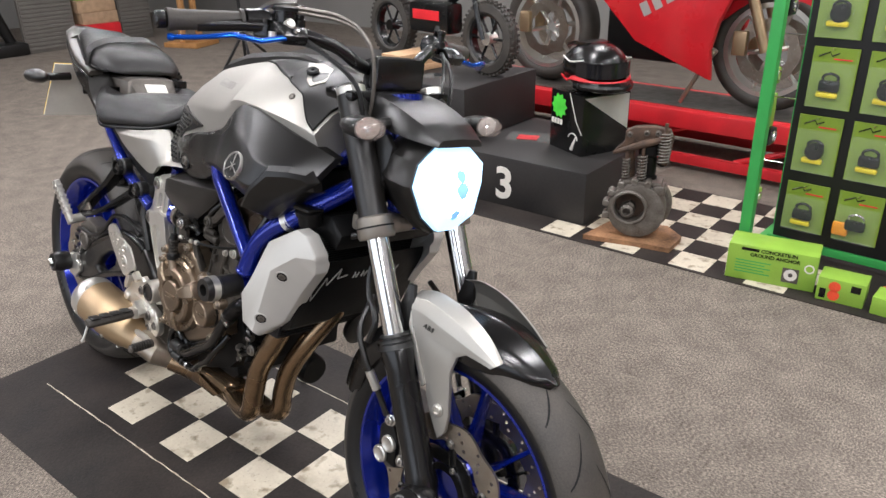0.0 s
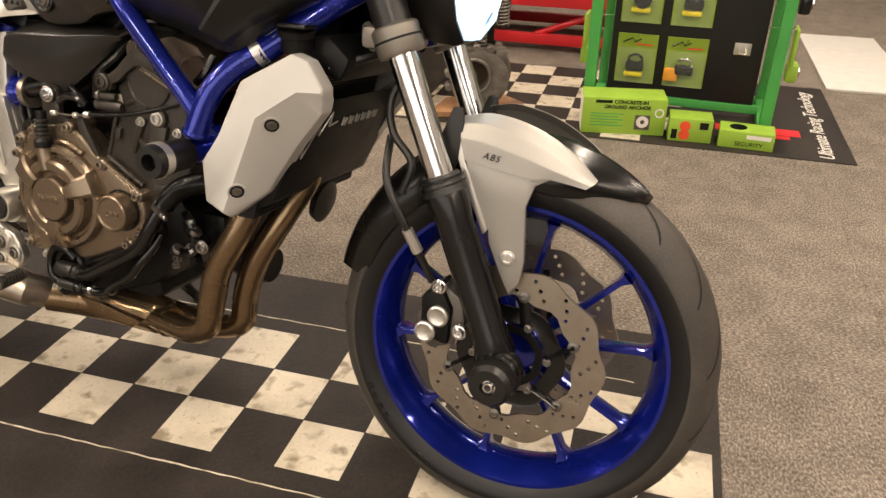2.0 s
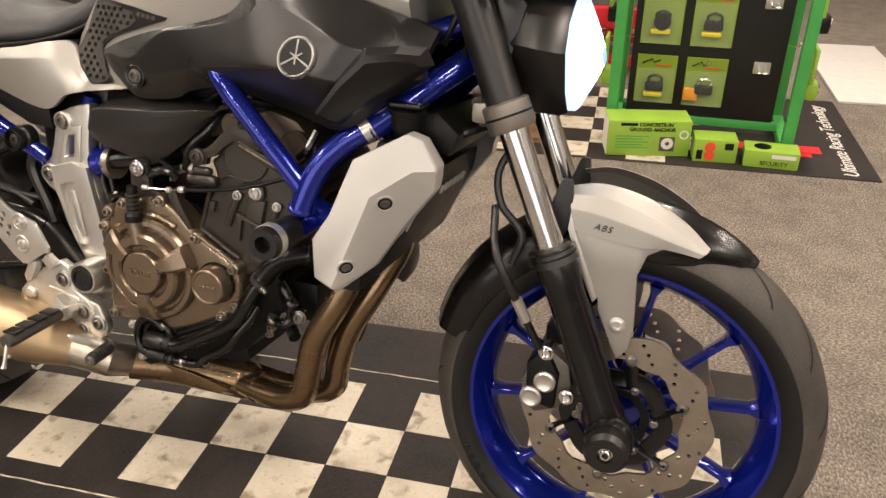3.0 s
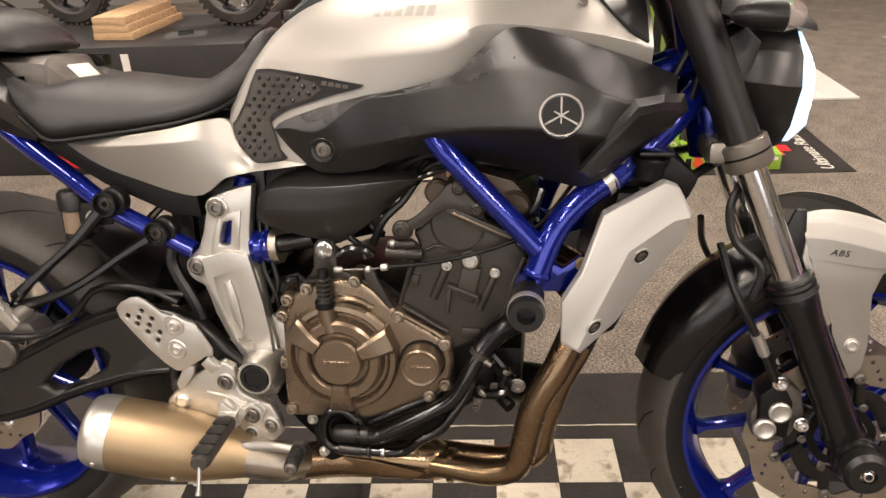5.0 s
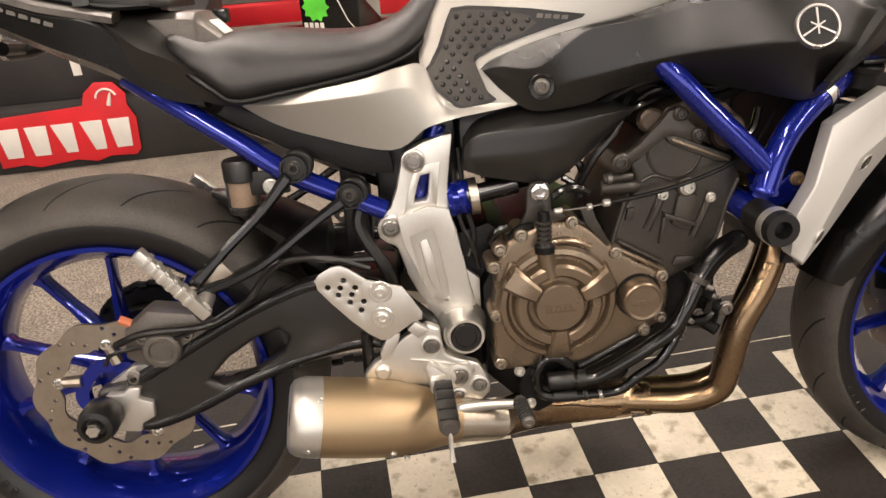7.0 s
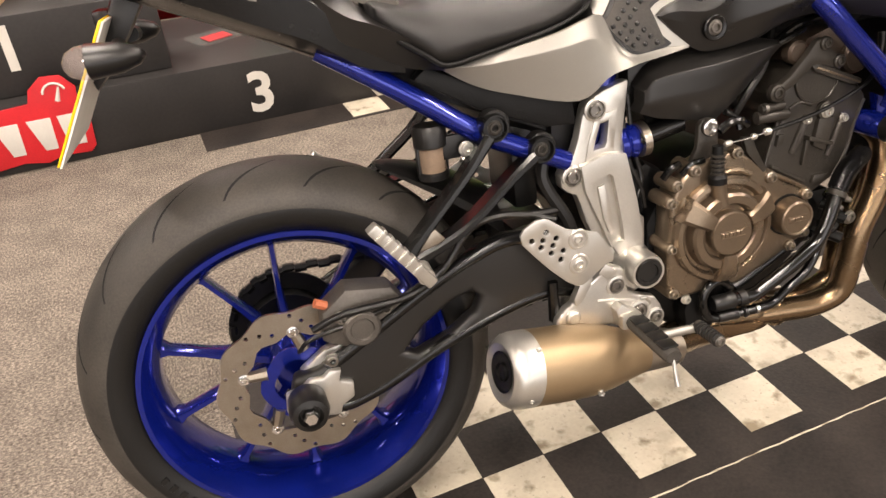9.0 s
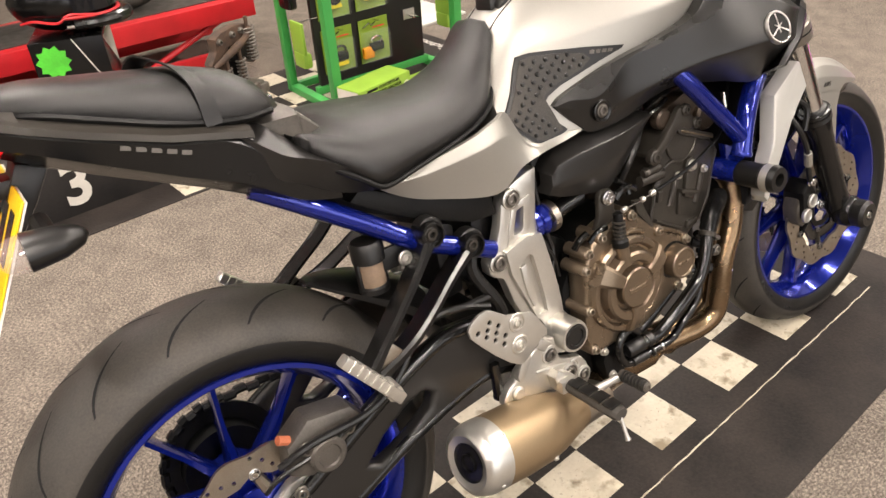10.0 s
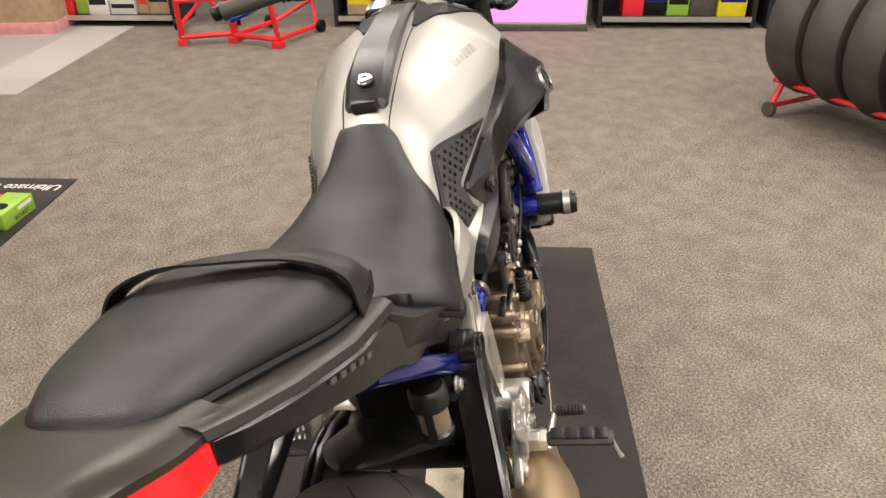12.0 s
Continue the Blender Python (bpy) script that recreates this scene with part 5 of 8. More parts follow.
# swingarm
SW = [(-.02, .345), (.02, .352), (.10, .394), (.20, .448), (.27, .478), (.32, .492), (.38, .487), (.43, .47), (.50, .40), (.50, .35), (.44, .362), (.38, .376), (.30, .362), (.20, .328), (.12, .292), (.06, .272), (-.01, .272), (-.035, .30)]
for s in (-1, 1):
    b = bmesh.new()
    hole = [(.145, .345), (.165, .335), (.215, .352), (.262, .382), (.272, .405), (.258, .418), (.225, .408), (.18, .38)]
    ring = [b.verts.new((x, s * .105, z)) for x, z in SW]
    hr = [b.verts.new((x, s * .105, z)) for x, z in hole]
    es = [b.edges.new((l[i], l[(i + 1) % len(l)])) for l in (ring, hr) for i in range(len(l))]
    bmesh.ops.triangle_fill(b, use_beauty=True, edges=es)
    ex = bmesh.ops.extrude_face_region(b, geom=b.faces[:])
    for v in ex["geom"]:
        if isinstance(v, bmesh.types.BMVert):
            v.co.y = s * .135
    bmesh.ops.recalc_face_normals(b, faces=b.faces[:])
    bmesh.ops.bevel(b, geom=[e for e in b.edges if len(e.link_faces) == 2 and e.calc_face_angle(0) > .8], offset=.013, segments=3, affect="EDGES", profile=.6, clamp_overlap=True)
    sw = part("swingarm", b, GREYP, bike, "dark grey cast swingarm", smooth=50)
    for edge, rr in (([(.03, .348), (.10, .386), (.20, .440), (.27, .470), (.32, .483), (.38, .478), (.42, .464)], .011), ([(.03, .281), (.06, .281), (.12, .300), (.20, .336), (.30, .370), (.38, .384), (.44, .370)], .0105)):
        part("flange", tube([(x, s * .127, z) for x, z in edge], rr, 12, 4), SATIN, sw)
    part("axle_block", plate([(-.04, .30), (-.036, .33), (-.012, .335), (0, .345), (.02, .343), (.03, .352), (.048, .35), (.042, .332), (.062, .325), (.06, .30), (.04, .29), (.036, .276), (.01, .28), (-.02, .285)], s * .133, s * .146, .004), CAST, sw, "bright axle block")
    ab = part("axle_bobbin", lathe([(.025, s * .145), (.028, s * .15), (.029, s * .178), (.025, s * .192), (.018, s * .194), (.014, s * .186)], (RX, 0, RZ), n=26), MATTE, sw, "black nylon axle bobbin")
    part("axle_nut", lathe([(.012, s * .18), (.012, s * .198), (.009, s * .202), (.005, s * .202)], (RX, 0, RZ), n=6), CHROME, ab)
    part("swing_brace", box((.36, min(s * .04, s * .11), .40), (.44, max(s * .04, s * .11), .47), .02), GREYP, sw)
part("swing_cross", box((.36, -.11, .395), (.44, .11, .465), .02), GREYP, bike)
part("rear_hugger", half_loft([(.335, 0, .535, .05, .53, .085, .495, .085, .475), (.27, 0, .572, .05, .567, .08, .547, .08, .532), (.20, 0, .597, .03, .594, .045, .584, .045, .578), (.165, 0, .604, .01, .603, .014, .600, .014, .597)], 4), MATTE, bike, "black rear tyre hugger")
part("shock", lathe([(.03, 0), (.034, .01), (.034, .10), (.03, .11)], (.43, 0, .50), (.7, 0, .55), 20), DARK, bike)
part("inner_guard", box((.365, -.06, .50), (.405, .06, .64), .010), MATTE, bike)
# rear caliper
rc = part("rear_caliper", plate([(.030, .392), (.036, .437), (.075, .466), (.14, .455), (.166, .415), (.14, .383), (.085, .362)], -.132, -.085, .008), GREYM, bike, "grey rear brake caliper")
part("caliper_piston", lathe([(.028, -.112), (.028, -.142), (.024, -.146), (.018, -.146), (.016, -.143), (.004, -.143)], (.088, 0, .405), n=24), GREYM, rc)
part("caliper_stay", plate([(-.01, .345), (.03, .372), (.10, .382), (.15, .37), (.12, .352), (.06, .338), (.01, .33)], -.118, -.1, .004), CAST, rc)
part("bleed_cap", tube([(.045, -.12, .443), (.03, -.122, .452)], .007, 8), material("orange_rubber", (.55, .16, .07), .6), rc)
for x, z in ((.062, .425), (.128, .425), (.038, .362)):
    bolt(rc, (x, -.132, z), .0085, .008)
part("brake_hose", tube([(.02, -.13, .415), (.07, -.142, .435), (.16, -.145, .44), (.22, -.142, .47), (.27, -.135, .52), (.34, -.125, .52), (.40, -.13, .50)], .0055, 8, 6), MATTE, rc)
part("sensor_wire", tube([(-.005, -.12, .38), (.02, -.135, .405), (.12, -.14, .425), (.24, -.135, .48)], .0035, 6, 6), MATTE, rc)

# pillion rest struts
for s in (-1, 1):
    def strut(pts):
        """A flat bar, deep across the machine, with a raised lip along its outer edge."""
        path = smooth_path([(x, s * y, z) for x, y, z in pts], 4)
        rings = []
        for i, p in enumerate(path):
            d = (path[min(i + 1, len(path) - 1)] - path[max(i - 1, 0)]).normalized()
            u = Vector((-d.z, 0, d.x)).normalized()
            wide = .0095 - .003 * math.sin(math.pi * i / (len(path) - 1))
            rings.append([p + u * wide, p + u * wide * .6 + Vector((0, -s * .003, 0)), p + u * wide * .35 + Vector((0, -s * .034, 0)), p - u * wide * .35 + Vector((0, -s * .034, 0)), p - u * wide * .6 + Vector((0, -s * .003, 0)), p - u * wide, p - u * wide * .45 + Vector((0, s * .005, 0)), p + u * wide * .45 + Vector((0, s * .005, 0))])
        return loft(rings)

    ps = part("pillion_bracket", strut([(.304, .152, .649), (.2625, .160, .604), (.21, .173, .559), (.165, .183, .519)]), SATIN, bike, "black pillion footrest bracket")
    part("bracket_arm", strut([(.372, .143, .606), (.3345, .150, .584), (.25, .170, .531), (.165, .183, .503)]), SATIN, ps)
    for x, z, y in ((.313, .659, .150), (.383, .613, .141)):
        part("eye", lathe([(.0190, -.030), (.0195, .000), (.0185, .003), (.0160, .003), (.0145, -.004)], (x, s * y, z), (0, s, 0), 28), SATIN, ps)
        part("eye_rubber", lathe([(.0215, -.030), (.0215, -.012), (.019, -.009)], (x + .004, s * y, z + .001), (0, s, 0), 24), MATTE, ps)
        bolt(ps, (x, s * (y - .005), z), .0085, .005, (0, s, 0), ENGINE)
    part("web", plate([(.165, .522), (.205, .545), (.218, .528), (.175, .508)], s * .172, s * .178, .002), STEEL, ps)
    pa, pb = Vector((.177, s * .212, .494)), Vector((.109, s * .222, .588))
    if s > 0:
        pb = Vector((.095, s * .173, .581))
        pa = Vector((.165, s * .195, .51))
    pd = (pb - pa).normalized()
    pu, pv = frame_of(pd, Vector((0, s, 0)))
    PM = Matrix(((pu.x, pv.x, pd.x, pa.x), (pu.y, pv.y, pd.y, pa.y), (pu.z, pv.z, pd.z, pa.z), (0, 0, 0, 1)))
    pg = part("pillion_footrest", box((-.0085, -.008, -.012), (.0085, .008, .112), .003, PM), CAST, bike, "cast silver pillion footrest folded up")
    for i in range(6):
        part("tooth", box((-.008, -.0105, .0195 + i * .0145), (.008, -.0075, .026 + i * .0145), .001, PM), CAST, pg)
        part("tooth", box((-.008, .0075, .0195 + i * .0145), (.008, .0105, .026 + i * .0145), .001, PM), CAST, pg)
        part("tooth", box((-.0105, -.007, .0195 + i * .0145), (-.008, .007, .026 + i * .0145), .001, PM), CAST, pg)
    part("peg_knuckle", tube([pa + Vector((0, -s * .035, .004)), pa], .012, 12), CAST, pg)
RC = Vector((.232, -.100, 0))
res = part("rear_reservoir", lathe([(.0175, .600), (.0195, .604), (.0195, .640)], RC, (0, 0, 1), 24), material("amber_brown_plastic", (0.30, 0.215, 0.15), 0.3), bike, "small translucent brake fluid reservoir with a black cap")
part("reservoir_cap", lathe([(.0215, .638), (.0245, .640), (.0245, .664), (.021, .669), (.012, .670)], RC, (0, 0, 1), 24, wobble=lambda t: 1 + .012 * math.cos(14 * t)), MATTE, res)
for a in (1.2, 2.77, 4.34):
    part("reservoir_strap", box((.0185, -.0055, .594), (.0225, .0055, .642), .001, Matrix.Translation(RC) @ Matrix.Rotation(a - 1.2, 4, "Z")), MATTE, res)
part("reservoir_base", lathe([(.022, .592), (.0225, .600), (.0175, .604)], RC, (0, 0, 1), 22), MATTE, res)
part("reservoir_stay", box((.245, -.115, .618), (.30, -.107, .652), .003), MATTE, res)
bolt(res, (.276, -.125, .632), .0085, .008, (0, -1, 0), CAST)
part("bracket_clip", tube([(.268, -.118, .618), (.283, -.122, .612)], .006, 8), BOLT, res)

# -- engine --
eng = part("crankcase", plate([(.56, .45), (.60, .52), (.66, .545), (.72, .545), (.78, .50), (.86, .46), (.895, .41), (.89, .365), (.85, .335), (.80, .29), (.70, .25), (.60, .255), (.56, .30)], -.115, .13, .02), DARK, bike, "dark engine crankcase with a bronze clutch cover")
part("sump", plate([(.62, .26), (.66, .235), (.76, .235), (.80, .265), (.79, .30), (.62, .30)], -.09, .09, .012), DARK, eng)
part("gearbox", plate([(.50, .42), (.52, .53), (.58, .545), (.64, .5), (.6, .3), (.53, .3)], -.09, .1, .02), DARK, eng)
BLOCK = [(.7504, .4924), (.7478, .5164), (.7584, .5423), (.7713, .5702), (.7838, .5885), (.7803, .6096), (.7727, .6264), (.785, .6343), (.805, .6622), (.8286, .6655), (.9175, .6204), (.9362, .5958), (.9202, .5548), (.908, .5093), (.886, .4717), (.8507, .4537), (.8266, .4426), (.789, .4572)]
cyl = part("cylinder_block", plate(BLOCK, -.142, .125, .008, seg=3), ENGINE, eng, "grey-black cast cylinder block and head", smooth=40)
part("head_round", lathe([(.0400, -.138), (.0395, -.1455), (.0375, -.1465), (.036, -.1445), (.001, -.1445)], (.838, 0, .640), n=40), ENGINE, cyl)
part("head_joint", plate([(.8215, .662), (.836, .6635), (.917, .6275), (.913, .620), (.895, .622), (.828, .652)], -.151, -.12, .003), ENGINE, cyl)
part("joint_line", plate([(.829, .6565), (.832, .6595), (.914, .6235), (.912, .621)], -.1522, -.13, .0008), BRONZE, cyl)
bead([(.775, -.141, .592), (.765, -.142, .560), (.752, -.142, .515), (.752, -.142, .492)], .0035, "casting_edge", ENGINE, cyl)
bead([(.932, -.140, .592), (.916, -.141, .553), (.904, -.141, .508), (.882, -.141, .472)], .0035, "casting_edge", ENGINE, cyl)
bead([(.792, -.142, .600), (.81, -.143, .607), (.833, -.143, .600)], .003, "casting_edge", ENGINE, cyl)
for p0, p1, w in (((.8252, .5844), (.8011, .5278), .0068), ((.8938, .5756), (.8684, .5119), .0062)):
    d = (Vector((p1[0], 0, p1[1])) - Vector((p0[0], 0, p0[1])))
    bead([(p0[0], -.141, p0[1]), (p0[0] + d.x * .5, -.143, p0[1] + d.z * .5), (p1[0], -.141, p1[1])], w, "casting_web", ENGINE, cyl, 10, 4)
    bolt(cyl, (p0[0] - .003, -.147, p0[1] - .006), .0058, .006, (0, -1, 0), CAST)
web = part("casting_web", plate([(.8432, .577), (.8726, .576), (.860, .5207), (.835, .5344)], -.150, -.135, .004), ENGINE, cyl)
part("web_bar", plate([(.823, .5536), (.868, .5369), (.8696, .5300), (.823, .5460)], -.155, -.14, .002), ENGINE, web)
part("web_bar", plate([(.823, .546), (.829, .5455), (.824, .505), (.818, .505)], -.148, -.14, .002), ENGINE, web)
part("casting_step", plate([(.8432, .484), (.8719, .4832), (.8678, .4699), (.839, .4707)], -.148, -.135, .003), ENGINE, cyl)
part("casting_step", plate([(.772, .563), (.783, .563), (.779, .545), (.768, .545)], -.148, -.135, .002), ENGINE, cyl)
part("big_boss", lathe([(.0150, -.138), (.0145, -.149), (.012, -.1505)], (.8559, 0, .5873), n=24), ENGINE, cyl)
bolt(cyl, (.8559, -.150, .5873), .0085, .006, (0, -1, 0), CAST)
part("valve_cover", plate([(.800, .667), (.83, .70), (.87, .712), (.915, .70), (.948, .665), (.945, .632), (.919, .627), (.83, .668)], -.128, .12, .012), VALVE, eng, "brownish cast valve cover")
part("cam_end", lathe([(.026, -.12), (.026, -.136), (.022, -.141), (.006, -.141)], (.915, 0, .660), n=28), VALVE, eng)
part("cam_end", lathe([(.018, -.12), (.018, -.134), (.014, -.138)], (.808, 0, .682), n=24), VALVE, eng)
ebr = part("engine_bracket", plate([(.75, .6286), (.755, .6415), (.769, .6443), (.785, .655), (.797, .6676), (.8104, .68), (.8245, .697), (.836, .701), (.8476, .698), (.8514, .685), (.863, .6735), (.8754, .6684), (.877, .657), (.867, .6526), (.851, .656), (.8335, .663), (.82, .661), (.8045, .65), (.7885, .636), (.775, .631), (.773, .621), (.7605, .6184), (.751, .622)], -.153, -.140, .003), ENGINE, eng)
for x, z, r in ((.7593, .632, .0085), (.8405, .6929, .0065), (.8667, .6627, .0065)):
    part("bracket_eye", lathe([(r * 1.6, -.150), (r * 1.55, -.1565), (r * 1.2, -.158), (r * 1.1, -.156)], (x, 0, z), n=22), ENGINE, ebr)
    bolt(ebr, (x, -.156, z), r, .004, (0, -1, 0), ENGINE)
part("pipe_stub", tube([(.738, -.145, .6085), (.772, -.147, .6096), (.778, -.147, .6098)], [.0068, .0068, .005], 12), ENGINE, eng)
part("pipe_stub", tube([(.735, -.140, .5945), (.78, -.145, .5945), (.787, -.145, .594)], [.0095, .0095, .007], 14), ENGINE, eng)
part("stub_clip", lathe([(.0085, 0), (.0085, .006)], (.742, -.1455, .6088), (1, 0, 0), 12), BOLT, eng)
# clutch cover
CC = [(.616, .5418), (.598, .532), (.5844, .5106), (.5774, .4843), (.5766, .453), (.572, .4165), (.571, .379), (.572, .341), (.5816, .3294), (.616, .3306), (.65, .3317), (.70, .3305), (.736, .345), (.7887, .370), (.819, .386), (.829, .41), (.831, .437), (.8256, .461), (.805, .4764), (.781, .4894), (.7557, .506), (.7336, .523), (.712, .543), (.688, .5576), (.6626, .555), (.638, .5506)]
cc = part("clutch_cover", plate(CC, -.112, -.158, .008, seg=3), BRONZE, eng, "bronze-painted clutch cover", smooth=40)
C0 = (.6648, 0, .4371)
part("cover_ring", lathe([(.0870, -.154), (.0862, -.166), (.0825, -.1715), (.0755, -.1725), (.0722, -.1690), (.0705, -.1655), (.0665, -.1655), (.0645, -.1700), (.0628, -.1790), (.0590, -.1832), (.0475, -.1832), (.0440, -.1795), (.0425, -.1725), (.034, -.1725)], C0, n=72), BRONZE, cc, smooth=30)
part("cover_hub", lathe([(.0362, -.170), (.0355, -.1855), (.0335, -.1885), (.001, -.1890)], C0, n=48), BRONZE, cc, smooth=30)
mk = bmesh.new()
for i in range(6):
    add_box(mk, (-.0026, -.0010, -.0034), (.0026, .0015, .0034), .0005, Matrix.Translation((.6475 + i * .0066, -.1892, .4371)), 1)
part("cover_mark", mk, BRONZE, cc)
for z in (.4315, .4425):
    part("cover_line", box((.643, -.1899, z - .0005), (.687, -.188, z + .0005)), BRONZE, cc)
for deg, reach in ((146, .088), (24, .088), (270, .086)):
    a = radians(deg)
    d = Vector((math.cos(a), 0, math.sin(a)))
    t = Vector((-d.z, 0, d.x))
    c = Vector(C0)
    rings = []
    for r, wd, dp in ((.034, .0085, .182), (.037, .0105, .1895), (.050, .0125, .1905), (.068, .0160, .1870), (reach - .004, .0185, .1800), (reach, .019, .168)):
        p = c + d * r
        rings.append([p + t * wd * u + Vector((0, -dp + v, 0)) for u, v in ((-1.18, .02), (-1.05, .004), (-.72, 0), (.72, 0), (1.05, .004), (1.18, .02))])
    part("cover_tab", loft(rings), BRONZE, cc, smooth=25)
part("cap_seat", lathe([(.0345, -.154), (.034, -.1605), (.0315, -.1605), (.031, -.157)], (.7858, 0, .433), n=40), DARK, cc)
cap = part("timing_cap", lathe([(.0305, -.154), (.0305, -.178), (.0290, -.1835), (.0268, -.1855), (.0245, -.1850), (.0235, -.1835), (.001, -.1835)], (.7858, 0, .433), n=40), BRONZE, cc, smooth=30)
mk = bmesh.new()
for i in range(3):
    add_box(mk, (-.0042, -.001, -.0028), (.0042, .001, .0028), .0005, Matrix.Translation((.7755 + i * .0103, -.1838, .433)), 1)
part("cap_mark", mk, BRONZE, cap)
for z in (.4285, .4375):
    part("cap_line", box((.769, -.1845, z - .0005), (.803, -.183, z + .0005)), BRONZE, cap)
for x, z in ((.6166, .5401), (.6887, .5542), (.7515, .5027), (.8194, .4614), (.8188, .3964), (.7945, .3775), (.5761, .4962), (.5768, .4208), (.5802, .3432), (.586, .522)):
    part("bolt_boss", lathe([(.0112, -.112), (.0105, -.158), (.0090, -.1605)], (x, 0, z), n=18), BRONZE, cc)
    bolt(cc, (x, -.160, z), .0066, .008, (0, -1, 0), STEEL)
bead([(.752, -.157, .5085), (.775, -.158, .496), (.80, -.158, .482), (.818, -.157, .470)], .0038, "cover_rib", BRONZE, cc)
bead([(.757, -.150, .516), (.78, -.150, .5025), (.806, -.150, .487), (.822, -.149, .478)], .0035, "gasket_rib", ENGINE, cc)
bead([(.64, -.157, .5165), (.665, -.160, .5275), (.69, -.160, .5265), (.715, -.159, .515)], .005, "cover_rib", BRONZE, cc)
bead([(.601, -.157, .500), (.592, -.158, .478), (.588, -.158, .450)], .005, "cover_rib", BRONZE, cc)
fill = part("oil_filler", tube([(.6545, -.170, .484), (.650, -.172, .502), (.6475, -.172, .520)], [.015, .0125, .0125], 16), BRONZE, cc)
part("filler_cap", tube([(.6472, -.172, .518), (.647, -.172, .528), (.6468, -.172, .534), (.6468, -.172, .560), (.6468, -.171, .576)], [.0142, .0142, .0095, .0085, .0080], 16), DARK, fill)
for i in range(5):
    part("cap_ring", lathe([(.0092, 0), (.0112, .001), (.0112, .0032), (.0092, .0042)], (.6468, -.172, .532 + i * .0068), (0, 0, 1), 14), ENGINE, fill)
lev = part("clutch_lever", plate([(.6285, .604), (.635, .612), (.646, .6135), (.6585, .61), (.6616, .595), (.6626, .5693), (.690, .560), (.722, .542), (.7507, .502), (.745, .4995), (.7175, .532), (.686, .55), (.6536, .5525), (.633, .5444), (.6124, .545), (.6263, .5704)], -.150, -.140, .003), ENGINE, eng)
part("lever_web", plate([(.70, .575), (.718, .572), (.724, .555), (.745, .515), (.738, .512), (.708, .55)], -.158, -.148, .002), ENGINE, lev)
part("lever_boss", lathe([(.0135, -.148), (.013, -.154), (.011, -.155)], (.6456, 0, .600), n=22), ENGINE, lev)
bolt(lev, (.6456, -.155, .600), .0098, .006, (0, -1, 0), CHROME)
CABLE = [(.668, -.166, .5743), (.712, -.166, .5764), (.7357, -.166, .580), (.783, -.165, .5852), (.8225, -.165, .5923), (.8616, -.163, .602), (.90, -.160, .6145), (.925, -.155, .625), (.96, -.14, .65), (1.0, -.12, .70)]
part("clutch_cable", tube(CABLE[2:], .0032, 8, 6), DARK, eng)
part("cable_end", tube(CABLE[:3], .0015, 8, 3), CHROME, eng)
for i, r, l in ((0, .0045, .012), (1, .0048, .008), (2, .0055, .011)):
    part("cable_ferrule", lathe([(r * .7, -l / 2), (r, -l / 3), (r, l / 3), (r * .7, l / 2)], CABLE[i], (1, 0, .08), 12), CAST, eng)
for pts, r in (([(.664, -.15, .59), (.68, -.15, .60), (.70, -.148, .60), (.715, -.145, .59)], .0065), ([(.68, -.14, .615), (.70, -.142, .60), (.703, -.145, .585)], .005), ([(.60, -.15, .535), (.615, -.155, .55), (.635, -.155, .552)], .005), ([(.575, -.14, .53), (.585, -.145, .545), (.60, -.145, .55)], .006),
               ([(.758, -.12, .69), (.79, -.135, .705), (.82, -.13, .715)], .004), ([(.775, -.11, .69), (.80, -.13, .72), (.84, -.13, .728), (.90, -.12, .72)], .005), ([(.93, -.15, .65), (.945, -.15, .665), (.955, -.14, .69)], .006)):
    part("loom", tube(pts, r, 8, 5), HOSE, eng)
# coolant pump and hoses
pump = part("water_pump", plate([(.607, .299), (.6176, .3237), (.6403, .34), (.68, .341), (.705, .3285), (.70, .312), (.672, .288), (.662, .258), (.635, .2463), (.6176, .2528), (.6115, .269)], -.150, -.11, .008), DARK, eng, "black water pump housing", smooth=50)
part("pump_ring", lathe([(.031, -.148), (.030, -.157), (.026, -.160), (.022, -.158), (.020, -.150)], (.662, 0, .312), n=32), MATTE, pump)
for x, z in ((.6845, .3405), (.6088, .322), (.6243, .2654)):
    bolt(pump, (x, -.150, z), .0065, .007, (0, -1, 0), CAST)
h1 = part("coolant_hose", tube([(.650, -.166, .309), (.688, -.170, .3107), (.715, -.173, .3125), (.733, -.175, .320), (.7777, -.178, .3467), (.812, -.178, .3675), (.829, -.178, .380), (.8405, -.177, .394), (.8527, -.175, .4169), (.8654, -.170, .4429), (.8725, -.166, .4545)], .0116, 16, 5), HOSE, eng, "black steel coolant pipe")
part("hose_collar", tube([(.648, -.166, .309), (.652, -.1662, .3091), (.682, -.169, .3105), (.686, -.1695, .3106)], [.0118, .0138, .0138, .0118], 18), MATTE, h1)
part("hose_collar", tube([(.692, -.170, .311), (.704, -.171, .3115)], .0132, 18), MATTE, h1)
part("hose_end", tube([(.868, -.168, .447), (.8748, -.165, .4581), (.8906, -.16, .4785), (.9113, -.155, .4934), (.942, -.140, .5005)], .0145, 16, 5), HOSE, h1, "ribbed rubber hose")
ribs = smooth_path([(.876, -.1645, .4600), (.8906, -.16, .4785), (.9113, -.155, .4934), (.938, -.142, .5000)], 7)
for i in range(len(ribs) - 1):
    d = ribs[i + 1] - ribs[i]
    part("hose_spring", lathe([(.0145, -.0014), (.0164, -.0005), (.0164, .0005), (.0145, .0014)], ribs[i], d, 16), SATIN, h1)
    part("hose_spring", lathe([(.0145, -.0014), (.0164, -.0005), (.0164, .0005), (.0145, .0014)], ribs[i] + d * .5, d, 16), SATIN, h1)
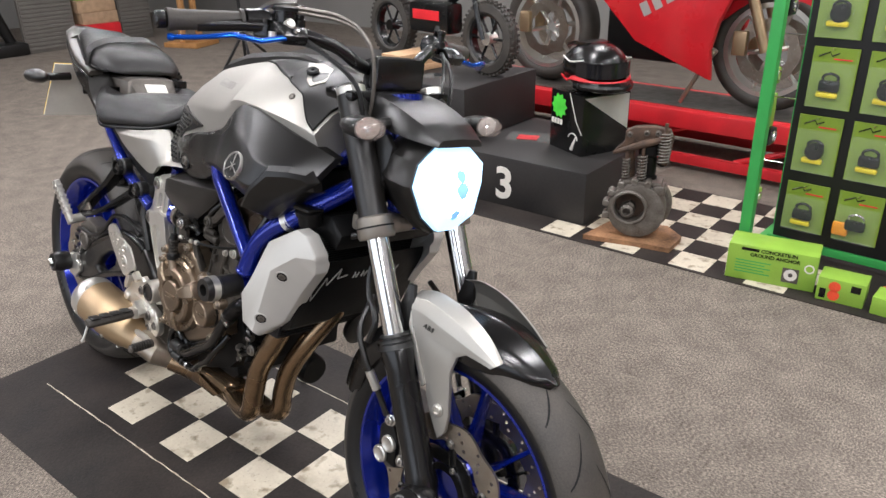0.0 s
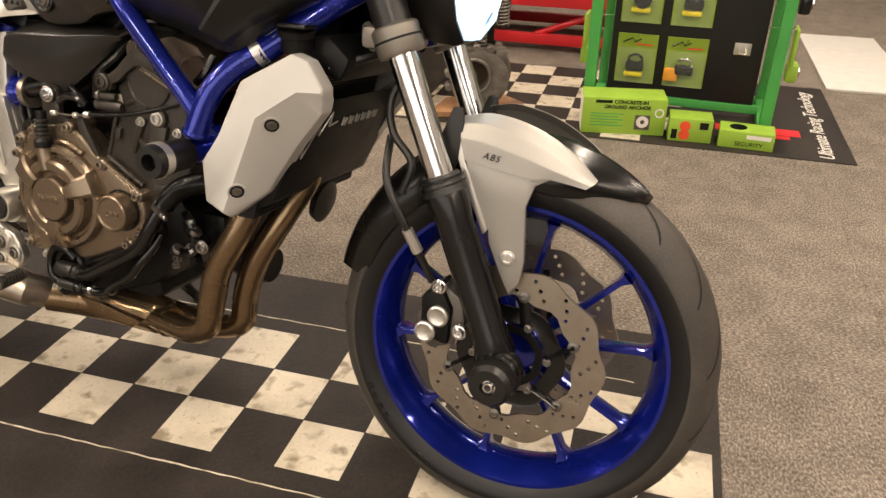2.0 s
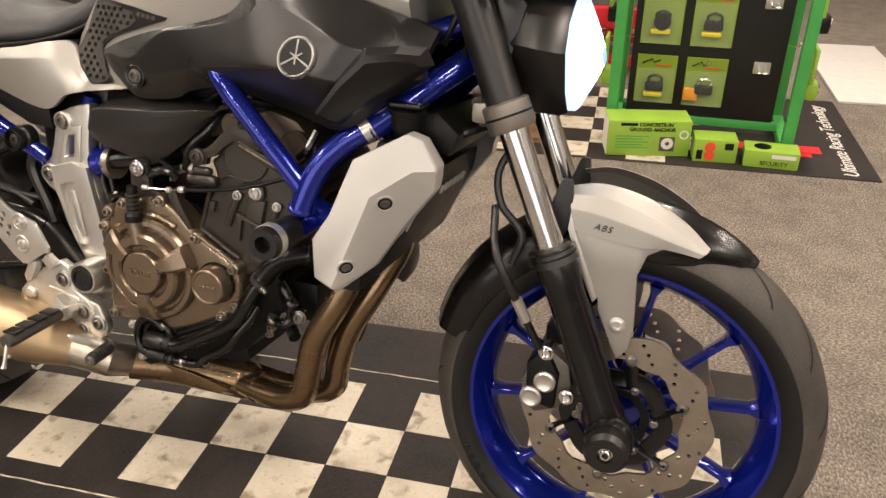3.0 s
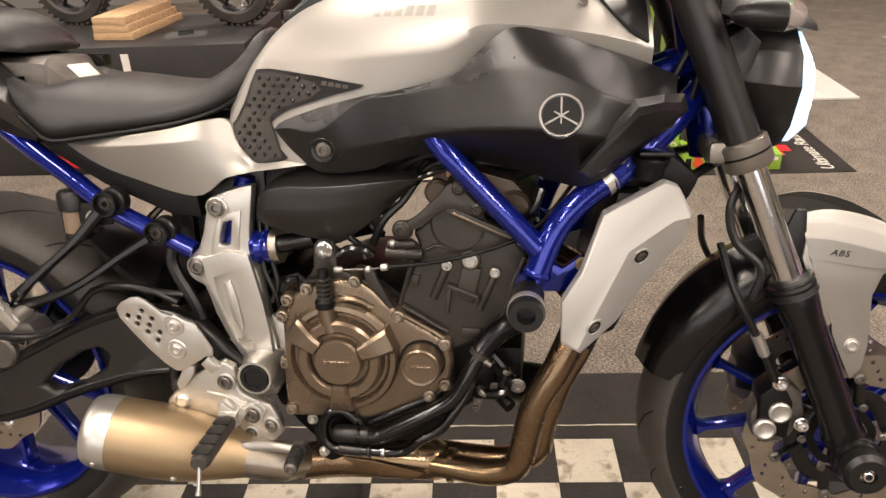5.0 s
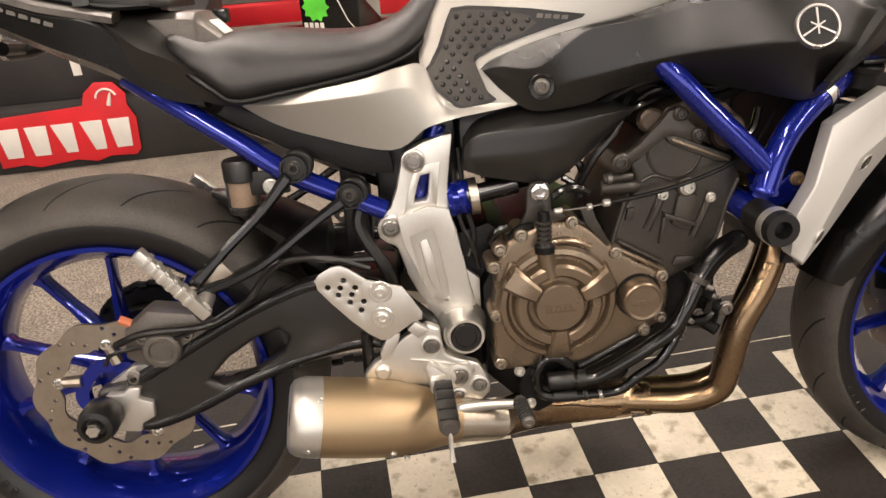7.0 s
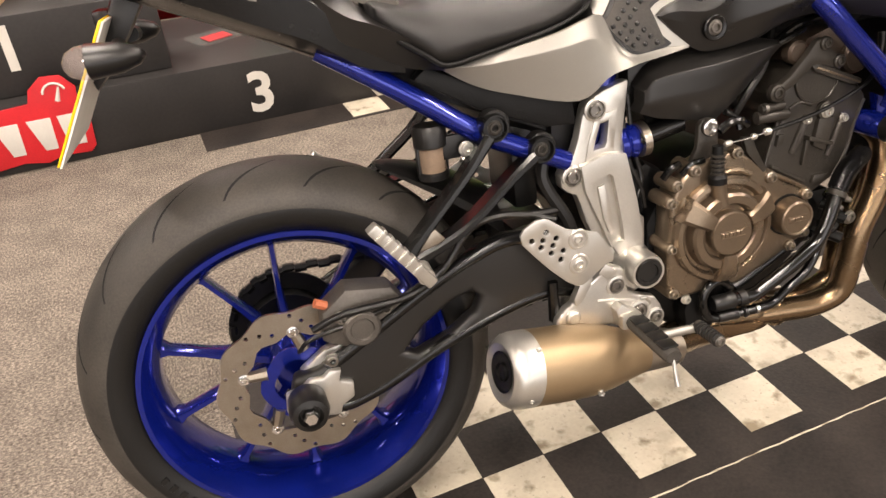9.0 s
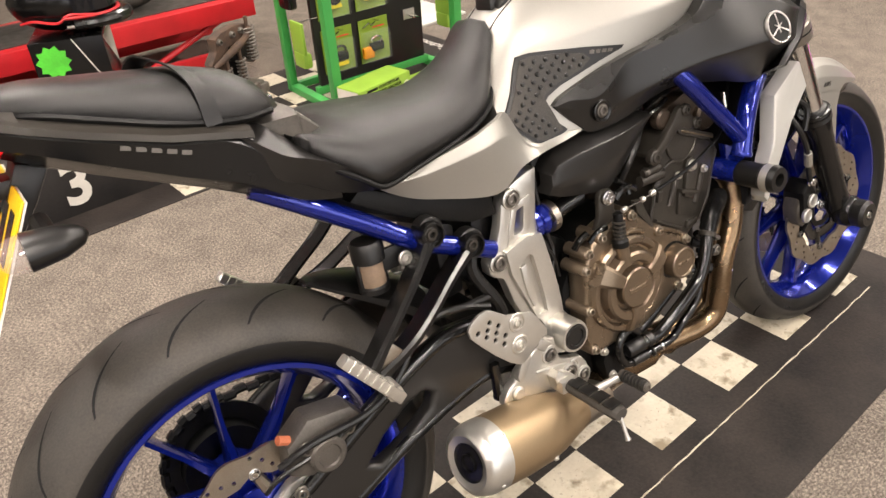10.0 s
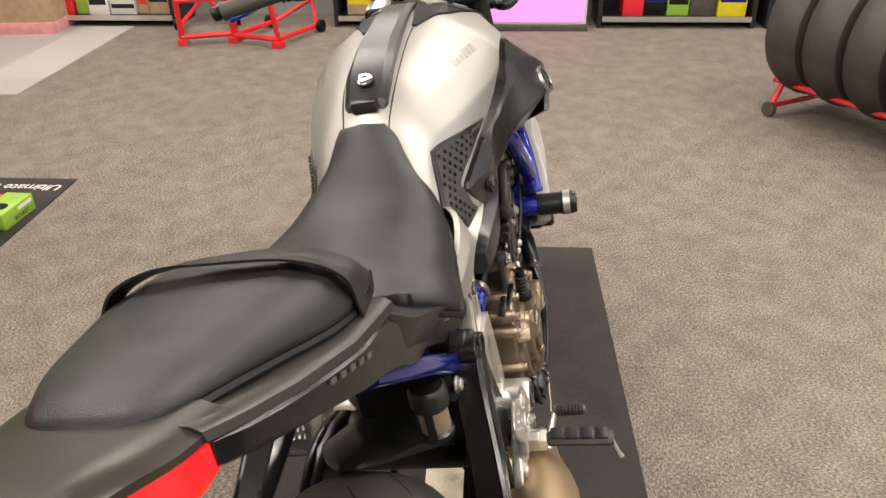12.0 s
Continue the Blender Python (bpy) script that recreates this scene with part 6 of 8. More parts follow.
part("hose_clip", lathe([(.0150, 0), (.0162, .001), (.0162, .008), (.0150, .009)], (.8695, -.1675, .4485), (.5, .12, .8), 20), ENGINE, h1)
bolt(h1, (.880, -.176, .4455), .0045, .010, (.8, -.2, -.4), BOLT)
h2 = part("coolant_hose", tube([(.683, -.162, .331), (.664, -.163, .3457), (.6445, -.164, .3443), (.6315, -.165, .3254), (.6336, -.168, .298), (.650, -.170, .2853), (.70, -.172, .2845), (.7528, -.175, .288), (.781, -.178, .3106), (.8124, -.178, .3317), (.832, -.175, .3577), (.8495, -.165, .3844), (.858, -.155, .405)], .0075, 12, 6), HOSE, eng)
part("hose_collar", tube([(.655, -.1703, .285), (.69, -.1718, .2846)], .0092, 14), MATTE, h2)
for x, z, mt in ((.70, .2847, MATTE), (.722, .2855, CHROME), (.765, .296, BOLT)):
    part("hose_clip", lathe([(.0082, 0), (.0092, .001), (.0092, .005), (.0082, .006)], (x, -.174, z), (1, 0, .1), 14), mt, h2)
part("coolant_pipe", tube([(.700, -.148, .3205), (.7355, -.15, .3393), (.787, -.15, .366), (.81, -.145, .378)], .0085, 12, 4), SATIN, eng)
part("oil_filter", lathe([(.034, 0), (.034, .06), (.03, .066), (.012, .066)], (.90, .0, .33), (1, 0, -.1), 24), DARK, eng, "black oil filter")
part("oil_cooler", box((.88, -.09, .36), (.93, .09, .43), .01), DARK, eng)
for x, z in ((.885, .42), (.90, .40), (.895, .365)):
    part("hose_stub", tube([(x, -.12, z), (x + .02, -.14, z - .01)], .010, 10), DARK, eng)
bolt(eng, (.925, -.142, .392), .009, .006)
part("throttle_body", tube([(.58, -.06, .60), (.70, -.06, .63)], .03, 16), DARK, eng)
part("throttle_body", tube([(.58, .06, .60), (.70, .06, .63)], .03, 16), DARK, eng)
tbk = part("intake_duct", tube([(.545, -.112, .59), (.62, -.115, .605)], .014, 14), SATIN, eng)
part("duct_clip", lathe([(.027, 0), (.027, .012)], (.552, -.105, .588), (1, 0, .1), 20), STEEL, tbk)
part("duct_bellows", lathe([(.025, 0), (.028, .008), (.024, .016), (.028, .024), (.024, .032)], (.52, -.1, .585), (1, 0, .1), 20), BLUEF, tbk)
for pts, r in (([(.54, -.10, .66), (.545, -.105, .58), (.555, -.11, .53), (.545, -.115, .50)], .004), ([(.53, -.10, .64), (.535, -.11, .56), (.55, -.115, .52), (.56, -.112, .48)], .0035),
               ([(.71, -.12, .60), (.73, -.13, .64), (.76, -.12, .67), (.79, -.10, .72)], .006), ([(.73, -.10, .70), (.80, -.12, .735), (.87, -.11, .72)], .006),
               ([(.40, -.11, .60), (.39, -.115, .56), (.42, -.12, .50), (.43, -.12, .47)], .010), ([(.25, -.12, .51), (.30, -.125, .525), (.36, -.125, .515), (.42, -.12, .51)], .006),
               ([(.70, -.11, .635), (.71, -.115, .625), (.715, -.11, .615), (.72, -.10, .61)], .006), ([(.74, -.09, .69), (.83, -.08, .71), (.92, -.09, .70), (1.0, -.07, .74)], .008)):
    part("loom", tube(pts, r, 8, 5), MATTE, eng)
part("coil_pack", box((.80, -.07, .735), (.90, .07, .775), .01), MATTE, eng)
part("battery_box", box((.42, -.085, .56), (.54, .085, .74), .015), MATTE, bike)
part("tank_base", box((.56, -.09, .70), (1.04, .09, .80), .02), MATTE, bike)
AIR_T = [(.547, .672, -.120), (.561, .691, -.118), (.581, .7014, -.116), (.623, .7103, -.114), (.67, .7112, -.114), (.7484, .7090, -.116), (.782, .7030, -.125)]
AIR_R = [(.546, .668, -.140), (.558, .6815, -.146), (.585, .6875, -.149), (.63, .690, -.151), (.68, .693, -.151), (.745, .700, -.146), (.784, .7005, -.132)]
AIR_M = [(.544, .650, -.142), (.556, .650, -.147), (.59, .650, -.150), (.63, .650, -.151), (.67, .655, -.150), (.725, .672, -.144), (.780, .696, -.132)]
AIR_B = [(.541, .636, -.134), (.566, .6255, -.136), (.593, .619, -.137), (.638, .609, -.137), (.664, .605, -.136), (.712, .6384, -.134), (.777, .692, -.128)]
for s in (1, -1):
    b = skin([AIR_T, AIR_R, AIR_M, AIR_B], 5, (1,), .03)
    part("airbox_cover", b if s > 0 else flip(b), GREYP, bike, "dark grey airbox side cover", smooth=40)
part("airbox", box((.54, -.1, .63), (.70, .1, .71), .02), MATTE, bike)

# cluttered fittings low at the front of the engine
for x, z, r in ((.865, .358, .006), (.890, .38, .006), (.862, .345, .005), (.893, .425, .005)):
    bolt(eng, (x, -.127, z), r, .007)
for pts, r in (([(.86, -.13, .37), (.90, -.135, .375), (.92, -.12, .40)], .008),
               ([(.885, -.13, .44), (.905, -.135, .415), (.90, -.13, .38)], .007)):
    part("fitting", tube(pts, r, 8, 5), HOSE, eng)
for x, z in ((.87, .373), (.905, .41)):
    part("hose_clip", lathe([(.0095, 0), (.0105, .001), (.0105, .006), (.0095, .007)], (x, -.134, z), (.6, 0, .8), 14), BOLT, eng)

# -- exhaust --
ex = part("exhaust_header", tube([(.93, -.04, .545), (.99, -.07, .535), (1.012, -.11, .50), (.985, -.132, .425), (.952, -.137, .36), (.938, -.138, .30), (.925, -.135, .252), (.885, -.125, .230), (.83, -.11, .225), (.78, -.095, .222)], .0215, 20, 6), PIPE, bike, "heat-stained bronze exhaust headers", smooth=60)
part("header_pipe", tube([(.93, .05, .545), (.99, .03, .54), (1.045, -.02, .51), (1.025, -.06, .445), (.985, -.08, .365), (.965, -.083, .30), (.955, -.08, .248), (.915, -.075, .225), (.86, -.07, .220), (.78, -.06, .22)], .0215, 20, 6), PIPE, ex, smooth=60)
part("header_flange", lathe([(.032, 0), (.032, .008)], (.93, -.04, .545), (1, -.2, -.1), 18), PIPE, ex)
part("collector", tube([(.81, -.085, .222), (.79, -.085, .221), (.72, -.085, .222), (.64, -.10, .225), (.58, -.13, .232)], [.026, .034, .036, .033, .03], 22, 4), PIPE, ex, smooth=60)
part("collector_clamp", lathe([(.027, 0), (.028, .003), (.028, .009), (.027, .012)], (.825, -.10, .222), (-1, 0, 0), 22), PIPE, ex)
part("heat_plate", plate([(.58, .232), (.66, .212), (.76, .208), (.78, .222), (.70, .238), (.62, .245)], -.128, -.122, .002), PIPE, ex)
MA = Vector((.277, -.202, .312))
MD = (Vector((.52, -.172, .262)) - MA).normalized()
mu = part("muffler", lathe([(.057, .018), (.0575, .03), (.058, .09), (.056, .14), (.050, .175), (.042, .205), (.034, .24)], MA, MD, 40), GOLD, bike, "short champagne-coloured muffler with a silver end cap", smooth=60)
part("end_cap", lathe([(.030, -.004), (.043, -.010), (.051, -.006), (.0555, .002), (.0575, .012), (.058, .034), (.056, .036)], MA, MD, 40), CAST, mu, "brushed silver end cap")
part("outlet", lathe([(.031, -.006), (.0315, -.0075), (.020, -.003), (.018, .03)], MA, MD, 28), SATIN, mu)
part("outlet_hole", lathe([(.0185, .004), (.001, .004)], MA, MD, 24), DARK, mu)
part("outlet_tip", tube([MA - MD * .009, MA + MD * .02], .014, 16, caps=False), DARK, mu)
part("link_pipe", tube([MA + MD * .24, MA + MD * .30, (.58, -.13, .235)], [.034, .030, .028], 20), STEEL, mu, "blued steel link pipe")
mx, my = frame_of(MD)
for h, a in ((.03, -.4), (.03, 2.2), (.15, -.5), (.17, -1.2)):
    d = math.cos(a) * mx + math.sin(a) * my
    if d.y > 0:
        d.y = -d.y
    bolt(mu, MA + MD * h + d * .0565, .0042, .004, d, CAST)
part("muffler_stay", plate([(.395, .33), (.43, .325), (.44, .29), (.41, .275), (.392, .30)], -.155, -.145, .003), CAST, mu)

# -- radiator --
rad = part("radiator", plate([(1.0, .46), (1.055, .69), (1.085, .69), (1.03, .46)], -.155, .155, .004), RADM, bike, "black finned radiator with silver side covers")
for s in (-1, 1):
    # outer face, folded front facet with the screws, and a turned-in top
    outer = [(1.034, .668, -.190), (1.1105, .7115, -.186), (1.130, .7035, -.178), (1.1495, .668, -.168), (1.149, .6585, -.168), (1.1235, .6605, -.192), (1.070, .6215, -.204), (1.0085, .474, -.196), (.984, .493, -.206), (.984, .553, -.212), (1.008, .592, -.207)]
    front_edge = [(1.146, .650, -.160), (1.1449, 0.6326, -.163), (1.1054, 0.5800, -.163), (1.0611, 0.5098, -.163), (1.012, .468, -.186)]
    rc2 = bmesh.new()
    ov = [rc2.verts.new((x, -s * y, z)) for x, z, y in outer]
    fv = [rc2.verts.new((x, -s * y, z)) for x, z, y in front_edge]
    rc2.faces.new(ov)
    for q in ((ov[4], fv[0], fv[1], ov[5]), (ov[5], fv[1], fv[2], ov[6]), (ov[6], fv[2], fv[3], ov[7]), (ov[7], fv[3], fv[4])):
        rc2.faces.new(q)
    bmesh.ops.recalc_face_normals(rc2, faces=rc2.faces[:])
    FT = tree_of(rc2)
    exr = bmesh.ops.extrude_face_region(rc2, geom=rc2.faces[:])
    for v in exr["geom"]:
        if isinstance(v, bmesh.types.BMVert):
            v.co.y -= s * .030
    bmesh.ops.recalc_face_normals(rc2, faces=rc2.faces[:])
    bmesh.ops.bevel(rc2, geom=[e for e in rc2.edges if len(e.link_faces) == 2 and e.calc_face_angle(0) > .25], offset=.0035, segments=2, affect="EDGES", profile=.6, clamp_overlap=True)
    cv = part("radiator_cover", rc2, TRIM_SILVER, rad, "silver plastic radiator side cover", smooth=22)
    for x, z in ((1.085, .614), (1.029, .512)):
        hit = FT.ray_cast(Vector((x, s, z)), Vector((0, -s, 0)))
        at, nr = hit[0], hit[1] if hit[1].y * s > 0 else -hit[1]
        part("screw_recess", lathe([(.0135, -.002), (.0135, .0012), (.0110, .0012), (.0100, -.001)], at, nr, 22), TRIM_SILVER, cv)
        part("screw_well", lathe([(.0102, -.001), (.0102, .0006), (.001, .0006)], at, nr, 20), DARK, cv)
        bolt(cv, at + nr * .0004, .0058, .002, nr, GREYM)
fins = bmesh.new()
for i in range(44):
    z = .465 + i * .005
    x = 1.0 + (z - .46) / .23 * .055
    add_box(fins, (x + .0285, -.15, z), (x + .0335, .15, z + .0015))
part("fin", fins, MATTE, rad, kind="stuff")
part("inner_cowl", plate([(1.02, .47), (1.075, .62), (1.115, .64), (1.11, .60), (1.06, .49)], -.15, .15, .006), DARK, rad)
part("filler_neck", lathe([(.022, 0), (.022, .02), (.026, .022), (.026, .03), (.02, .034)], (1.092, -.140, .712), (.1, -.25, 1), 20), DARK, rad)
part("cap_lever", box((1.078, -.172, .742), (1.122, -.136, .748), .002), SATIN, rad)
part("upper_duct", plate([(1.06, .69), (1.075, .725), (1.13, .735), (1.165, .705), (1.15, .672), (1.10, .69)], -.125, .125, .008), DARK, rad)
part("horn", lathe([(.035, 0), (.038, .012), (.02, .02)], (1.02, .06, .44), (1, 0, -.2), 24), MATTE, bike)

# pale scrawled marks on the cowl before the radiator
marks = [[(1.112, -.158, .618), (1.107, -.145, .60), (1.114, -.142, .624), (1.093, -.130, .559), (1.112, -.108, .608), (1.106, -.104, .59), (1.115, -.076, .622), (1.112, -.083, .602), (1.112, -.058, .606)]]
for i in range(6):
    y = -.045 + i * .021
    marks.append([(1.1125, y, .598), (1.1135, y + .006, .609), (1.1125, y + .008, .598), (1.1135, y + .016, .608)])
for m in marks:
    part("scrawl", tube([Vector(p) + Vector((.0015, 0, 0)) for p in m], .0016, 5), TRIM_GREY, rad)

# ---- the setting ----
def carpet(name):
    """Looped pile flecked with pale and dark yarn."""
    m = material(name, (0.27, 0.235, 0.205), 0.95, 0.0, 0.1, 1.3, 420, 0.0)
    nt = m.node_tree
    p = nt.nodes["Principled BSDF"]
    p.inputs["Specular IOR Level"].default_value = 0.15
    tc = nt.nodes.new("ShaderNodeTexCoord")
    info = nt.nodes.new("ShaderNodeObjectInfo")
    off = nt.nodes.new("ShaderNodeVectorMath")
    off.operation = "MULTIPLY_ADD"
    off.inputs[1].default_value = (1, 1, 1)
    comb = nt.nodes.new("ShaderNodeCombineXYZ")
    mul = nt.nodes.new("ShaderNodeMath")
    mul.operation = "MULTIPLY"
    mul.inputs[1].default_value = 37.0
    link(nt, info, "Random", mul, 0)
    link(nt, mul, 0, comb, "X")
    link(nt, tc, "Object", off, 0)
    link(nt, comb, "Vector", off, 2)
    mp = nt.nodes.new("ShaderNodeMapping")
    mp.inputs["Scale"].default_value = (1, 0.55, 1)
    link(nt, off, "Vector", mp, "Vector")
    a = nt.nodes.new("ShaderNodeTexNoise")
    a.inputs["Scale"].default_value, a.inputs["Detail"].default_value, a.inputs["Roughness"].default_value = 210, 6, 0.78
    c = nt.nodes.new("ShaderNodeTexNoise")
    c.inputs["Scale"].default_value, c.inputs["Detail"].default_value = 9.0, 7
    link(nt, mp, "Vector", a, "Vector")
    link(nt, tc, "Object", c, "Vector")
    ramp = nt.nodes.new("ShaderNodeValToRGB")
    e = ramp.color_ramp.elements
    e[0].position, e[0].color = 0.36, (0.058, 0.048, 0.040, 1)
    e[1].position, e[1].color = 0.65, (0.36, 0.31, 0.255, 1)
    mid = ramp.color_ramp.elements.new(0.50)
    mid.color = (0.158, 0.135, 0.113, 1)
    link(nt, a, "Fac", ramp, "Fac")
    mix = nt.nodes.new("ShaderNodeMix")
    mix.data_type, mix.blend_type = "RGBA", "MULTIPLY"
    mix.inputs["Factor"].default_value = 1.0
    r2 = nt.nodes.new("ShaderNodeMapRange")
    r2.inputs["From Min"].default_value, r2.inputs["From Max"].default_value = 0.30, 0.62
    r2.inputs["To Min"].default_value, r2.inputs["To Max"].default_value = 0.74, 1.06
    link(nt, c, "Fac", r2, "Value")
    link(nt, ramp, "Color", mix, "A")
    link(nt, r2, "Result", mix, "B")
    link(nt, mix, "Result", p, "Base Color")
    b = nt.nodes.new("ShaderNodeBump")
    b.inputs["Strength"].default_value, b.inputs["Distance"].default_value = 0.06, 0.001
    link(nt, a, "Fac", b, "Height")
    link(nt, b, "Normal", p, "Normal")
    return m


CARPET = carpet("flecked_carpet")
MATK = material("black_rubber_mat", (0.0075, 0.0062, 0.0060), 0.62, 0.0, 0.2, 7, 160, 0.5, tint=(0.036, 0.0285, 0.0245))


def stained(name):
    """Off-white print scuffed and blotched with brown stains, no two pieces alike."""
    m = material(name, (0.60, 0.545, 0.435), 0.5, 0.0, 0.12, 9, 120, 0.1, tint=(0.45, 0.395, 0.30))
    nt = m.node_tree
    p = nt.nodes["Principled BSDF"]
    tc = nt.nodes.new("ShaderNodeTexCoord")
    info = nt.nodes.new("ShaderNodeObjectInfo")
    mul = nt.nodes.new("ShaderNodeMath")
    mul.operation = "MULTIPLY"
    mul.inputs[1].default_value = 53.0
    comb = nt.nodes.new("ShaderNodeCombineXYZ")
    add = nt.nodes.new("ShaderNodeVectorMath")
    link(nt, info, "Random", mul, 0)
    link(nt, mul, 0, comb, "X")
    link(nt, mul, 0, comb, "Y")
    link(nt, tc, "Object", add, 0)
    link(nt, comb, "Vector", add, 1)
    old = p.inputs["Base Color"].links[0].from_node
    for noise in [n for n in nt.nodes if n.type == "TEX_NOISE"]:
        link(nt, add, "Vector", noise, "Vector")
    last = old
    for scale, lo, hi, colour, most in ((24, .54, .68, (0.17, 0.13, 0.075, 1), .85), (110, .62, .74, (0.12, 0.10, 0.075, 1), .55), (9, .56, .72, (0.30, 0.26, 0.20, 1), .6)):
        n = nt.nodes.new("ShaderNodeTexNoise")
        n.inputs["Scale"].default_value, n.inputs["Detail"].default_value = scale, 4
        link(nt, add, "Vector", n, "Vector")
        r = nt.nodes.new("ShaderNodeMapRange")
        r.inputs["From Min"].default_value, r.inputs["From Max"].default_value, r.inputs["To Max"].default_value = lo, hi, most
        link(nt, n, "Fac", r, "Value")
        mx = nt.nodes.new("ShaderNodeMix")
        mx.data_type = "RGBA"
        mx.inputs["B"].default_value = colour
        link(nt, r, "Result", mx, "Factor")
        link(nt, last, "Result", mx, "A")
        last = mx
    link(nt, last, "Result", p, "Base Color")
    return m


MATK.node_tree.nodes["Principled BSDF"].inputs["Specular IOR Level"].default_value = 0.25
TILEW = stained("dirty_white_print")
BOARD = material("black_board", (0.007, 0.0065, 0.007), 0.5, 0.0, 0.2, 6, 200, 0.1)
GREEN = material("green_powder_coat", (0.06, 0.36, 0.08), 0.35, 0.0, 0.08, 8, 300, 0.05)
LIME = material("lime_card", (0.28, 0.47, 0.05), 0.45, 0.0, 0.1, 10, 200, 0.05)
LIMED = material("olive_card", (0.20, 0.30, 0.02), 0.45, 0.0, 0.1, 10)
YEL = material("yellow_plastic", (0.75, 0.62, 0.01), 0.35)
ORANGE = material("orange_plastic", (0.85, 0.33, 0.01), 0.35)
REDP = material("red_paint", (0.55, 0.012, 0.018), 0.3, 0.0, 0.12, 6, 200, 0.03, coat=0.4)
REDL = material("red_lift_paint", (0.72, 0.022, 0.03), 0.38, 0.0, 0.15, 6)
WALLM = material("grey_wall", (0.25, 0.24, 0.225), 0.8, 0.0, 0.08, 2)
PLY = material("plywood", (0.62, 0.40, 0.22), 0.6, 0.0, 0.2, 12, 90, 0.1, aniso=(1, 6, 6))
PODT = material("podium_black", (0.010, 0.0095, 0.0095), 0.55, 0.0, 0.3, 4, 90, 0.15, tint=(0.026, 0.023, 0.022))
ALLOY = material("worn_alloy", (0.20, 0.185, 0.165), 0.5, 0.5, 0.3, 25, 200, 0.3, tint=(0.09, 0.075, 0.06))
RUST = material("rusty_iron", (0.14, 0.085, 0.055), 0.7, 0.5, 0.4, 30, 200, 0.4, tint=(0.05, 0.04, 0.035))
BLISTER = glass("blister_plastic", (0.8, 0.85, 0.8), 0.07, 0.05)
CLEARMAT = glass("clear_floor_mat", (0.75, 0.73, 0.70), 0.3, 0.35)
WHITEB = material("white_board", (0.62, 0.60, 0.56), 0.4, 0.0, 0.05)
PINK = glow("pink_display", (0.9, 0.25, 0.75), 0.6)
CARD = material("cardboard", (0.45, 0.30, 0.18), 0.8)

floor = tagged(part("floor", box((-8.7, -4, -.12), (5.2, 6.2, -.006)), CARPET), "grey-brown flecked carpet floor", kind="structure")
cell = bpy.data.meshes.new("carpet_tile")
b = box((-.2499, -.2499, -.012), (.2499, .2499, 0), .0008, None, 1)
b.to_mesh(cell)
b.free()
cell.materials.append(CARPET)
far = bmesh.new()
for i in range(-9, 19):
    for j in range(20):
        cx, cy = -4.12 + i * .5, -3.72 + j * .5
        if not (-3.3 < cx < 4.6 and -1.9 < cy < 5.2):
            add_box(far, (cx - .2499, cy - .2499, -.011), (cx + .2499, cy + .2499, 0))
            continue
        t = new("carpet_tile", cell)
        t.parent = floor
        t.matrix_basis = Matrix.Translation((-4.25 + i * .5 + .13, -3.77 + j * .5 + .05, random.uniform(-.0003, .0003))) @ pose(0, 0, 0, 0, 0, random.choice((0, 90, 180, 270)))
part("far_carpet_tile", far, CARPET, floor, kind="stuff")
for nm, lo, hi in (("wall_east", (4.75, -4.1, -.1), (4.9, 6.2, 2.8)), ("wall_north", (-8.7, 6.0, -.1), (4.9, 6.15, 2.8)), ("wall_west", (-8.8, -4.1, -.1), (-8.65, 6.15, 2.8)), ("wall_south", (-8.7, -4.15, -.1), (4.9, -4.0, 2.8))):
    wl = box(lo, hi) if nm != "wall_south" else add_box(add_box(add_box(box(lo, (hi[0], hi[1], .5)), (lo[0], lo[1], 2.45), hi), (lo[0], lo[1], .5), (-3.4, hi[1], 2.45)), (2.6, lo[1], .5), (hi[0], hi[1], 2.45))
    tagged(part(nm, wl, WALLM), "plain grey showroom wall", kind="structure")
tagged(part("ceiling", box((-8.8, -4.15, 2.8), (4.9, 6.15, 2.9)), material("ceiling_board", (0.32, 0.31, 0.29), 0.9, 0.0, 0.06, 3)), "plain grey ceiling", kind="structure")

win = tagged(new("window_1"), "wide shop window in a dark frame", kind="structure")
FRAMEM = material("dark_window_frame", (0.03, 0.03, 0.032), 0.4)
for x in (-3.37, -1.4, .6, 2.57):
    part("window_frame", box((x - .03, -4.10, .5), (x + .03, -4.04, 2.45), .004), FRAMEM, win)
for z in (.53, 2.42):
    part("window_frame", box((-3.4, -4.11, z - .03), (2.6, -4.03, z + .03), .004), FRAMEM, win)
for x in (-2.385, -.4, 1.585):
    pn = part("pane", box((x - .955, -4.075, .56), (x + .955, -4.069, 2.39)), glass("window_glass", (1, 1, 1), .02, .06), win)
    pn.visible_shadow = False

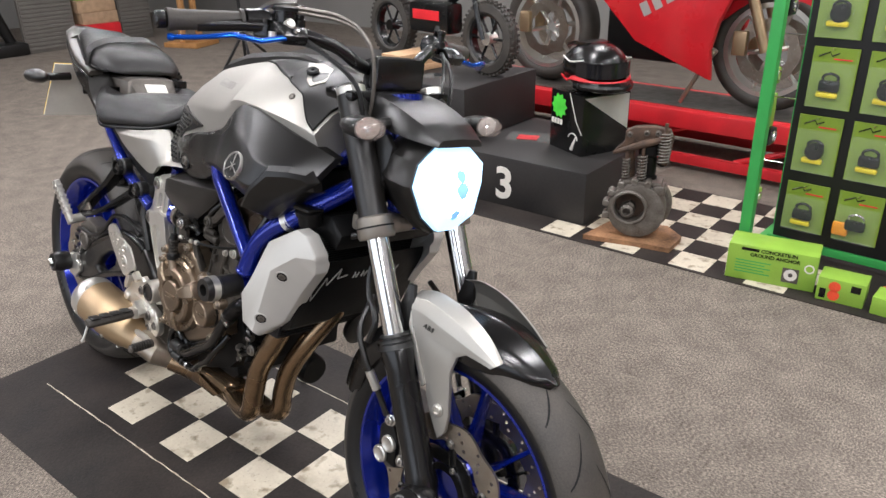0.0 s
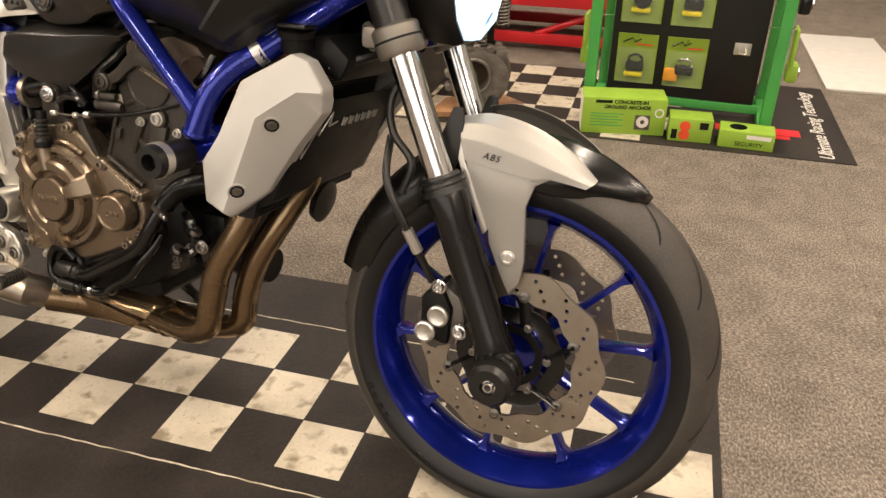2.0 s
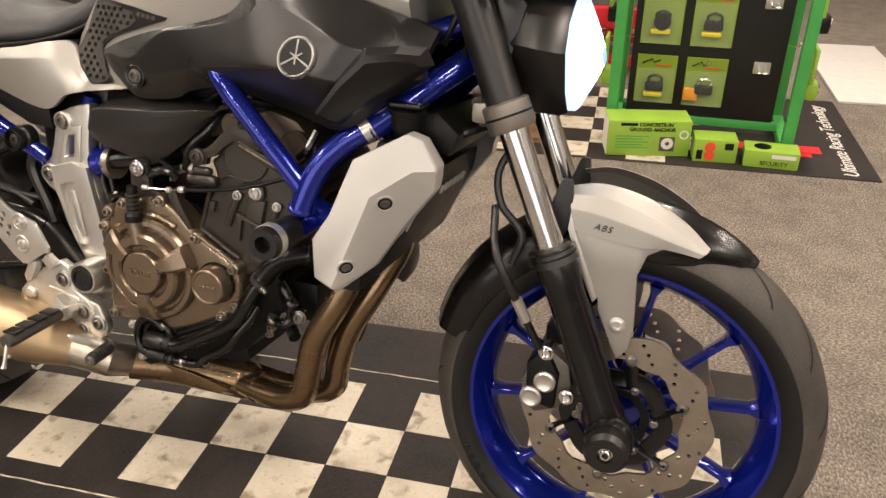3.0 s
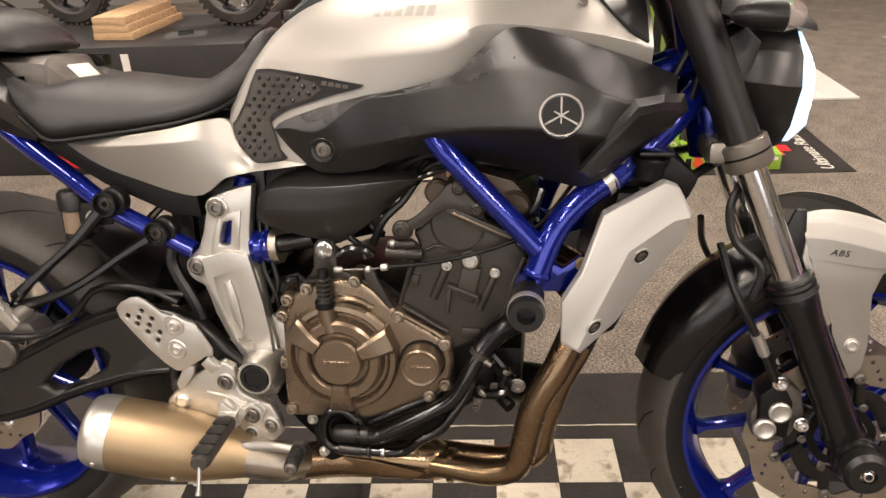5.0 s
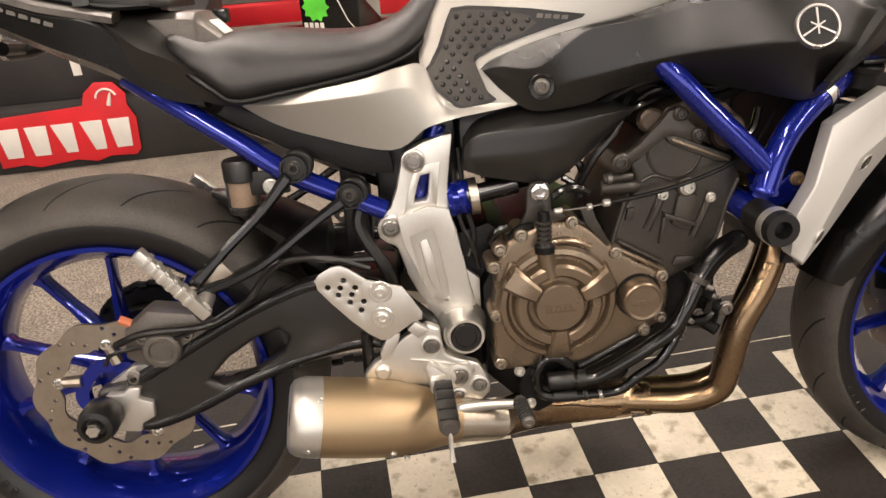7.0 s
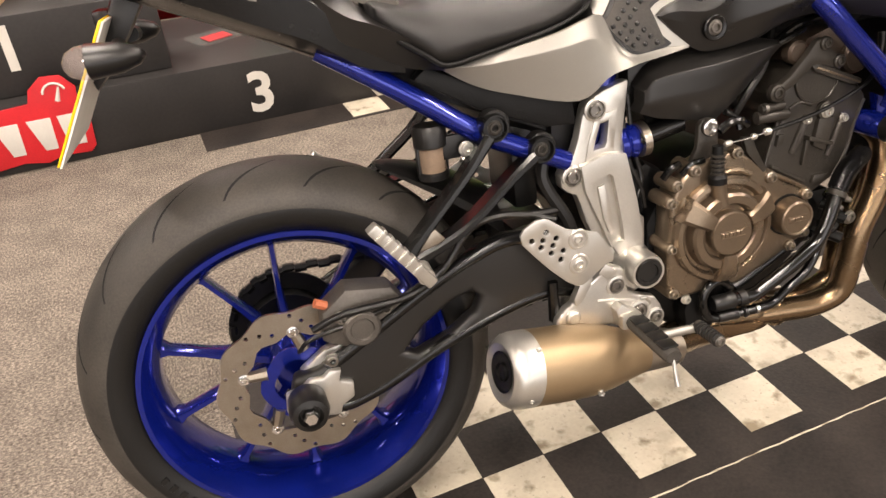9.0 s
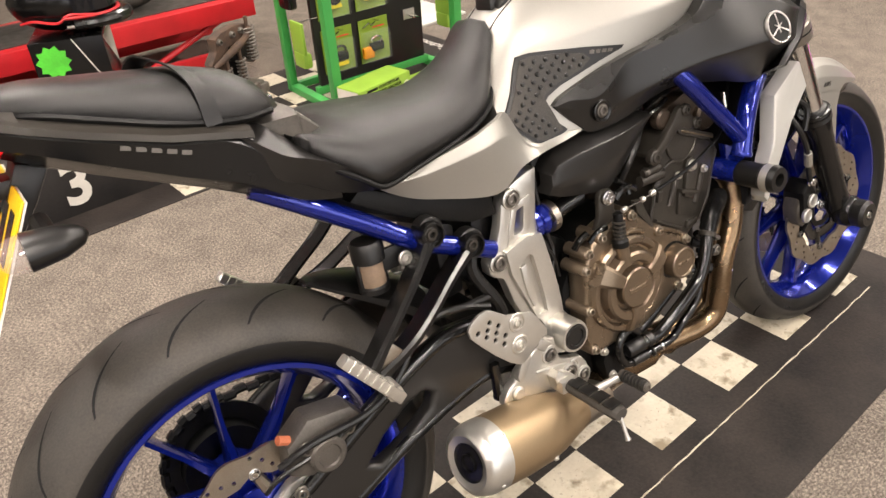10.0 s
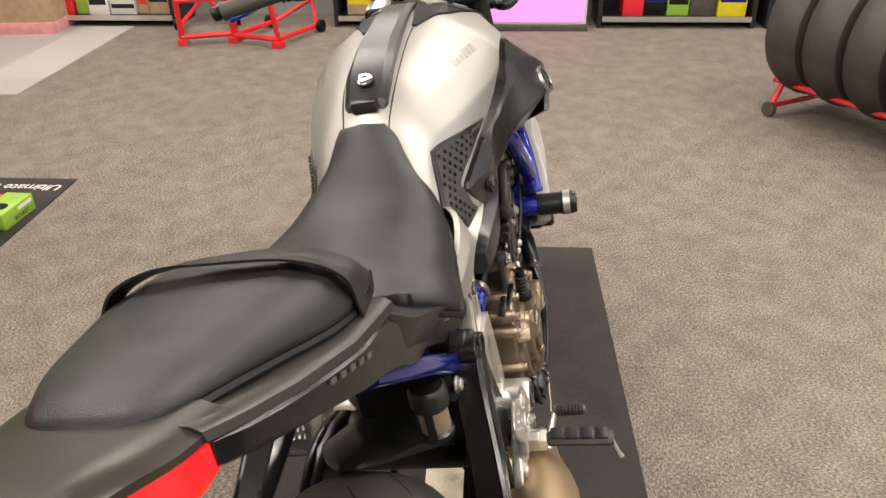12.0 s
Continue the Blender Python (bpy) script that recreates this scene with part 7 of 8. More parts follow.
# the mat under the motorcycle
mat1 = tagged(part("checkered_mat", box((-.645, -.232, 0), (1.265, .602, .0035), .0012, None, 1), MATK), "worn black rubber mat with a checkered strip under the motorcycle", "mat")
tile_me = bpy.data.meshes.new("tile")
b = box((.0008, .0008, 0), (.1242, .1242, .0012), .0004, None, 1)
b.to_mesh(tile_me)
b.free()
tile_me.materials.append(TILEW)
for i in range(-4, 10):
    for j in range(3):
        if (i + j) % 2 == 0 and not (i == -4 and j == 0):
            t = new("tile", tile_me)
            t.parent = mat1
            t.matrix_basis = Matrix.Translation((i * .125, j * .125, .003))
for y, x0, x1 in ((-.043, -.505, 1.10), (.419, -.505, 1.10)):
    rl = random.Random(int(y * 1000))
    pts = [(x0 + (x1 - x0) * k / 80, y + rl.uniform(-.0011, .0011), .0036) for k in range(81)]
    part("white_line", tube(pts, [rl.uniform(.0011, .0021) for _ in pts], 6, squash=.35), TILEW, mat1)
# second mat
mat2 = tagged(part("display_mat", box((-.5, 1.80, 0), (1.755, 2.68, .0035), .0012, None, 1), MATK), "black rubber mat with checkered print and white slogan", "mat")
t2 = bpy.data.meshes.new("tile")
b = box((.0008, .0008, 0), (.1422, .1422, .0012), .0004, None, 1)
b.to_mesh(t2)
b.free()
t2.materials.append(TILEW)
for i in range(8):
    for j in range(6):
        if (i + j) % 2 == 0:
            t = new("tile", t2)
            t.parent = mat2
            t.matrix_basis = Matrix.Translation((.035 + i * .1425, 1.815 + j * .1425, .003))
text_part("slogan", "Ultimate Racing Technology", .072, WHITE, mat2, Matrix.Translation((1.668, 2.21, .0043)) @ pose(0, 0, 0, 0, 0, 90), .0004, "white slogan letters", .2, .95)
part("red_print", box((1.30, 2.02, .0033), (1.60, 2.09, .0042), 0, None), REDL, mat2)
part("red_print", box((1.40, 1.98, .0034), (1.56, 2.015, .0043), 0, None), REDL, mat2)

# podium
pod = thing("podium", pose(0, 0, 0), "black three-step winners' podium with white numbers", "podium")
p3 = part("low_step", box((-2.05, 1.965, 0), (.16, 2.66, .235), .006), PODT, pod, "low step with a number three")
text_part("number", "3", .205, WHITE, p3, Matrix(((1, 0, 0, -.255), (0, 0, -1, 1.9635), (0, 1, 0, .105), (0, 0, 0, 1))), .001, "white painted number", bold=.005)
p1 = part("top_step", box((-2.05, 2.03, .236), (-.53, 2.66, .494), .006), PODT, pod, "top step with a number one")
text_part("number", "1", .20, WHITE, p1, Matrix(((1, 0, 0, -1.005), (0, 0, -1, 2.0285), (0, 1, 0, .385), (0, 0, 0, 1))), .001, "white painted number", bold=.005)
# red sign
sg = tagged(part("shop_sign", plate([(-1.33, .03), (-1.335, .18), (-1.30, .215), (-1.0, .23), (-.985, .275), (-.94, .31), (-.88, .305), (-.845, .26), (-.85, .22), (-.83, .17), (-.84, .05), (-.86, .03), (-.95, .035), (-1.0, .02), (-1.07, .035), (-1.2, .02), (-1.25, .035)], 1.958, 1.9495, .002), REDL), "glossy red shaped sign with white shapes leaning on the podium", "sign")
for k, (x0, sl) in enumerate(((-1.30, 0), (-1.205, 0), (-1.115, .02), (-1.015, .02), (-.92, 0))):
    part("sign_shape", plate([(x0 + sl, .065), (x0 + .055 + sl * .2, .065), (x0 + .065, .175), (x0 - .01, .175)], 1.9493, 1.947, .001), WHITE, sg)
arc = [(-.912 + .035 * math.cos(a), 1.948, .25 + .035 * math.sin(a)) for a in np.linspace(.3, 3.0, 9)]
part("sign_arc", tube(arc, .004, 6), WHITE, sg)
part("sign_needle", tube([(-.91, 1.948, .225), (-.895, 1.948, .27)], [.008, .003], 8), WHITE, sg)

# display stand: board between two green posts
SB = pose(1.14, 1.99, 0, 0, 0, -3)
stand = thing("display_stand", SB, "green steel display stand with a black board hung with security locks", "stand")
part("board", box((-.28, .198, .06), (.28, .222, 1.75), .003), BOARD, stand, "black display board")
for s in (-1, 1):
    post = part("post", box((s * .32 - .02, -.02, .0), (s * .32 + .02, .02, 1.8), .004), GREEN, stand, "green powder-coated post")
    part("foot", box((s * .32 - .02, .021, .0), (s * .32 + .02, .379, .035), .004), GREEN, post)
    part("back_post", box((s * .32 - .018, .38, .0), (s * .32 + .018, .416, 1.7), .004), GREEN, post)
part("rail", box((-.30, .386, .0), (.30, .412, .035), .004), GREEN, stand)
part("rail", box((-.30, .195, .025), (.30, .225, .058), .004), GREEN, stand)


def blister(x, z, w, h, kind, back=False):
    y = .196 if not back else .224
    d = -1 if not back else 1
    c = thing("lock_pack", SB @ Matrix.Translation((x, y + d * .004, z)) @ pose(0, 0, 0, 0, 0, 0 if not back else 180), "green carded lock in a clear blister pack hanging on the board", "lock pack", "lock packs on the stand")
    part("card", box((-w / 2, -.002, -h / 2), (w / 2, .002, h / 2), .0006, None, 1), LIMED, c, "lime green printed card")
    part("blister", box((-w / 2 + .006, -.034, -h / 2 + .006), (w / 2 - .006, -.0025, h / 2 - .05), .008), BLISTER, c, "clear plastic blister")
    body = YEL if kind < 2 else ORANGE
    lk = part("lock", box((-.040, -.028, -.066), (.032, -.006, -.046), .008) if kind < 2 else box((-.075, -.028, -.07), (-.02, -.006, -.02), .008), body, c, "yellow lock body")
    part("lock_case", box((-.036, -.030, -.044), (.034, -.006, -.004), .010) if kind != 1 else lathe([(.030, -.030), (.032, -.026), (.032, -.010), (.029, -.006)], (.0, 0, -.020), n=24), SATIN, lk)
    part("shackle", tube([(-.024, -.018, -.006), (-.024, -.018, .010), (0, -.018, .020), (.024, -.018, .010), (.024, -.018, -.006)], .0050, 8, 4), SATIN if kind < 2 else CHROME, lk)
    for e in (-1, 1):
        part("blister_rim", tube([(e * (w / 2 - .006), -.004, -h / 2 + .008), (e * (w / 2 - .006), -.004, h / 2 - .008)], .0016, 6), BLISTER, c)
    part("print", tube([(-w / 2 + .02, -.0026, h / 2 - .034), (-.02, -.0026, h / 2 - .016), (-.012, -.0026, h / 2 - .03), (.012, -.0026, h / 2 - .018)], .0028, 6), SATIN, c)
    part("print", box((-.005, -.0029, h / 2 - .042), (w / 2 - .02, -.0022, h / 2 - .037)), REDL, c)
    part("card_edge", box((-w / 2 + .002, -.0095, -h / 2 + .002), (w / 2 - .002, -.0025, -h / 2 + .006), .001, None, 1), BLISTER, c)
    part("hang_hook", tube([(0, 0, h / 2 - .005), (0, -.05, h / 2 - .003), (0, -.058, h / 2 + .006)], .002, 6), CHROME, c)
    return c


for col, x in enumerate((-.178, .008)):
    for row, z in enumerate((.20, .445, .69, .935, 1.18)):
        blister(x + (.008 if row == 2 else 0), z, .152, .19 if row < 1 else .215, 2 if (col, row) == (1, 0) else (row + col) % 2)
for x in (-.18, .0, .18):
    for z in (.28, .55, .85, 1.15):
        blister(x, z, .15, .2, 1, True)
hk = thing("hook", SB @ Matrix.Translation((.205, .197, .27)), "empty chrome display hook on the board", "hook", "hooks on the stand")
part("hook_plate", box((-.03, -.006, -.022), (.03, 0, .022), .002), CAST, hk)
part("hook_wire", tube([(-.012, -.004, 0), (-.012, -.06, -.004), (.012, -.06, -.004), (.012, -.004, 0)], .003, 6), CHROME, hk)
copy_thing(hk, SB @ Matrix.Translation((.205, .197, .51)))
copy_thing(hk, SB @ Matrix.Translation((.205, .197, .75)))
# hanging packs at the stand's ends
for s in (-1, 1):
    for k, z in enumerate((.27, .50, .74, .98)):
        hp = thing("glove_pack", SB @ Matrix.Translation((s * .375, .16 + .06 * (k % 2), z)) @ pose(0, 0, 0, 0, 0, 90), "bright green and black packaged chain hanging from the stand", "pack", "packs at the stand ends")
        part("pack_card", box((-.05, -.006, -.03), (.05, .006, .10), .003), LIME, hp)
        part("pack_body", box((-.045, -.03, -.09), (.045, .012, -.025), .014), SATIN if k % 2 else LIME, hp)
        part("hang_hook", tube([(0, 0, .095), (0, s * .10, .097)], .0025, 6), CHROME, hp)
        part("pack_ring", lathe([(.016, -.036), (.02, -.036), (.02, -.03), (.016, -.03)], (0, 0, -.055), n=16, closed=True), CHROME, hp)

# boxes on the mat
def carton(x, y, w, d, h, yaw, label):
    c = thing("carton", pose(x, y, .0045, 0, 0, yaw), label, "box", "boxes before the stand")
    part("carton_body", box((-w / 2, -d / 2, 0), (w / 2, d / 2, h), .003), LIME, c)
    return c


c1 = carton(.955, 1.925, .30, .13, .135, 9, "large green printed carton for a ground anchor on the mat")
for words, x, z in (("CONCRETE-IN", .022, .121), ("GROUND ANCHOR", .010, .102)):
    text_part("words", words, .0185, SATIN, c1, Matrix(((1, 0, 0, x), (0, 0, -1, -.0662), (0, 1, 0, z), (0, 0, 0, 1))), .0003, "black printed words", bold=.0006)
part("brand_bar", box((-.105, -.0656, .1155), (-.045, -.0649, .1265)), SATIN, c1)
part("white_side", box((-.1512, -.06, .004), (-.1499, .06, .13)), WHITE, c1)
part("picture", box((.04, -.0658, .02), (.095, -.0649, .075)), GREYM, c1)
part("anchor_print", lathe([(.008, -.0668), (.022, -.0668), (.022, -.066), (.008, -.066)], (.068, 0, .05), n=18, closed=True), WHITE, c1)
for i in range(5):
    part("print_line", box((-.12, -.0657, .03 + i * .011), (.0 - .02 * (i % 2), -.0649, .034 + i * .011)), GREEN, c1)
part("ring_print", lathe([(.012, -.0662), (.017, -.0662), (.017, -.0653), (.012, -.0653)], (.125, 0, .085), n=16, closed=True), WHITE, c1)
c2 = carton(1.20, 1.90, .15, .10, .085, 3, "small green carton with orange pictures on the mat")
for x, z in ((-.01, .058), (-.01, .026)):
    part("orange_print", lathe([(.019, 0), (.019, .0006)], (x - .01, -.0502, z), (0, -1, 0), 18), material("orange_red", (.85, .09, .03), .5), c2)
part("print_bar", box((-.065, -.0508, .01), (-.045, -.0499, .045)), SATIN, c2)
part("print_bar", box((.03, -.0508, .05), (.06, -.0499, .075)), SATIN, c2)
c3 = carton(1.395, 1.885, .185, .10, .062, -3, "flat green security carton on the mat")
text_part("words", "SECURITY", .021, SATIN, c3, Matrix(((1, 0, 0, .01), (0, 0, -1, -.0512), (0, 1, 0, .018), (0, 0, 0, 1))), .0003, "black printed word")
part("lock_print", lathe([(.03, 0), (.03, .0006)], (-.03, 0, .0622), (0, 0, 1), 18), SATIN, c3)
part("print_bar", box((.0, -.0508, .038), (.08, -.0499, .052)), WHITE, c3)

# old brake hub and spring legs on a plywood base
hub = thing("worn_suspension_unit", pose(.39, 1.98, .0045, 0, 0, 18) @ Matrix.Scale(1.2, 4), "rusty old brake hub with twin springs standing on plywood", "machine part")
BOARD = material("stained_orange_board", (0.40, 0.21, 0.10), 0.6, 0.0, 0.35, 12, 120, 0.15)
part("base_board", loft([[Vector((x, y, z)) for x, y in ((-.165, -.075), (-.10, .075), (.10, .095), (.155, .01), (.125, -.105), (.0, -.085))] for z in (0, .016, .0165)]), BOARD, hub, "stained orange plywood base", smooth=10)


def circle(cx, cz, r, n=36):
    return [(cx + r * math.cos(2 * math.pi * k / n), cz + r * math.sin(2 * math.pi * k / n)) for k in range(n)]


drum = part("crankcase", framed(circle(0, .112, .094), [circle(-.022, .124, .050, 28)], -.050, .028, .006), ALLOY, hub, "worn grey metal casing with an open round window", smooth=40)
part("window_rim", lathe([(.050, -.046), (.050, -.058), (.056, -.060), (.060, -.056), (.060, -.046)], (-.022, 0, .124), n=32, closed=True), ALLOY, drum)
part("window_floor", lathe([(.052, -.004), (.030, -.006), (.001, -.006)], (-.022, 0, .124), n=28), RUST, drum)
part("flywheel", lathe([(.040, .024), (.092, .026), (.098, .032), (.098, .052), (.090, .056), (.02, .056)], (.012, 0, .1155), n=40), ALLOY, drum)
part("crank_boss", lathe([(.026, -.004), (.024, -.040), (.017, -.046), (.013, -.046), (.012, -.030)], (-.030, 0, .104), n=20), ALLOY, drum)
part("crank_web", plate([(-.050, .098), (-.036, .130), (-.020, .138), (-.006, .124), (-.008, .100), (-.028, .088)], -.030, -.006, .004), ALLOY, drum)
for a in (72, 97, 122, 147, 170, 194):
    c_, s_ = math.cos(radians(a)), math.sin(radians(a))
    part("lug", lathe([(.009, -.052), (.013, -.048), (.014, -.016), (.010, -.012)], (.101 * c_, 0, .112 + .101 * s_), n=12), ALLOY, drum)
part("barrel_flange", box((-.052, -.038, .196), (.075, .040, .214), .006), ALLOY, hub)
part("flange_block", box((.048, -.045, .172), (.088, .02, .205), .008), ALLOY, hub)
for x, y, z0, z1, r in ((-.046, -.022, .215, .285, .011), (.006, -.026, .215, .300, .014), (.070, -.012, .275, .378, .019)):
    lg = part("push_rod", tube([(x, y, z0 - .004), (x, y, z1 + .03)], .006, 8), RUST, hub)
    n_ = int((z1 - z0) / .0095)
    part("coil", tube([(x + r * math.cos(a), y + r * math.sin(a), z0 + (z1 - z0) * a / (2 * math.pi * n_)) for a in np.linspace(0, 2 * math.pi * n_, n_ * 12)], .0030, 5), ALLOY, lg)
part("barrel", lathe([(.030, .212), (.032, .222), (.026, .226), (.026, .29), (.036, .30), (.036, .33), (.028, .336)], (.022, .012, 0), (0, 0, 1), 24), DARK, hub, "black finned barrel")
part("rocker_post", tube([(-.034, .008, .214), (-.036, .008, .30), (-.020, .006, .345)], [.016, .013, .016], 10, 4), RUST, hub)
part("rocker_bracket", plate([(-.092, .302), (-.050, .296), (-.036, .318), (-.022, .338), (.045, .332), (.060, .268), (.082, .262), (.090, .300), (.096, .356), (.082, .384), (.03, .392), (-.03, .386), (-.058, .372), (-.060, .336)], -.006, .030, .006), RUST, hub, "rusty rocker bracket")
part("rocker_arm", tube([(-.092, -.018, .300), (-.045, -.022, .318), (.004, -.026, .338), (.050, -.020, .352), (.074, -.014, .376)], [.006, .010, .013, .010, .008], 10, 4), RUST, hub)
for x, z in ((-.044, .362), (.01, .370), (.046, .372)):
    bolt(hub, (x, -.006, z), .008, .010, (0, -1, 0), ALLOY)

# helmet box and helmet on the podium step
hb = thing("helmet_carton", pose(-.035, 2.33, .2352, 0, 0, -24), "black printed helmet carton with a green star sticker", "box")
part("carton_body", box((-.12, -.13, 0), (.12, .13, .27), .003), SATIN, hb)
star = [((.045 if k % 2 else .058) * math.cos(a), (.045 if k % 2 else .058) * math.sin(a)) for k, a in enumerate(np.linspace(0, 2 * math.pi, 21)[:-1])]
part("star_sticker", plate([(-.055 + x, .20 + z) for x, z in star], -.1315, -.1305), material("neon_sticker", (.12, .75, .05), .5), hb)
for i in range(4):
    part("print_bar", box((-.11 + i * .022, -.1312, .115), (-.094 + i * .022, -.1302, .14)), WHITE, hb)
wsd = bmesh.new()
wsd.faces.new([wsd.verts.new(p) for p in ((.1206, -.125, .262), (.1206, .125, .262), (.1206, .125, .10))])
bmesh.ops.extrude_face_region(wsd, geom=wsd.faces[:])
part("white_side", wsd, WHITE, hb)
part("dial_print", tube([(.055 + .035 * math.cos(a), -.1308, .06 + .035 * math.sin(a)) for a in np.linspace(.2, 2.8, 8)], .003, 6), WHITE, hb)
part("dial_needle", tube([(.05, -.1308, .02), (.075, -.1308, .08)], [.009, .003], 8), WHITE, hb)
part("line_print", tube([(.02, -.1306, .27), (.075, -.1306, .15), (.118, -.1306, .10)], .002, 5), WHITE, hb)
he = thing("helmet", pose(-.03, 2.34, .5055, 0, 0, -35) @ Matrix.Diagonal((1.12, 1.12, .92, 1)), "black full-face helmet with red visor trim on its carton", "helmet")
hm = bmesh.new()
bmesh.ops.create_uvsphere(hm, u_segments=36, v_segments=22, radius=1)
for v in hm.verts:
    x, y, z = v.co
    v.co = Vector((x * .155 + (.025 if x > 0 and z < 0 else 0) * abs(z), y * .12, .115 + z * .115 + (.01 * x if z > 0 else 0)))
    if v.co.z < .012:
        v.co.z = .012
part("shell", hm, SATIN, he, "glossy black shell", smooth=60)
vis = bmesh.new()
prev = None
for k in range(17):
    a = -1.15 + 2.3 * k / 16
    pair = [vis.verts.new((.162 * math.cos(a) + .006, .128 * math.sin(a), z)) for z in (.085, .155)]
    if prev:
        vis.faces.new((prev[0], pair[0], pair[1], prev[1]))
    prev = pair
for s in (-1, 1):
    part("graphic", tube([(.10, s * .102, .165), (.03, s * .122, .150), (-.03, s * .121, .165), (-.09, s * .096, .15)], .0035, 6, 4), WHITE, he)
    part("graphic", tube([(.13, s * .085, .07), (.06, s * .120, .085), (.02, s * .125, .06), (-.05, s * .117, .07), (-.10, s * .09, .055)], .005, 6, 4), REDL, he)
part("chin_bar", tube([(.165 * math.cos(a) + .018, .112 * math.sin(a), .045) for a in np.linspace(-1.3, 1.3, 14)], [.018 + .006 * math.cos(a) for a in np.linspace(-1.3, 1.3, 14)], 10), SATIN, he)
part("spoiler", loft([[Vector((x, y * w, z + d)) for y in (-1, -.5, .5, 1)] + [Vector((x, y * w, z + d - .014)) for y in (1, .5, -.5, -1)] for x, w, z, d in ((.02, .05, .225, .003), (-.07, .065, .215, .010), (-.145, .055, .185, .016))]), SATIN, he)
part("visor", vis, material("dark_visor", (.01, .01, .012), .08), he)
for z, r in ((.078, 1.03), (.045, 1.02)):
    part("red_trim" if z > .05 else "grey_trim", tube([(.160 * r * math.cos(a), .126 * r * math.sin(a), z - .012 * math.cos(a)) for a in np.linspace(-1.3, 1.3, 16)], .006, 6), REDL if z > .05 else GREYM, he)
fl2 = thing("leaflet_pack", pose(-.33, 2.30, .2352, 0, 0, 20), "clear packet with a red printed leaflet on the podium", "packet")
part("packet", box((-.11, -.07, 0), (.11, .07, .012), .004), BLISTER, fl2)
part("leaflet", box((-.06, -.04, .003), (.04, .03, .007)), REDL, fl2)
wd = thing("plywood_offcuts", pose(-1.06, 2.36, .4945, 0, 0, -8), "stack of pale plywood offcuts on the podium", "wood")
for k in range(3):
    part("offcut", box((-.085 + k * .004, -.21, k * .030), (.085 - k * .010, .21 - k * .02, k * .030 + .0295), .002), PLY, wd)
wd2 = thing("wood_block", pose(-.17, 2.42, .2352, 0, 0, 15), "pale wooden block on the podium step", "wood")
part("block", box((-.08, -.05, 0), (.08, .05, .07), .003), PLY, wd2)
pk = thing("parts_packet", pose(-.81, 2.20, .4945, 0, 0, 10), "clear packet of small metal parts on the podium", "packet")
part("packet", box((-.08, -.05, 0), (.08, .05, .01), .004), BLISTER, pk)
part("fitting", tube([(-.03, 0, .01), (.03, .01, .012)], .009, 8), DARK, pk)


def mini_bike(m, label, trim):
    t = thing("balance_bike", m, label, "bike")
    for x in (0, .77):
        w = part("wheel", lathe([(.12, -.028), (.13, -.036), (.165, -.03), (.178, 0), (.165, .03), (.13, .036), (.12, .028)], (x, 0, .178), n=44, closed=True), RUBBER, t)
        part("wheel_rim", lathe([(.108, -.02), (.122, -.028), (.122, .028), (.108, .02)], (x, 0, .178), n=40, closed=True), SATIN, w)
        kn = bmesh.new()
        for k in range(40):
            a = 2 * math.pi * k / 40
            mm = Matrix(((-math.sin(a), 0, math.cos(a), x + .174 * math.cos(a)), (0, 1, 0, 0), (math.cos(a), 0, math.sin(a), .178 + .174 * math.sin(a)), (0, 0, 0, 1)))
            for y in (-.02, .0, .02):
                add_box(kn, (-.006, y - .007, -.004), (.006, y + .007, .007), 0, mm @ Matrix.Translation((.004 * (y > 0), 0, 0)))
        part("tread_block", kn, RUBBER, w, kind="stuff")
        part("hub", lathe([(.03, -.03), (.03, .03)], (x, 0, .178), n=18), CAST if x else SATIN, w)
        for k in range(6):
            a = math.pi * k / 3
            part("spoke", tube([(x + .025 * math.cos(a), 0, .178 + .025 * math.sin(a)), (x + .112 * math.cos(a), 0, .178 + .112 * math.sin(a))], .007, 6), SATIN, w)
    part("frame_beam", tube([(0, .05, .178), (.24, .05, .20), (.40, .04, .30), (.62, .02, .42)], .018, 10, 4), SATIN, t)
    part("battery_case", box((.21, -.06, .17), (.52, .06, .33), .03), SATIN, t)
    part("fork", tube([(.77, -.05, .178), (.68, -.05, .46), (.63, -.03, .56)], .013, 8), SATIN, t)
    part("fork", tube([(.77, .05, .178), (.68, .05, .46), (.63, .03, .56)], .013, 8), SATIN, t)
    part("bar", tube([(.59, -.25, .63), (.62, -.08, .60), (.62, .08, .60), (.59, .25, .63)], .011, 8, 4), SATIN, t)
    part("seat", box((.0, -.06, .37), (.27, .06, .42), .02), VINYL, t)
    part("mud_flap", box((-.12, -.05, .40), (.05, .05, .415), .006), trim, t)
    part("side_flash", box((.25, -.064, .24), (.46, -.0605, .29), .002), trim, t)
    part("stem", tube([(.645, 0, .40), (.62, 0, .60)], .02, 8), trim, t)
    return t


mini_bike(pose(-1.396, 2.52, .4945, 0, 0, -10), "small black electric balance bike with red trim on the podium", REDL)

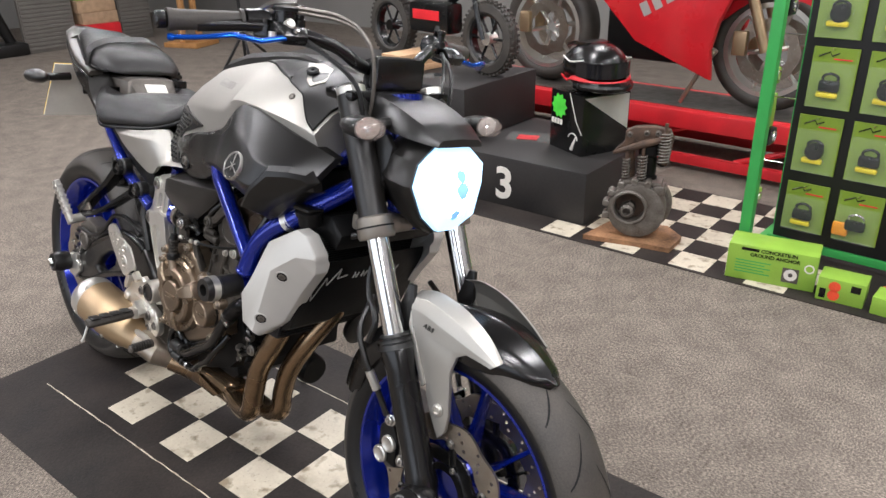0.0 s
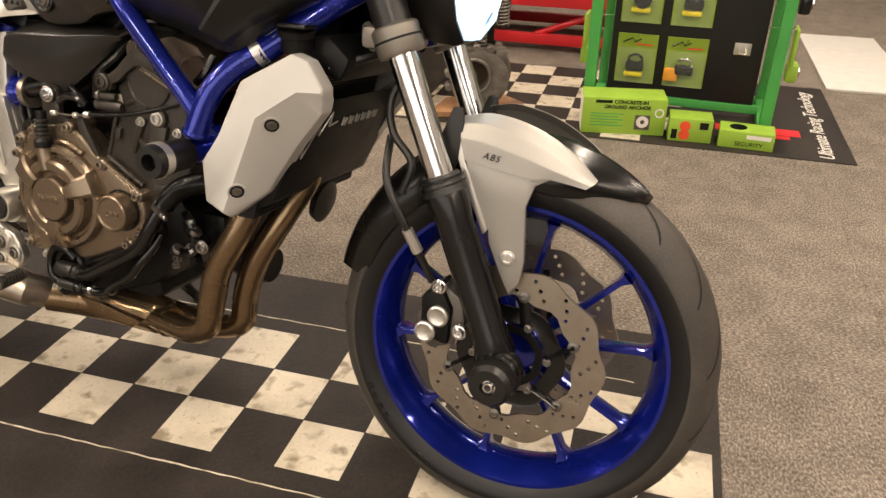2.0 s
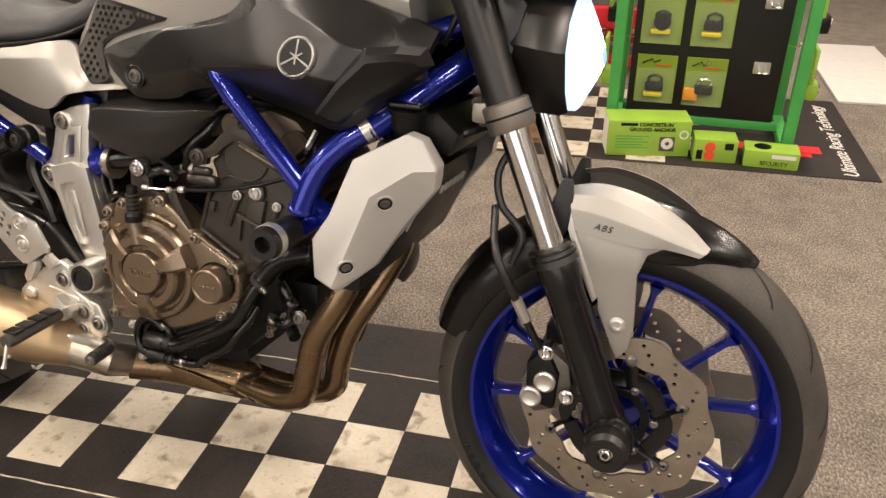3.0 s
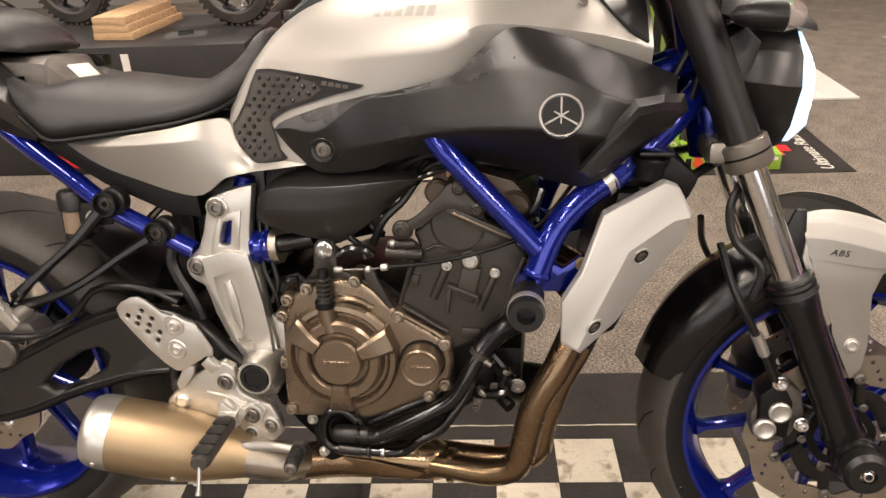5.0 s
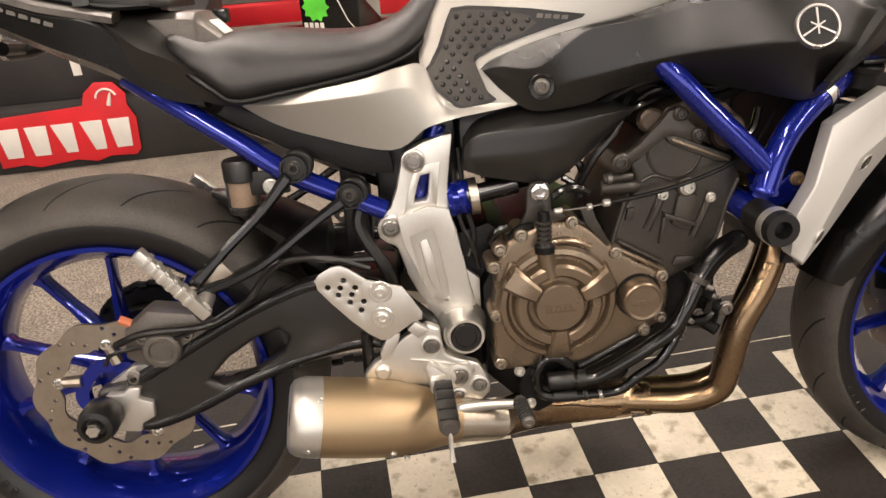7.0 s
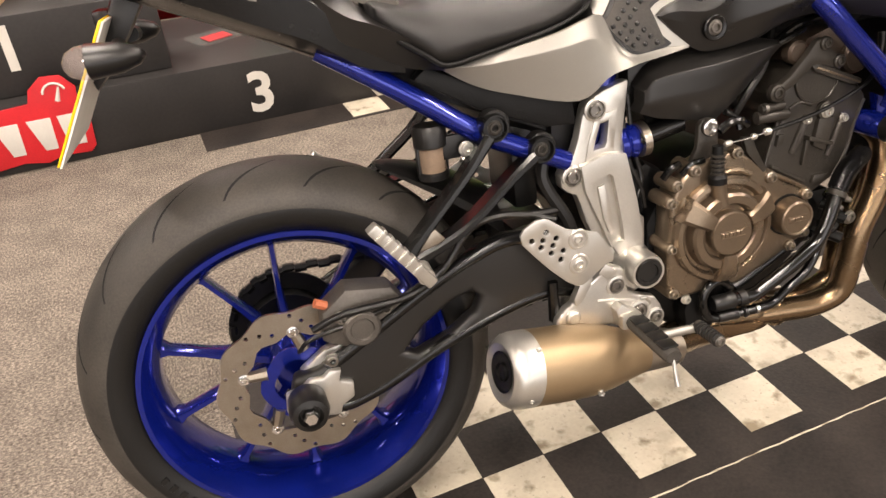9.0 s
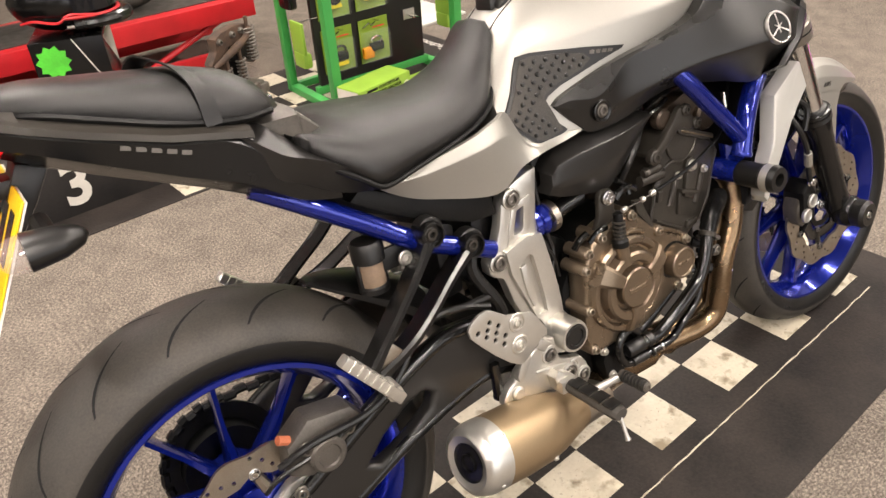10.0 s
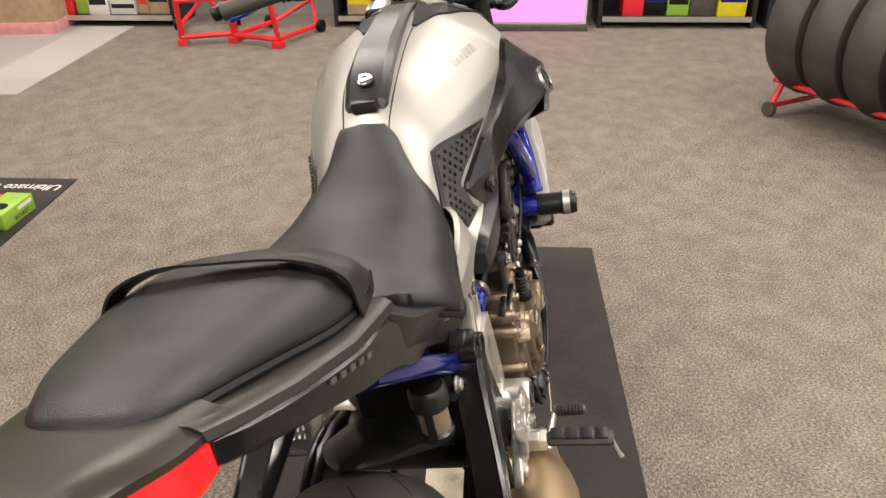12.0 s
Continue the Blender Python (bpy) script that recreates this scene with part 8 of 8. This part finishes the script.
# red lift bench with a red motorcycle
LB = pose(-.20, 3.22, 0, 0, 0, -2)
lift = thing("lift_bench", LB, "red steel motorcycle lift bench lowered to the floor", "lift")
part("deck", box((-1.5, -.22, .26), (1.2, .30, .30), .006), REDL, lift)
part("deck_plate", box((-1.4, -.15, .3005), (1.1, .24, .304), 0), GREYM, lift)
part("side_rail", box((-1.5, -.245, .215), (1.2, -.222, .305), .004), REDL, lift)
part("base_rail", box((-1.2, -.24, .03), (1.15, -.20, .08), .004), REDL, lift)
part("base_rail", box((-1.2, .24, .03), (1.15, .28, .08), .004), REDL, lift)
for x in (-.9, .3, .95):
    part("scissor", tube([(x - .3, -.19, .07), (x + .2, -.19, .26)], .015, 8), REDL, lift)
    part("caster", lathe([(.03, -.015), (.03, .015)], (x, -.26, .032), n=18), DARK, lift)
rb = thing("red_motorcycle", pose(.58, 3.22, .3045, 0, 0, -3), "red faired sports motorcycle standing on the lift", "motorcycle")
for x, r, wd_ in ((-.10, .30, .06), (-1.40, .31, .08)):
    w = part("wheel", lathe(tyre_profile(r, wd_, .222), (x, 0, r), n=60, closed=True), RUBBER, rb)
    part("wheel_rim", lathe([(.205, -wd_ * .8), (.229, -wd_ * .8), (.229, wd_ * .8), (.205, wd_ * .8)], (x, 0, r), n=50, closed=True), CAST, w)
    for k in range(6):
        a = math.pi * k / 3 + .2
        part("spoke", tube([(x + .03 * math.cos(a), 0, r + .03 * math.sin(a)), (x + .21 * math.cos(a), 0, r + .21 * math.sin(a))], .012, 8), CAST, w)
    for s in (-1, 1):
        part("brake_disc", wave_disc(.155, .10, (x, r), s * .07 - .003, .006, 8, 9, 3), STEEL, w)
        part("caliper", box((x - .17, s * .08 - .02, r - .03), (x - .10, s * .08 + .02, r + .09), .01), GOLD, w)
for s in (-1, 1):
    part("fork_leg", tube([(-.10, s * .1, .30), (-.28, s * .1, .78)], .026, 14), GOLD, rb)
    fb = plate([(-.22, .62), (-.14, .72), (-.28, .92), (-.75, .95), (-.98, .70), (-.96, .52), (-.74, .31), (-.31, .15), (-.33, .30), (-.30, .44)], s * .17, s * .22, .02)
    part("fairing", fb, REDP, rb, "glossy red side fairing")
    mk = bmesh.new()
    for i in range(5):
        add_box(mk, (-.025, -.001, -.035), (.02, .001, .035), 0, Matrix.Translation((-.45 - i * .06, s * .221, .62 - i * .035)) @ pose(0, 0, 0, 0, 30 * s, 0))
    part("fairing_mark", mk, CAST, rb)
part("nose", half_loft([(-.30, 0, 1.05, .12, 1.0, .2, .9, .2, .75), (-.12, 0, 1.0, .1, .95, .15, .88, .15, .78), (.05, 0, .9, .05, .88, .07, .84, .07, .80)], 4), REDP, rb)
part("tank", half_loft([(-.95, 0, .95, .06, .93, .1, .85, .1, .75), (-.7, 0, 1.08, .1, 1.05, .17, .95, .17, .8), (-.4, 0, 1.05, .1, 1.02, .18, .94, .18, .8)], 4), REDP, rb)
part("tail", half_loft([(-1.55, 0, 1.05, .04, 1.04, .07, 1.0, .06, .95), (-1.2, 0, .98, .08, .97, .12, .92, .1, .85), (-.95, 0, .95, .08, .93, .12, .88, .1, .8)], 4), REDP, rb)
part("mudguard", half_loft([(-.38, 0, .50, .05, .50, .07, .47, .07, .40), (-.15, 0, .63, .05, .62, .07, .60, .07, .55), (.12, 0, .56, .03, .55, .05, .53, .05, .50)], 4), REDP, rb)
part("engine", box((-.95, -.16, .2), (-.4, .16, .6), .05), DARK, rb)
ar = thing("tie_down_arm", pose(.10, 3.07, .3045, 0, 0, 0), "steel support arm on the lift bench", "arm")
part("arm", tube([(.12, 0, .26), (0, 0, .02)], .012, 8), STEEL, ar)
part("arm_head", tube([(.12, 0, .26), (.15, 0, .30)], .02, 8), STEEL, ar)

# pale board on the floor and clear chair mat
wb = tagged(part("floor_board", box((1.775, 2.67, 0), (2.15, 3.7, .012), .003), WHITEB), "pale board lying on the carpet", "board")
cm = tagged(part("chair_mat", box((2.82, 2.66, .0), (4.35, 3.9, .004), .0015), CLEARMAT), "clear plastic chair mat on the carpet", "mat")

# far side: shelves, glowing box, paddock stands
SHELF = material("shelf_black", (0.02, 0.02, 0.022), 0.4)
goods = [REDL, YEL, LIME, WHITEB, GREYM, BLUEF, SATIN, SATIN, SATIN, GREYM, CARD]


def shelf(y0, y1, n):
    c = thing("display_shelf", pose(4.5, (y0 + y1) / 2, 0, 0, 0, 0), "dark shelf unit stocked with small coloured boxes", "shelf", "shelves along the far wall")
    h = (y1 - y0) / 2
    part("back", box((.20, -h, 0), (.22, h, 1.9), .003), SHELF, c)
    for s in (-1, 1):
        part("side", box((-.15, s * h - .015, 0), (.20, s * h + .015, 1.9), .003), SHELF, c)
    for k in range(5):
        part("shelf_board", box((-.16, -h + .016, .05 + k * .42), (.19, h - .016, .075 + k * .42), .003), SHELF, c)
        part("price_rail", box((-.166, -h + .016, .045 + k * .42), (-.161, h - .016, .08 + k * .42)), CAST, c)
    r = random.Random(n)
    for k in range(4):
        y = -h + .05
        while y < h - .2:
            w = r.uniform(.08, .2)
            hh = r.uniform(.10, .28)
            g = thing("stock_box", pose(4.5, (y0 + y1) / 2, 0) @ Matrix.Translation((r.uniform(-.08, -.02), y + w / 2, .0755 + k * .42)), "small coloured product box on a shelf", "box", "stock on the shelves")
            part("box_body", box((-.06, -w / 2 + .004, 0), (.15, w / 2 - .004, hh), .003), r.choice(goods), g)
            part("box_print", box((-.0612, -w / 2 + .012, hh * .35), (-.0602, w / 2 - .012, hh * .6)), r.choice(goods), g)
            y += w
    return c


shelf(-2.9, -1.75, 1)
shelf(-1.65, -.62, 2)
shelf(.35, 1.2, 3)
shelf(2.35, 3.6, 5)
gb = thing("lit_display_case", pose(4.42, -.12, 0), "glowing pink lit display case on the floor", "display")
part("case_body", box((-.15, -.40, 0), (.25, .40, .55), .006), WHITEB, gb)
part("lit_front", box((-.156, -.38, .06), (-.151, .38, .52)), PINK, gb, "glowing pink front")
part("case_base", box((-.17, -.41, 0), (.26, .41, .045), .003), GREYM, gb)
gb2 = thing("blue_display_box", pose(4.45, .62, 0) @ Matrix.Translation((-.15, -.35, 0)), "dark blue product box on the floor", "box")
part("box_body", box((-.1, -.13, 0), (.1, .13, .4), .005), SHELF, gb2)


def paddock(x, y, yaw):
    p = thing("paddock_stand", pose(x, y, 0, 0, 0, yaw), "red tubular paddock stand with black wheels", "stand", "paddock stands by the wall")
    for s in (-1, 1):
        part("leg", tube([(-.2, s * .17, .04), (.25, s * .17, .05), (.30, s * .17, .30)], .018, 8), REDL, p)
        part("wheel", lathe([(.04, -.015), (.04, .015)], (-.2, s * .21, .042), n=18), DARK, p)
        part("foot", box((.22, s * .17 - .03, 0), (.29, s * .17 + .03, .04), .004), REDL, p)
    part("cross_tube", tube([(.25, -.17, .05), (.25, .17, .05)], .018, 8), REDL, p)
    part("cross_tube", tube([(.30, -.17, .29), (.30, .17, .29)], .018, 8), REDL, p)
    part("handle", tube([(-.2, -.17, .04), (-.45, 0, .16), (-.2, .17, .04)], .016, 8), REDL, p)
    return p


paddock(4.15, 2.05, 200)
paddock(4.1, 1.55, 160)
cb = thing("cardboard_box", pose(4.3, 3.35, 0, 0, 0, 4), "brown cardboard box with a red printed base", "box")
part("box_body", box((-.2, -.22, .08), (.2, .22, .5), .004), CARD, cb)
part("box_base", box((-.205, -.225, 0), (.205, .225, .08), .004), material("pink_print", (.7, .3, .3), .6), cb)

# tyre rack
rk = thing("tyre_rack", pose(2.29, -1.68, 0, 0, 0, 30), "red steel rack holding a row of tyres", "rack")
for s in (-1, 1):
    part("rail", tube([(-1.1, s * .18, .16), (.55, s * .18, .16)], .014, 8), REDL, rk)
    for x in (-1.0, .5):
        part("leg", tube([(x, s * .18, .16), (x, s * .24, .03)], .014, 8), REDL, rk)
        part("caster", lathe([(.035, -.012), (.035, .012)], (x, s * .24, .036), n=16), GREYM, rk)
for x in (-1.0, .5):
    part("cross_bar", tube([(x, -.24, .05), (x, .24, .05)], .012, 8), REDL, rk)
for k in range(8):
    x = -1.0 + k * .21
    ty = thing("motorcycle_tyre", pose(2.29, -1.68, 0, 0, 0, 30) @ Matrix.Translation((x, 0, .415)) @ pose(0, 0, 0, 0, 0, 90), "new black motorcycle tyre standing on the rack", "tyre", "tyres on the rack")
    part("bead", lathe([(.218, -.056), (.226, -.062), (.23, -.058), (.222, -.05)], n=48, closed=True), SIDEWALL, ty)
    part("bead", lathe([(.218, .056), (.226, .062), (.23, .058), (.222, .05)], n=48, closed=True), SIDEWALL, ty)
    part("carcass", lathe([(.222, -.06), (.26, -.095), (.30, -.085), (.325, -.03), (.328, 0), (.325, .03), (.30, .085), (.26, .095), (.222, .06), (.235, .05), (.30, .0), (.235, -.05)], n=60, closed=True), RUBBER, ty)

# far west end: slatted display panels, a stocked shelf and a wooden stand
SLAT = material("grey_slat_panel", (0.155, 0.142, 0.125), 0.55, 0.1, 0.1, 5)
for y0, y1 in ((2.70, 3.24), (3.74, 4.12)):
    sp = thing("slat_panel", pose(-6.5, (y0 + y1) / 2, 0), "grey slatted display panel standing on the carpet", "panel", "slat panels")
    h = (y1 - y0) / 2
    part("panel_core", box((-.04, -h, 0), (0, h, 1.9), .004), SLAT, sp)
    for k in range(46):
        part("slat", box((.0, -h + .01, .03 + k * .04), (.012, h - .01, .059 + k * .04), .002, None, 1), SLAT, sp)
ws = thing("goods_display", pose(-6.55, 3.49, 0), "low display of bright printed goods between grey panels", "display")
part("display_base", box((-.1, -.22, 0), (.15, .22, .10), .004), REDL, ws)
for k, (z, mt) in enumerate(((.10, REDL), (.22, CARD), (.34, CARD), (.46, LIME), (.58, WHITEB))):
    part("printed_pack", box((-.1, -.21 + .02 * (k % 2), z + .001), (.13 - .02 * k, .21, z + .118), .004), mt, ws)
pst = thing("wooden_stand", pose(-5.6, 4.0, 0, 0, 0, 20), "orange-stained wooden display stand on the carpet", "stand")
ORW = material("orange_wood", (0.50, 0.25, 0.08), 0.5, 0.0, 0.2, 10, 80, 0.1)
part("stand_base", box((-.2, -.2, 0), (.2, .2, .05), .006), ORW, pst)
for s in (-1, 1):
    part("stand_leg", tube([(0, s * .16, .05), (0, s * .10, .35), (0, s * .12, .75)], .035, 8, 3), ORW, pst)
part("stand_top", box((-.12, -.16, .72), (.12, .16, .77), .006), ORW, pst)

# floor tripod beside the wooden stand, and a leaning display post on its base
tri = thing("tripod_stand", pose(-4.0, 3.45, 0), "dark tripod foot of a display stand on the carpet", "tripod")
part("column", tube([(0, 0, .10), (0, 0, .30), (-.01, 0, .62)], .014, 10), MATTE, tri)
part("collar", lathe([(.028, .27), (.034, .28), (.034, .315), (.024, .325)], (0, 0, 0), (0, 0, 1), 18), SATIN, tri)
for x, y in ((.13, -.37), (.15, -.04), (-.31, .53)):
    leg = part("leg", tube([(x * .06, y * .06, .295), (x * .5, y * .5, .16), (x, y, .012)], .013, 8, 3), MATTE, tri)
    part("rubber_foot", lathe([(.018, 0), (.018, .014), (.012, .022)], (x, y, 0), (0, 0, 1), 12), RUBBER, leg)
post = thing("display_post", pose(-6.62, 2.56, 0), "dark leaning display post on a black base", "stand")
part("post_base", box((-.16, -.22, 0), (.16, .16, .12), .02), MATTE, post)
part("post_tube", tube([(0, .06, .115), (0, -.02, .35), (0, -.10, .62)], [.05, .055, .06], 12, 3), MATTE, post)
